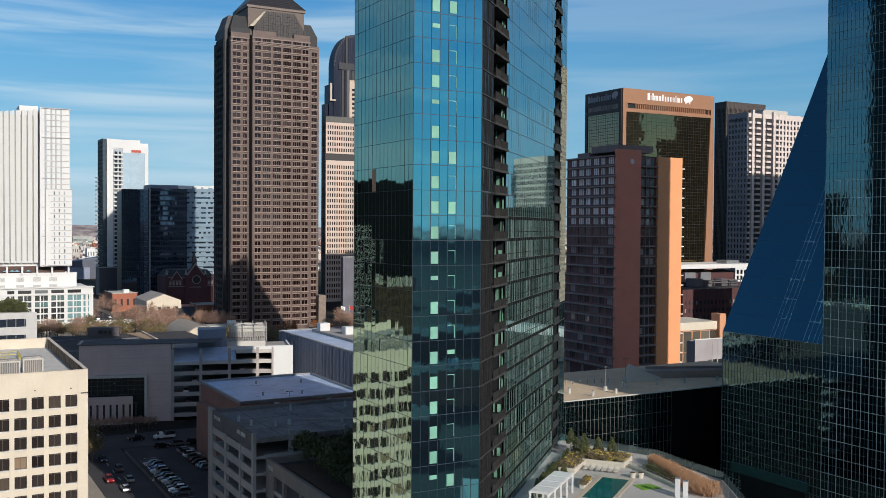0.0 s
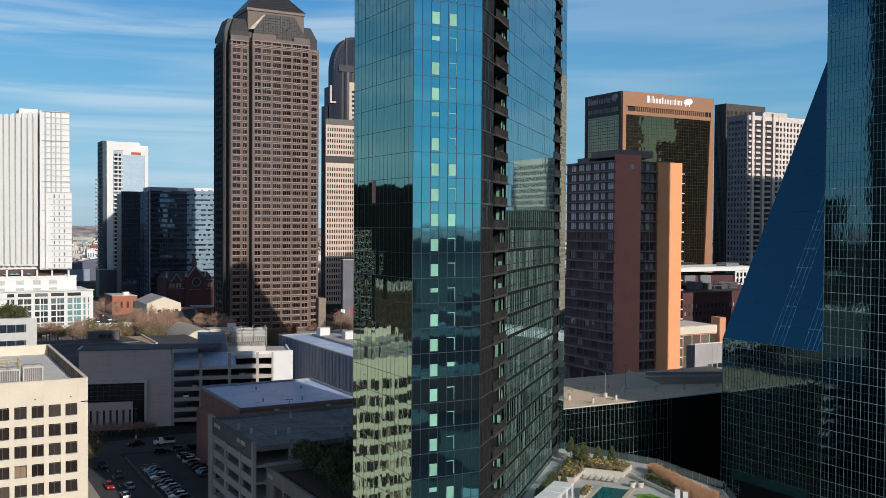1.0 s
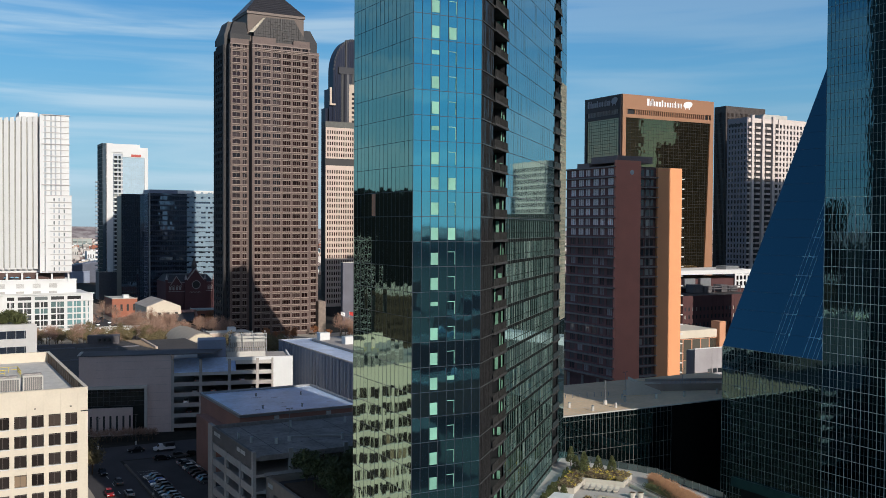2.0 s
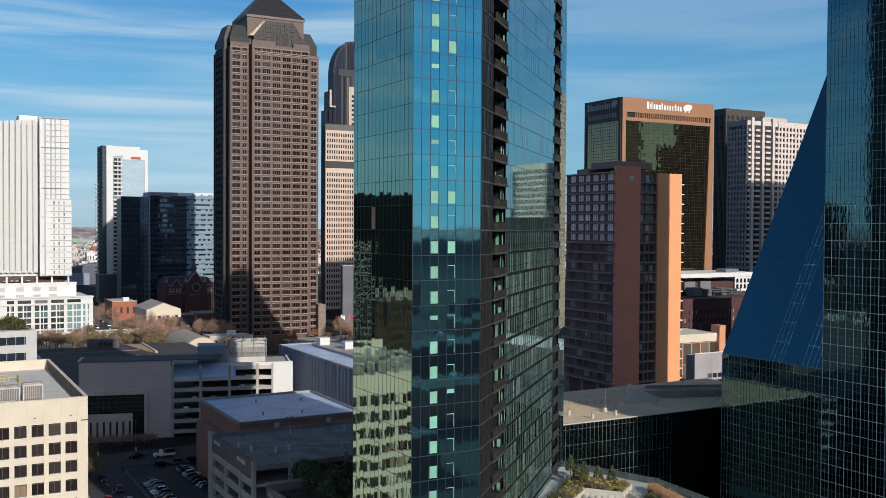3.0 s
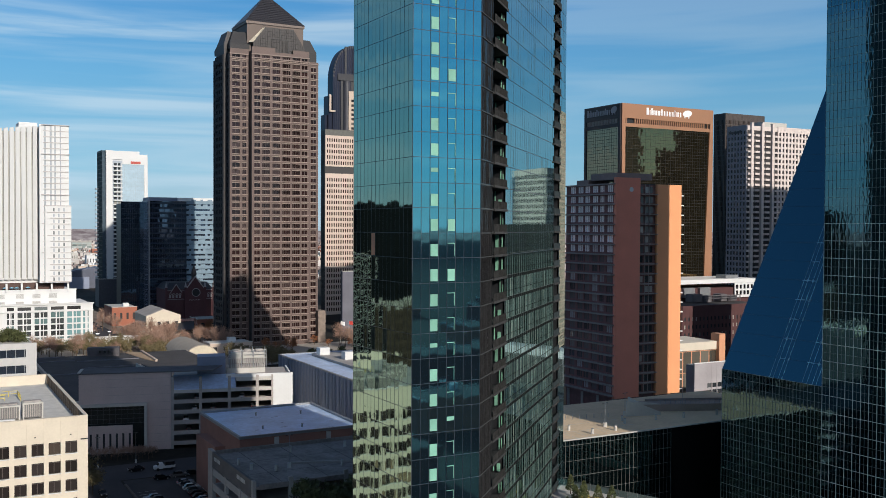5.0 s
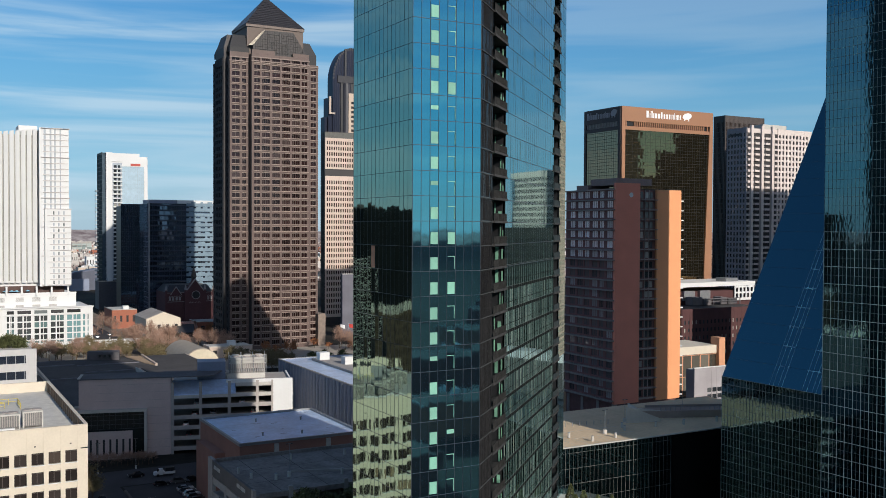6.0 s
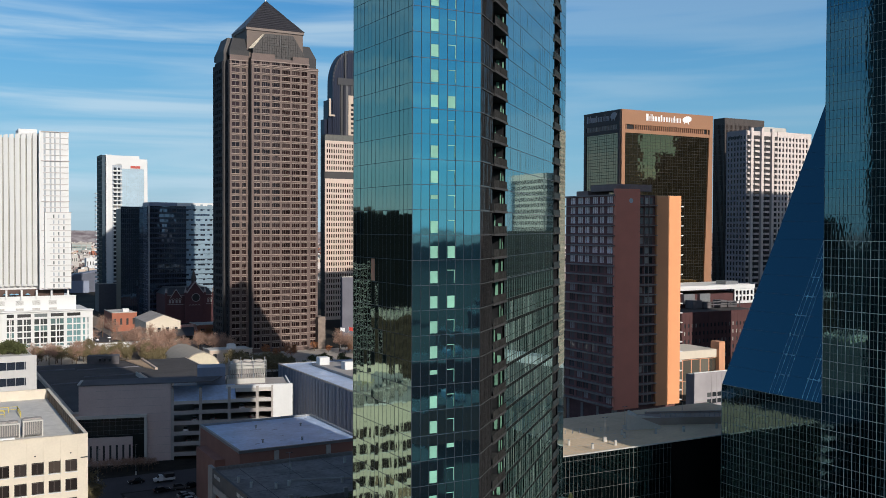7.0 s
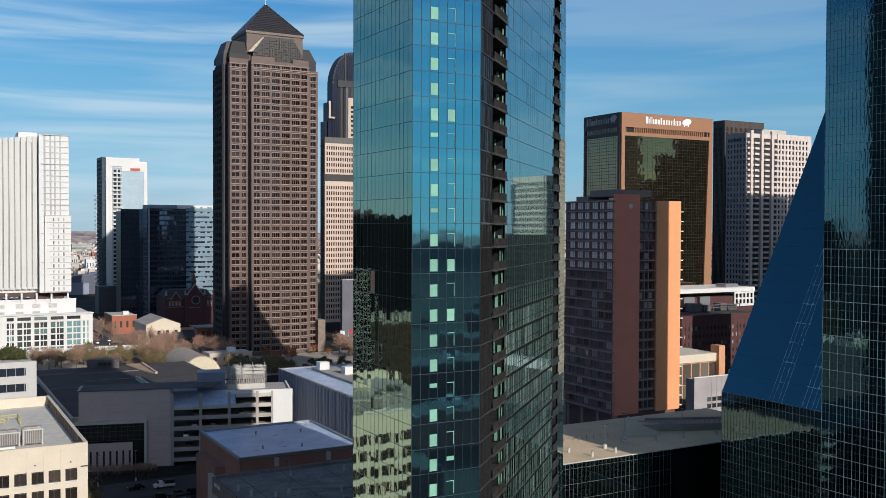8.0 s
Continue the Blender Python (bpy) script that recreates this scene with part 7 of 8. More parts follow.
def park(k, x, y, turn, first=set()):
    m = pose(x, y, .05, 0, 0, turn)
    if k in first:
        copy_thing(CARS[k], m)
    else:
        first.add(k)
        CARS[k].matrix_basis = m


crnd = random.Random(11)
for k in range(12):
    park((1, 3, 4, 0, 3, 2, 3, 1, 2, 2, 0, 3)[k], 54.4 + crnd.uniform(-.2, .2), 251.0 - 2.75 * k, 180 + crnd.uniform(-2, 2))
for k in range(8):
    park((1, 3, 0, 3, 2, 2, 1, 3)[k], 65.6 + crnd.uniform(-.2, .2), 262 - 3.1 * k, crnd.uniform(-2, 2))
for k, x, y, a in ((5, 41.7, 239.8, 270), (1, 43.6, 230.2, 90), (3, 45.6, 249.5, 90), (1, 46.0, 238.0, 90), (2, 43.8, 261, 270), (2, 56.5, 282.5, 180), (3, 66, 270.5, 0), (2, 70, 271, 0), (2, 61, 270, 0)):
    park(k, x, y, a)

for k, (x, y) in enumerate(((106, 650), (107, 672), (115, 660), (115.4, 690), (106.4, 705), (115, 720), (107, 745), (114.6, 770), (106, 790), (136, 690), (139, 700))):
    park((0, 1, 0, 3, 0, 2, 1, 0, 0, 0, 0)[k], x, y, 90)
for k, (s, lev) in enumerate(((2.5, 2), (5.2, 3), (3.4, 1), (11, 3), (14, 2), (20, 4), (23.5, 3), (6, 4), (12.5, 1))):
    q = mat_on(29.4 + s, -3.2)
    copy_thing(CARS[k % 4], pose(q[0], q[1], 1.82 + 3.28 * lev, 0, 0, 75))


def pickup():
    r = thing("utility_truck", (0, 0, 0), "white utility truck with a dark rear rack", "truck")
    part("cab", Mesh().loft([(.4, .95, .5), (2.9, .95, .5), (2.9, .95, 1.2), (1.9, .9, 1.35), (1.4, .8, 2.1), (.4, .8, 2.1)], [(.4, -.95, .5), (2.9, -.95, .5), (2.9, -.95, 1.2), (1.9, -.9, 1.35), (1.4, -.8, 2.1), (.4, -.8, 2.1)]), M_WHITE, r)
    part("windscreen", Mesh().hexa([(1.45, -.75, 1.4), (1.9, -.8, 1.38), (1.9, .8, 1.38), (1.45, .75, 1.4), (1.3, -.7, 2.0), (1.5, -.7, 2.0), (1.5, .7, 2.0), (1.3, .7, 2.0)]), M_CARGLASS, r)
    part("bed", Mesh().box(-3, -1, .6, .3, 1, 1.3), M_WHITE, r)
    part("rack", Mesh().box(-2.8, -.9, 1.3, -.2, .9, 2.3), M_BLACKMETAL, r)
    c = [(math.cos(2 * math.pi * k / 12), math.sin(2 * math.pi * k / 12)) for k in range(12)]
    for x in (-2, 1.9):
        for y in (-.85, .85):
            part("wheel", Mesh().loft([(x + .4 * p, y - .13, .4 + .4 * q) for p, q in c], [(x + .4 * p, y + .13, .4 + .4 * q) for p, q in c]), M_TYRE, r)
    r.matrix_basis = pose(64, 280.6, .03, 0, 0, 180)


pickup()


# ---- trees ----
def make_tree(name, label, height, spread, leaf, count, size, seed, twigs=False, cone=False, trunk=.3):
    rn = random.Random(seed)
    r = thing(name, (0, 0, 0), label, "tree", "trees of the streets and gardens")
    m = Mesh()
    base = height * (.22 if not twigs else .28)
    ring = [(math.cos(2 * math.pi * k / 7), math.sin(2 * math.pi * k / 7)) for k in range(7)]
    loops = [(-.3, .028), (base, .019), (height * .5, .012), (height * .78, .004)]
    m.v = [(height * w * a, height * w * b, z) for z, w in loops for a, b in ring]
    m.f = [(7 * q + k, 7 * q + (k + 1) % 7, 7 * q + 7 + (k + 1) % 7, 7 * q + 7 + k) for q in range(3) for k in range(7)] + [tuple(range(6, -1, -1)), tuple(range(21, 28))]
    part("trunk", m, M_BARK, r, "brown bark trunk")
    limbs = []
    for k in range(9):
        a = 2.4 * k + rn.uniform(-.4, .4)
        z0 = base + (height * .4) * k / 9
        L = spread * rn.uniform(.5, .85)
        x, y, z = math.cos(a) * L, math.sin(a) * L, z0 + L * rn.uniform(.5, 1.0)
        w = height * .008
        if k < 4 and not cone:
            part("limb", Mesh().hexa([(-w, -w, z0), (w, -w, z0), (w, w, z0), (-w, w, z0), (x - w * .4, y - w * .4, z), (x + w * .4, y - w * .4, z), (x + w * .4, y + w * .4, z), (x - w * .4, y + w * .4, z)]), M_BARK, r)
        limbs.append((x, y, min(z, height * .9)))
    c = Mesh()
    centres = limbs + [(rn.uniform(-.4, .4) * spread, rn.uniform(-.4, .4) * spread, height * rn.uniform(.5, .95)) for _ in range(8)]
    for k in range(count):
        if cone:
            z = base * .8 + (height - base * .8) * rn.random() ** 1.3
            rad = spread * (1 - (z - base * .8) / (height - base * .8)) ** .7 * rn.uniform(.5, 1.05) + .1
            a = rn.uniform(0, 6.28)
            p = Vector((math.cos(a) * rad, math.sin(a) * rad, z))
        else:
            q = rn.choice(centres)
            g = spread * .3
            p = Vector((q[0] + rn.gauss(0, g * .6), q[1] + rn.gauss(0, g * .6), max(base * .9, q[2] + rn.gauss(0, g * .5))))
        d = Vector((rn.gauss(0, 1), rn.gauss(0, 1), rn.gauss(0, 1))).normalized()
        if twigs:
            d = (Vector((p.x, p.y, spread * .8)).normalized() + d * .55).normalized()
        e = d.orthogonal().normalized()
        e.rotate(Matrix.Rotation(rn.uniform(0, 6.28), 3, d))
        s = size * rn.uniform(.6, 1.4)
        if twigs:
            w = .028 + .02 * rn.random()
            c.poly([tuple(p - e * w), tuple(p + e * w), tuple(p + d * s * 2.2 + e * w * .3), tuple(p + d * s * 2.2 - e * w * .3)])
        else:
            c.poly([tuple(p - e * s * .5), tuple(p + d * s * .6), tuple(p + e * s * .5), tuple(p - d * s * .5)])
    part("crown", c, leaf, r)
    return r


def grove(protos, spots, lo=.8, hi=1.2, seed=1):
    rn = random.Random(seed)
    used = set()
    for x, y, z in spots:
        k = rn.randrange(len(protos))
        s = rn.uniform(lo, hi)
        m = pose(x, y, z, 0, 0, rn.uniform(0, 360)) @ Matrix.Diagonal((s, s, s * rn.uniform(.9, 1.1), 1))
        if k in used:
            t = copy_thing(protos[k], m)
        else:
            used.add(k)
            protos[k].matrix_basis = m


def scatter(n, x0, y0, x1, y1, seed, gap=2.0, slant=0.0, z=0.0):
    rn = random.Random(seed)
    out = []
    for _ in range(n * 30):
        p = (rn.uniform(x0, x1), rn.uniform(y0, y1))
        p = (p[0], p[1] + slant * (p[0] - x0))
        if all((p[0] - q[0]) ** 2 + (p[1] - q[1]) ** 2 > gap * gap for q in out):
            out.append((*p, z))
        if len(out) == n:
            break
    return out


EVER = [make_tree("evergreen_tree", "small dark green broadleaf tree", 6.5, 2.8, M_LEAF, 1300, .42, k) for k in (1, 2)]
OLIVE = [make_tree("live_oak", "olive-brown live oak in winter leaf", 8.0, 3.6, M_OLIVE, 1300, .36, k) for k in (3, 4, 5)]
BARE = [make_tree("bare_tree", "bare pinkish-brown winter tree", 10.5, 4.2, M_BROWN, 950, .75, k, twigs=True) for k in (6, 7)]
RUST = [make_tree("rust_tree", "rust-coloured autumn street tree with thin leaves", 7.5, 3.4, M_RUST, 1200, .34, k) for k in (8, 9)]
grove(OLIVE, scatter(30, 56, 548, 118, 578, 2, 4.0, -.32) + scatter(12, 112, 500, 122, 545, 5, 4) + scatter(22, 143, 440, 172, 500, 6, 3.6) + [(42.0, 266, 0), (41.5, 262.5, 0), (40, 268.5, 0)], seed=3)
grove(EVER, scatter(14, 58, 574, 126, 584, 7, 4.5, -.3) + [(24.5, 315, 33.6), (27, 314, 33.4), (29.3, 313.8, 33.2), (25.8, 317, 34), (28.0, 316, 33.8), (22.4, 316, 33.6), (26, 315.5, 34.4)] + scatter(12, 160, 462, 212, 500, 41, 5) + scatter(34, 61, 134, 85, 163, 9, 3.1, z=19.0), lo=.75, hi=1.15, seed=4)
grove(BARE, scatter(12, 56, 545, 118, 572, 31, 4.5, -.32) + scatter(40, 112, 535, 160, 620, 8, 4.0) + scatter(13, 222, 485, 248, 538, 12, 4) + scatter(8, 98, 585, 126, 690, 17, 6), lo=.65, hi=1.1, seed=5)
YOUNG = [make_tree("bare_tree", "small bare brown winter tree before the museum", 5.6, 2.4, M_BROWN, 420, .5, 16, twigs=True)]
grove(YOUNG, [(47.0 + 1.45 * k, 301.6 - .36 * k - (k % 2) * 1.6, 0) for k in range(13)], lo=.75, hi=1.1, seed=15)
grove(RUST, scatter(8, 160, 600, 182, 640, 13, 5) + scatter(8, 172, 505, 232, 540, 14, 6) + [(228, 520, 0), (233, 510, 0)], lo=.7, hi=1.1, seed=6)


# ---- pool terrace at the foot of the glass tower ----
DZ = 21.5
TE, TN = (0.792, 0.610), (0.610, -0.792)


def tp(a, b):
    return (C2[0] + TE[0] * a + TN[0] * b, C2[1] + TE[1] * a + TN[1] * b)


def tbox(mesh, a0, b0, z0, a1, b1, z1):
    """A box on the terrace, whose sides run along the folded flank."""
    return mesh.prism([tp(a0, b1), tp(a1, b1), tp(a1, b0), tp(a0, b0)], z0, z1)


M_TILE = surface("terrace_paving", (0.46, 0.43, 0.40), .85, vary=.12, scale=.3, fine=3)
M_PLANTER = surface("planter_stone", (0.55, 0.50, 0.42), .85, vary=.1, scale=.5, fine=4)
lone("terrace", Mesh().prism([tp(-6, 30), tp(30, 30), tp(44, 25), tp(55, 12.4), tp(64, -9.6), tp(46, -6), tp(0, -1)], 0, DZ),
     M_TILE, "paved roof terrace over the tower podium", "terrace", kind="structure")


def swimming_pool():
    r = thing("swimming_pool", (*tp(31, 9), DZ), "rectangular swimming pool with teal water", "pool")
    rim = Mesh()
    tbox(rim, 24, 6.2, DZ, 38.3, 6.9, DZ + .12), tbox(rim, 37.6, 6.9, DZ, 38.3, 11.3, DZ + .12), tbox(rim, 24, 11.3, DZ, 38.3, 12.0, DZ + .12), tbox(rim, 24, 6.9, DZ, 24.6, 11.3, DZ + .12)
    part("coping", rim, surface("pool_coping", (0.5, 0.42, 0.32), .8, vary=.1), r, "tan stone coping")
    m, n, l, b = material("pool_water")
    b.inputs["Base Color"].default_value = (0.01, 0.13, 0.12, 1)
    b.inputs["Roughness"].default_value = .04
    no = n.new("ShaderNodeTexNoise")
    no.inputs["Scale"].default_value = 2.0
    bp = n.new("ShaderNodeBump")
    bp.inputs["Strength"].default_value = .1
    l.new(no.outputs["Fac"], bp.inputs["Height"])
    l.new(bp.outputs[0], b.inputs["Normal"])
    part("water", tbox(Mesh(), 24.6, 6.9, DZ, 37.6, 11.3, DZ + .05), m, r, "still teal water")


swimming_pool()


def pergola():
    r = thing("pergola", (*tp(21, 3.5), DZ), "white pergola with a slatted fabric roof", "pergola")
    for a in (14.5, 17.6, 20.7, 23.8, 26.9):
        for b in (2.2, 4.9):
            part("post", tbox(Mesh(), a - .12, b - .12, DZ, a + .12, b + .12, DZ + 2.8), M_WHITE, r)
        part("beam", tbox(Mesh(), a - .1, 2.0, DZ + 2.8, a + .1, 5.1, DZ + 3.0), M_WHITE, r)
    for b in (2.2, 4.9):
        part("rail", tbox(Mesh(), 14.2, b - .1, DZ + 2.62, 27.2, b + .1, DZ + 2.8), M_WHITE, r)
    for a in (14.6, 17.7, 20.8, 23.9):
        part("canopy", tbox(Mesh(), a, 2.1, DZ + 3.0, a + 2.9, 5.0, DZ + 3.06), M_WHITE, r, "white fabric canopy")


pergola()


def planter(a0, b0, a1, b1, h=.9):
    r = thing("planter", (*tp((a0 + a1) / 2, (b0 + b1) / 2), DZ), "pale stone planter with shrubs and yellow flowers", "planter", "planters of the terrace")
    w = Mesh()
    tbox(w, a0, b0, DZ, a1, b0 + .3, DZ + h), tbox(w, a0, b1 - .3, DZ, a1, b1, DZ + h), tbox(w, a0, b0 + .3, DZ, a0 + .3, b1 - .3, DZ + h), tbox(w, a1 - .3, b0 + .3, DZ, a1, b1 - .3, DZ + h)
    part("kerb", w, M_PLANTER, r)
    part("soil", tbox(Mesh(), a0 + .3, b0 + .3, DZ, a1 - .3, b1 - .3, DZ + h - .15), M_BARK, r)
    rn = random.Random(int(a0 * 7 + b0 * 3 + 50))
    for mat, share, nm in ((M_YELLOW, 4, "flowers"), (M_OLIVE, 14, "foliage"), (M_BARK, 12, "dry_foliage")):
        f = Mesh()
        for _ in range(int(share * (a1 - a0) * (b1 - b0) * .12) + 3):
            ca, cb = rn.uniform(a0 + .6, a1 - .6), rn.uniform(b0 + .5, b1 - .5)
            for _ in range(28):
                x, y = tp(ca + rn.gauss(0, .28), cb + rn.gauss(0, .28))
                z = DZ + h + abs(rn.gauss(.12, .22))
                q = .16
                f.poly([(x - q, y + rn.uniform(-q, q), z), (x, y - q, z + rn.uniform(-q, q)), (x + q, y + rn.uniform(-q, q), z), (x, y + q, z + rn.uniform(0, q))])
        part(nm, f, mat, r, kind="stuff")


M_YELLOW = surface("yellow_flower", (0.48, 0.37, 0.06), .8, vary=.3)
planter(37.5, -1.2, 44.6, 2.2)
planter(44.8, -1.5, 51.0, 8.8)
planter(29.5, 5.9 - .6, 34.2, 6.6 - .6, .6)
TERR = [make_tree("young_conifer", "young dark green conifer in a planter", 4.4, 1.25, M_LEAF, 900, .26, 21, cone=True), make_tree("young_conifer", "young dark green conifer in a planter", 4.0, 1.1, M_LEAF, 800, .26, 22, cone=True)]
grove(TERR[:1], [(*tp(a, b), DZ + .5) for a, b in ((50.4, .4), (48.8, -.6), (50.6, 2.9), (50.4, 5.4), (47.0, 1.2), (54.6, -3.2))], lo=.78, hi=1.0, seed=8)
grove(TERR[1:], [(*tp(a, b), DZ) for a, b in [(11 + 2.1 * k, .9 + (k % 2) * .4) for k in range(14)] + [(27 + 1.25 * k, -.75 - .06 * (1.25 * k) + (k % 3) * .3) for k in range(17)]], lo=.5, hi=.8, seed=9)


def lounger(a, b):
    r = thing("sun_lounger", (*tp(a, b), DZ), "beige sun lounger with a raised back by the pool", "lounger", "loungers by the pool")
    part("seat", tbox(Mesh(), a - .9, b - .33, DZ + .3, a + .5, b + .33, DZ + .42), M_PLANTER, r)
    p0, p1, p2, p3 = tp(a + .5, b - .33), tp(a + .5, b + .33), tp(a + 1.1, b + .33), tp(a + 1.1, b - .33)
    part("backrest", Mesh().hexa([(*p0, DZ + .32), (*p1, DZ + .32), (*p2, DZ + .75), (*p3, DZ + .75), (*p0, DZ + .42), (*p1, DZ + .42), (*p2, DZ + .86), (*p3, DZ + .86)]), M_PLANTER, r)
    for da in (-.8, .4):
        for db in (-.28, .28):
            part("leg", tbox(Mesh(), a + da - .04, b + db - .04, DZ, a + da + .04, b + db + .04, DZ + .3), M_STEEL, r)


for k in range(6):
    lounger(41.4, 3.2 + 1.02 * k)
lone("lawn", Mesh().prism([tp(32.6, 14.5), tp(35.1, 17.0), tp(36.7, 14.7), tp(34.9, 12.4)], DZ, DZ + .05), surface("turf", (0.17, 0.33, 0.05), .9, vary=.3, scale=2, fine=20), "bright green strip of turf on the terrace", "lawn", kind="structure")
for a, b in ((39.4, 11.4), (39.9, 12.6)):
    r = thing("tub_planter", (*tp(a, b), DZ), "pale round stone tub planter", "planter", "tubs by the pool")
    x, y = tp(a, b)
    part("tub", Mesh().tube(x, y, DZ, DZ + .85, .42, .55, 14), M_PLANTER, r)
    part("soil", Mesh().tube(x, y, DZ + .8, DZ + .88, .48, .48, 12), M_BARK, r)


def glass_fence(pts):
    r = thing("glass_balustrade", (*tp(50, 12), DZ), "clear glass balustrade with steel posts along the terrace", "balustrade")
    for p, q in zip(pts, pts[1:]):
        L = math.hypot(q[0] - p[0], q[1] - p[1])
        d = ((q[0] - p[0]) / L, (q[1] - p[1]) / L)
        n = max(1, int(L / 1.8))
        for k in range(n):
            part("panel", Mesh().slab(p, d, L * k / n + .08, L * (k + 1) / n - .08, DZ + .1, DZ + 1.3, -.02, .02), G_PANEL, r)
            part("post", Mesh().slab(p, d, L * k / n - .03, L * k / n + .03, DZ, DZ + 1.35, -.03, .03), M_STEEL, r)


G_PANEL = coated("balustrade_glass", (0.3, 0.4, 0.4), (0.06, 0.07, 0.07), share=.5, island=False)
def path_wall():
    """Pale low wall with a rail that runs slantwise between the pool and the grasses."""
    r = thing("path_wall", (*tp(41, 14), DZ), "pale low concrete wall with a steel rail beside the grasses", "wall")
    p, q = tp(46.2, 9.3), tp(35.8, 19.2)
    L = math.hypot(q[0] - p[0], q[1] - p[1])
    d = ((q[0] - p[0]) / L, (q[1] - p[1]) / L)
    part("wall", Mesh().slab(p, d, 0, L, DZ, DZ + .55, -.12, .12), M_PLANTER, r)
    part("rail", Mesh().slab(p, d, 0, L, DZ + 1.0, DZ + 1.05, -.03, .03), M_STEEL, r)
    for k in range(12):
        part("post", Mesh().slab(p, d, L * k / 11 - .03, L * k / 11 + .03, DZ + .55, DZ + 1.0, -.03, .03), M_STEEL, r)
    rn = random.Random(77)
    f = Mesh()
    for _ in range(2600):
        k = rn.random()
        x, y = tp(45.2 - 7.5 * k + rn.gauss(0, .35) + .9, 11.6 + 7.2 * k + rn.gauss(0, .35) + .8)
        z, w = DZ + abs(rn.gauss(.2, .35)), .13
        f.poly([(x - w, y + rn.uniform(-w, w), z), (x, y - w, z + rn.uniform(-w, w)), (x + w, y, z + rn.uniform(-w, w)), (x, y + w, z + rn.uniform(0, w))])
    part("shrubbery", f, M_LEAF, r, "dark green low shrubs", kind="stuff")


path_wall()
glass_fence([tp(61, -8), tp(55, 12.4), tp(44, 25), tp(30, 30)])


def reeds():
    rn = random.Random(31)
    m = Mesh()
    for _ in range(9000):
        k = rn.random()
        wide = .5 + 1.5 * k
        a = 51.0 - 14.0 * k - rn.random() * wide * 2.4
        b = 12.4 + 11.6 * k + rn.gauss(0, .5) * wide
        x, y = tp(a, b)
        h = rn.uniform(.7, 1.6)
        dx, dy, w = rn.gauss(0, .4), rn.gauss(0, .4), .035
        t = rn.uniform(0, 6.28)
        m.poly([(x - w * math.cos(t), y - w * math.sin(t), DZ), (x + w * math.cos(t), y + w * math.sin(t), DZ), (x + dx + w, y + dy, DZ + h), (x + dx - w, y + dy, DZ + h)])
    lone("tall_grass", m, surface("dry_grass", (0.33, 0.19, 0.11), .9, vary=.35, scale=1.5, fine=8, bump=0), "dry russet ornamental grass bed", "grass", kind="stuff")


reeds()
for a, b, h in ((31.1, 20.0, 2.8), (31.6, 21.1, 2.4)):
    r = thing("shower_post", (*tp(a, b), DZ), "tall white shower panel on the terrace", "post", "shower panels")
    part("panel", tbox(Mesh(), a - .25, b - .35, DZ, a + .25, b + .35, DZ + h), M_WHITE, r)
    part("cap", tbox(Mesh(), a - .3, b - .4, DZ + h, a + .3, b + .4, DZ + h + .12), M_STEEL, r)


def pole_lamp(x, y, z, h, base=.5, white=False):
    r = thing("pole_lamp", (x, y, z), "thin grey pole lamp on a concrete base", "lamp", "pole lamps")
    part("footing", Mesh().tube(x, y, z - .1, z + 1.0, base, base * .95, 10), M_PALECON, r)
    part("pole", Mesh().tube(x, y, z + 1.0, z + h, .065, .045, 8), M_STEEL, r)
    part("arm", Mesh().box(x - .45, y - .03, z + h - .08, x + .45, y + .03, z + h), M_STEEL, r)
    for s in (-1, 1):
        part("lamp_head", Mesh().box(x + s * .5 - .2, y - .12, z + h - .1, x + s * .5 + .2, y + .12, z + h + .02), M_BLACKMETAL, r)


for x, y in ((142, 177.5), (155, 186), (172, 184)):
    pole_lamp(x, y, 23.9, 5.6)
for x, y in ((65.1, 179.1),):
    pole_lamp(x, y, 22.9, 6.5, .4)
for x, y in ((112, 600), (118, 590), (124, 582), (130, 574), (136, 566), (120, 610), (128, 602), (136, 594), (144, 586), (112, 640), (119, 655)):
    pole_lamp(x, y, 0, 8, .35)
pole_lamp(47.5, 291, 0, 9, .3), pole_lamp(58.5, 292.5, 0, 9, .3), pole_lamp(50.8, 234, 0, 5, .3)


def deck_post(x, y, z):
    r = thing("bollard", (x, y, z), "short pale concrete bollard on a parking deck", "bollard", "bollards of the decks")
    part("shaft", Mesh().tube(x, y, z, z + 1.2, .32, .3, 8), M_PALECON, r)
    part("cap", Mesh().tube(x, y, z + 1.2, z + 1.3, .34, .2, 8), M_STEEL, r)


for x, y in ((138, 190), (132, 178), (150, 181), (126, 174), (129, 188), (158, 178), (134.5, 172.5), (141.5, 173), (122, 180), (148.5, 178.2), (166, 177), (176, 176)):
    deck_post(x, y, 23.9)
for x, y in ((57, 186), (62, 178), (58, 181), (70, 192), (82, 191), (75, 176), (88, 182)):
    deck_post(x, y, 22.9)


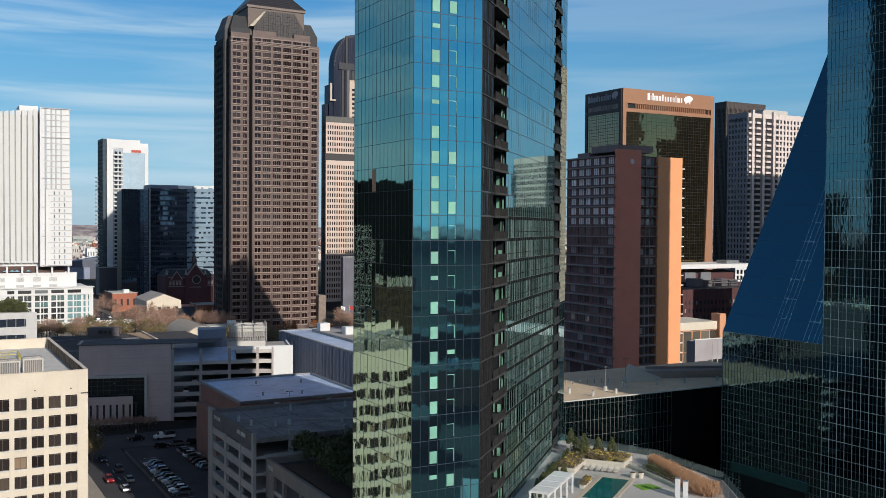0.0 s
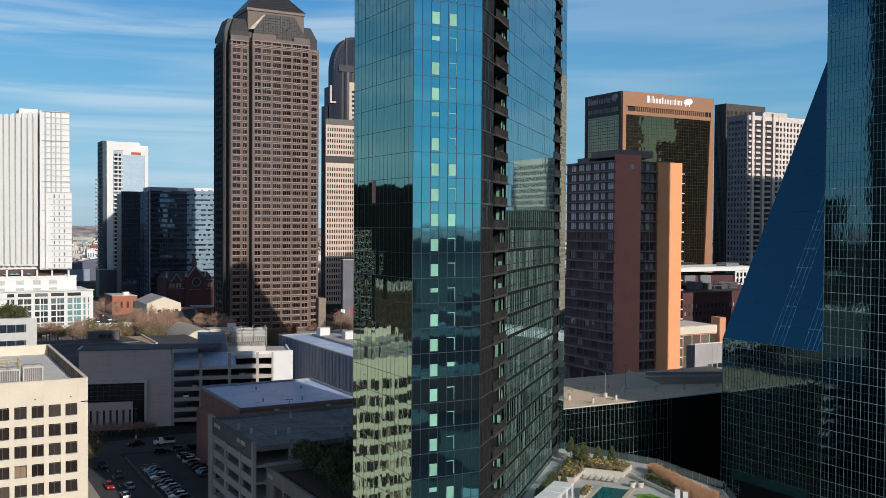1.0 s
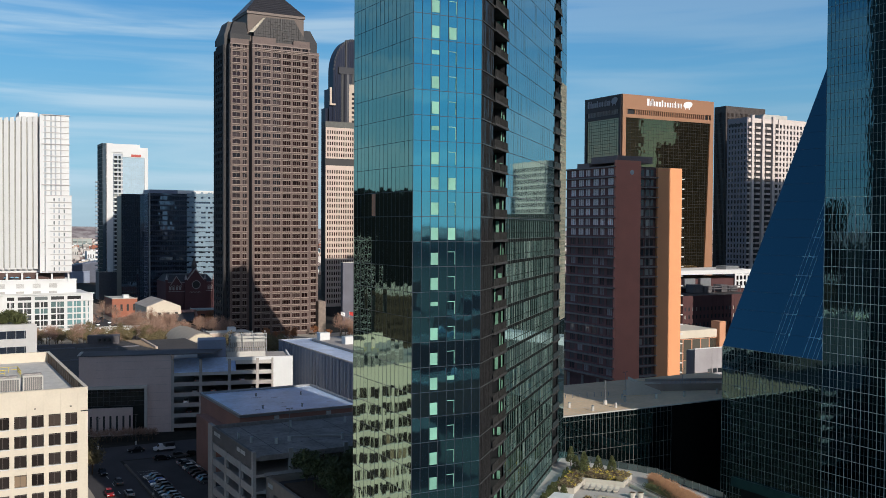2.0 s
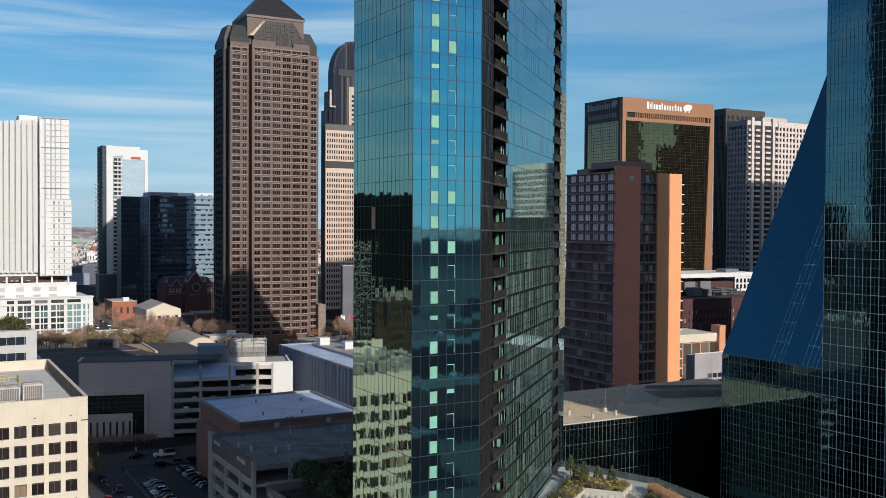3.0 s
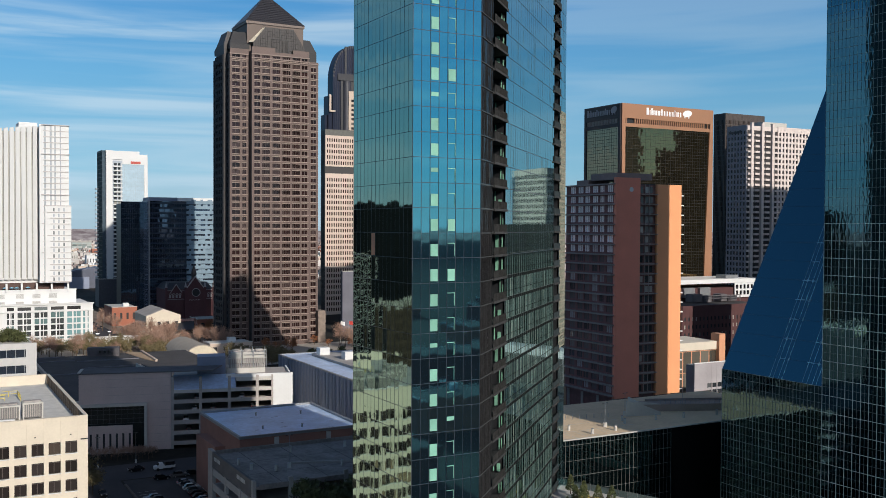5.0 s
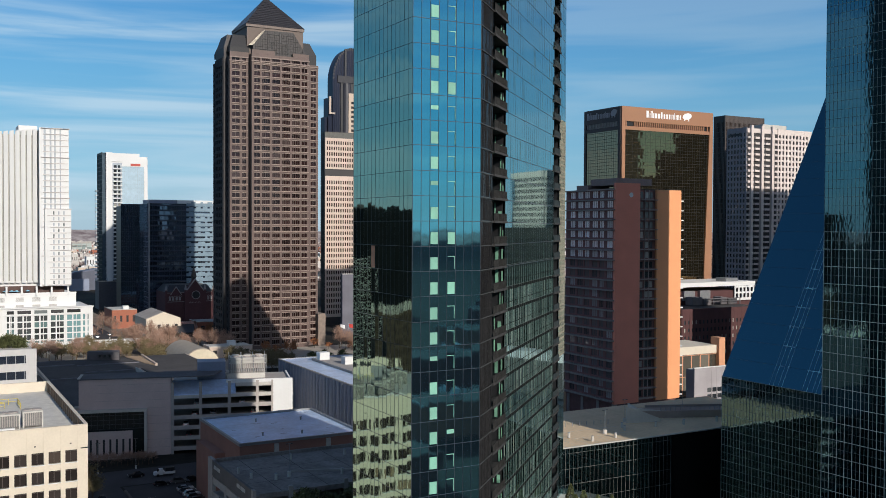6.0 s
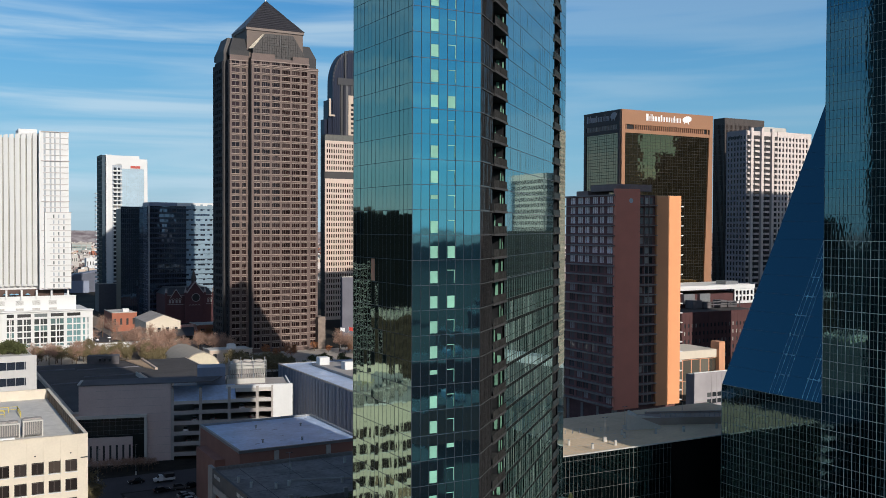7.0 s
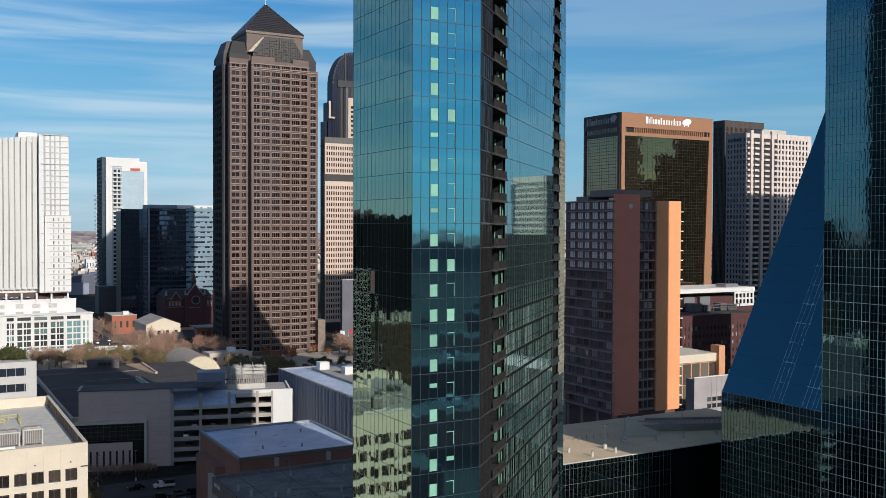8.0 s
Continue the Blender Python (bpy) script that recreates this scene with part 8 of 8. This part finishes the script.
# ---- roof plant and rails of the cream block ----
def condenser(x, y, z, w=4.2, d=3.2, h=2.6):
    r = thing("roof_condenser", (x, y, z), "grey rooftop condenser with ribbed sides", "air conditioner", "rooftop condensers")
    part("casing", Mesh().box(x, y, z + .3, x + w, y + d, z + h), surface("condenser_coil", (0.16, 0.155, 0.15), .6, .2), r)
    part("top_frame", Mesh().box(x - .1, y - .1, z + h - .25, x + w + .1, y + d + .1, z + h + .05), M_PALECON, r)
    for ex in (x - .08, x + w - .17):
        part("corner_post", Mesh().box(ex, y - .1, z, ex + .25, y + .15, z + h - .25), M_PALECON, r)
    for k in range(9):
        part("louvre", Mesh().box(x + .25 + k * (w - .5) / 9, y - .06, z + .5, x + .25 + (k + .35) * (w - .5) / 9, y, z + h - .3), M_GREYCON, r)
    for k in (0.28, .72):
        part("fan_guard", Mesh().tube(x + w * k, y + d / 2, z + h, z + h + .3, 1.0, .95, 16), M_GREYCON, r)
    for px_ in (.1, w - .25):
        part("leg", Mesh().box(x + px_, y + .1, z, x + px_ + .15, y + d - .1, z + .3), M_GREYCON, r)


condenser(19.4, 204.5, 32.1, 3.6, 3.2, 3.2), condenser(14.6, 204.5, 32.1, 4.2, 3.2, 2.9)
lone("roof_kerb", Mesh().box(6, 200.2, 32.1, 17.6, 200.8, 33.1), M_WHITE, "low white kerb wall on the flat roof", "kerb", kind="structure")
condenser(8.5, 222, 32.1, 5, 4, 2.2), condenser(8.5, 204.5, 32.1, 4.2, 3.2, 3.0)
condenser(2.5, 210, 32.1, 4.6, 3.6, 2.9), condenser(-3.5, 218, 32.1, 5, 4, 3.2), condenser(-9.5, 210, 32.1, 4.6, 3.6, 2.9)


def roof_rail(pts):
    r = thing("roof_rail", (*pts[0], 32.1), "yellow steel safety rail on the roof", "railing", "yellow roof rails")
    mat = M_YELLOWPAINT
    for p, q in zip(pts, pts[1:]):
        L = math.hypot(q[0] - p[0], q[1] - p[1])
        d = ((q[0] - p[0]) / L, (q[1] - p[1]) / L)
        for z in (32.75, 33.35):
            part("rail", Mesh().slab(p, d, 0, L, z, z + .09, -.05, .05), mat, r)
        n = int(L / 2) + 1
        for k in range(n + 1):
            part("post", Mesh().slab(p, d, L * k / n - .05, L * k / n + .05, 32.1, 33.44, -.05, .05), mat, r)


M_YELLOWPAINT = surface("yellow_paint", (0.6, 0.48, 0.06), .6, vary=.1)
roof_rail([(10, 233), (21, 233), (21, 226)])
roof_rail([(2, 228), (18, 228)])
part_house = thing("roof_house", (8, 240, 32.1), "low tan roof house beside the rails", "roof house")
part("wall", Mesh().box(0, 236, 32.1, 14, 244, 34.6), M_CREAM, part_house)
part("roof", Mesh().box(-.2, 235.8, 34.6, 14.2, 244.2, 34.8), M_ROOFDARK, part_house)

low_house("dark_wing", "low dark block at the foot of the balcony tower", 143, 868, 160, 886, 24, surface("dark_wing_panel", (0.075, 0.078, 0.095), .5), M_ROOFDARK, cols=0)

def portal_frame():
    r = thing("portal_frame", (161, 630, 0), "pink portal frame with a dark glazed roof", "canopy")
    pink = surface("pink_steel", (0.62, 0.36, 0.31), .7)
    part("beam", Mesh().box(152, 629.6, 8.2, 164.4, 631.2, 9.8), pink, r)
    part("leg", Mesh().hexa([(165.8, 629.6, 0), (167.4, 629.6, 0), (167.4, 631.2, 0), (165.8, 631.2, 0), (162.8, 629.6, 9.8), (164.4, 629.6, 9.8), (164.4, 631.2, 9.8), (162.8, 631.2, 9.8)]), pink, r)
    part("glazed_roof", Mesh().hexa([(147, 620, 3.5), (161, 620, 3.5), (163, 629.4, 8.0), (149, 629.4, 8.0), (147, 620, 3.7), (161, 620, 3.7), (163, 629.4, 8.2), (149, 629.4, 8.2)]), M_SLATE, r)
    for x in (147.4, 154, 160.4):
        part("post", Mesh().box(x, 620, 0, x + .3, 620.3, 3.5), M_STEEL, r)


portal_frame()

def flagpole(x, y, cloth, label):
    r = thing("flagpole", (x, y, 0), label, "flag", "flags before the towers")
    part("pole", Mesh().tube(x, y, 0, 13, .11, .07, 8), M_WHITE, r)
    part("finial", Mesh().tube(x, y, 13, 13.3, .16, .05, 8), M_STEEL, r)
    m = Mesh()
    for k in range(5):
        a, b = .55 * k, .55 * (k + 1)
        ya, yb = .3 * math.sin(1.7 * k), .3 * math.sin(1.7 * (k + 1))
        m.hexa([(x + .1 + a, y + ya, 10.9 - .2 * k), (x + .1 + b, y + yb, 10.7 - .2 * k), (x + .1 + b, y + yb + .04, 10.7 - .2 * k), (x + .1 + a, y + ya + .04, 10.9 - .2 * k),
                (x + .1 + a, y + ya, 12.8 - .1 * k), (x + .1 + b, y + yb, 12.7 - .1 * k), (x + .1 + b, y + yb + .04, 12.7 - .1 * k), (x + .1 + a, y + ya + .04, 12.8 - .1 * k)])
    part("flag", m, cloth, r)


M_FLAGRED, M_FLAGWHITE = surface("red_cloth", (0.5, 0.05, 0.04), .8), surface("white_cloth", (0.75, 0.75, 0.75), .8)
flagpole(229.5, 541.5, M_FLAGWHITE, "white flag on a thin white pole")
flagpole(235.0, 541.5, M_FLAGRED, "red flag on a thin white pole")
flagpole(240.0, 541.5, M_FLAGRED, "red flag on a thin white pole")

# ---- far town ----
frnd = random.Random(41)
FAR_WALL = [M_PALECON, M_BRICK, M_WHITE, M_BEIGE, M_GREYCON]


def far_spot(side, dist):
    """A spot by its distance from the street corner and its bearing."""
    return .8746 * side * dist + .4848 * dist, -.4848 * side * dist + .8746 * dist


for k in range(60):
    dist = 1250 + 1900 * frnd.random() ** 1.2
    side = frnd.uniform(-.395, -.352) if k < 44 else frnd.uniform(-.135, -.12)
    x, y = far_spot(side, dist)
    w, d, h = frnd.uniform(9, 24), frnd.uniform(9, 22), frnd.uniform(5, 12) + (9 if k % 9 == 0 else 0)
    low_house("distant_block", "small distant building with a flat roof", x, y, x + w, y + d, h, FAR_WALL[k % 5], (M_PALECON, M_ROOFBLUE, M_GREYCON)[k % 3], cols=3)


def ribbon_office():
    r = thing("ribbon_office", (428, 2860, 0), "long distant office with green ribbon windows", "building")
    part("core", Mesh().box(400, 2860.5, 0, 452, 2880, 25), M_GREYCON, r)
    facade(r, (400, 2860), EAST, 52, 0, 26, even(52, 4, .9), levels(3, 5.5, 4, 3.2), M_GREYCON, W_TEAL, W_TEAL, depth=.5)
    part("roof", Mesh().box(399, 2859, 26, 453, 2881, 27), M_PALECON, r)


ribbon_office()


def navy_shed():
    r = thing("navy_shed", (165, 1140, 0), "dark navy shed with a slanted roof edge", "building")
    x0, y0, x1 = 149, 1136, 186
    part("wall", Mesh().loft([(x0, y0, 0), (x1, y0, 0), (x1, y0, 23.4), (x0, y0, 17.5)], [(x0, y0 + 18, 0), (x1, y0 + 18, 0), (x1, y0 + 18, 23.4), (x0, y0 + 18, 17.5)]), surface("navy_panel_wall", (0.07, 0.08, 0.115), .5, vary=.15), r)
    part("roof_edge", Mesh().loft([(x0, y0 - .4, 16.9), (x1, y0 - .4, 22.8), (x1, y0 - .4, 24.2), (x0, y0 - .4, 18.3)], [(x0, y0 + 18, 16.9), (x1, y0 + 18, 22.8), (x1, y0 + 18, 24.2), (x0, y0 + 18, 18.3)]), surface("slate_blue_edge", (0.11, 0.125, 0.18), .5), r)
    part("side_wing", Mesh().box(156, y0 - 6, 0, 176, y0 - .5, 13), M_RIB, r)


navy_shed()


def far_woods():
    rn = random.Random(51)
    m, pale = Mesh(), Mesh()
    for _ in range(9000):
        dist = 1250 + 3200 * rn.random()
        side = rn.uniform(-.5, .5)
        x, y = far_spot(side, dist)
        r_, h = rn.uniform(2, 5), rn.uniform(4, 8)
        m.tube(x, y, 0, h * .6, r_ * .7, r_, 6)
        m.tube(x, y, h * .6, h, r_, r_ * .3, 6)
    for _ in range(1500):
        dist = 1500 + 2900 * rn.random() ** .8
        x, y = far_spot(rn.uniform(-.45, .45), dist)
        w, h = rn.uniform(5, 18), rn.uniform(4, 10)
        pale.box(x, y, 0, x + w, y + rn.uniform(6, 14), h)
    lone("distant_trees", m, surface("winter_wood", (0.27, 0.215, 0.20), .95, vary=.35, scale=.05, fine=.4, bump=0), "brown winter woods spread over the far town", "trees", kind="stuff")
    lone("distant_houses", pale, surface("far_house_wall", (0.52, 0.48, 0.45), .9, vary=.35, scale=.004, fine=.02, bump=0), "scattered pale houses of the far town", "houses", kind="stuff")


far_woods()
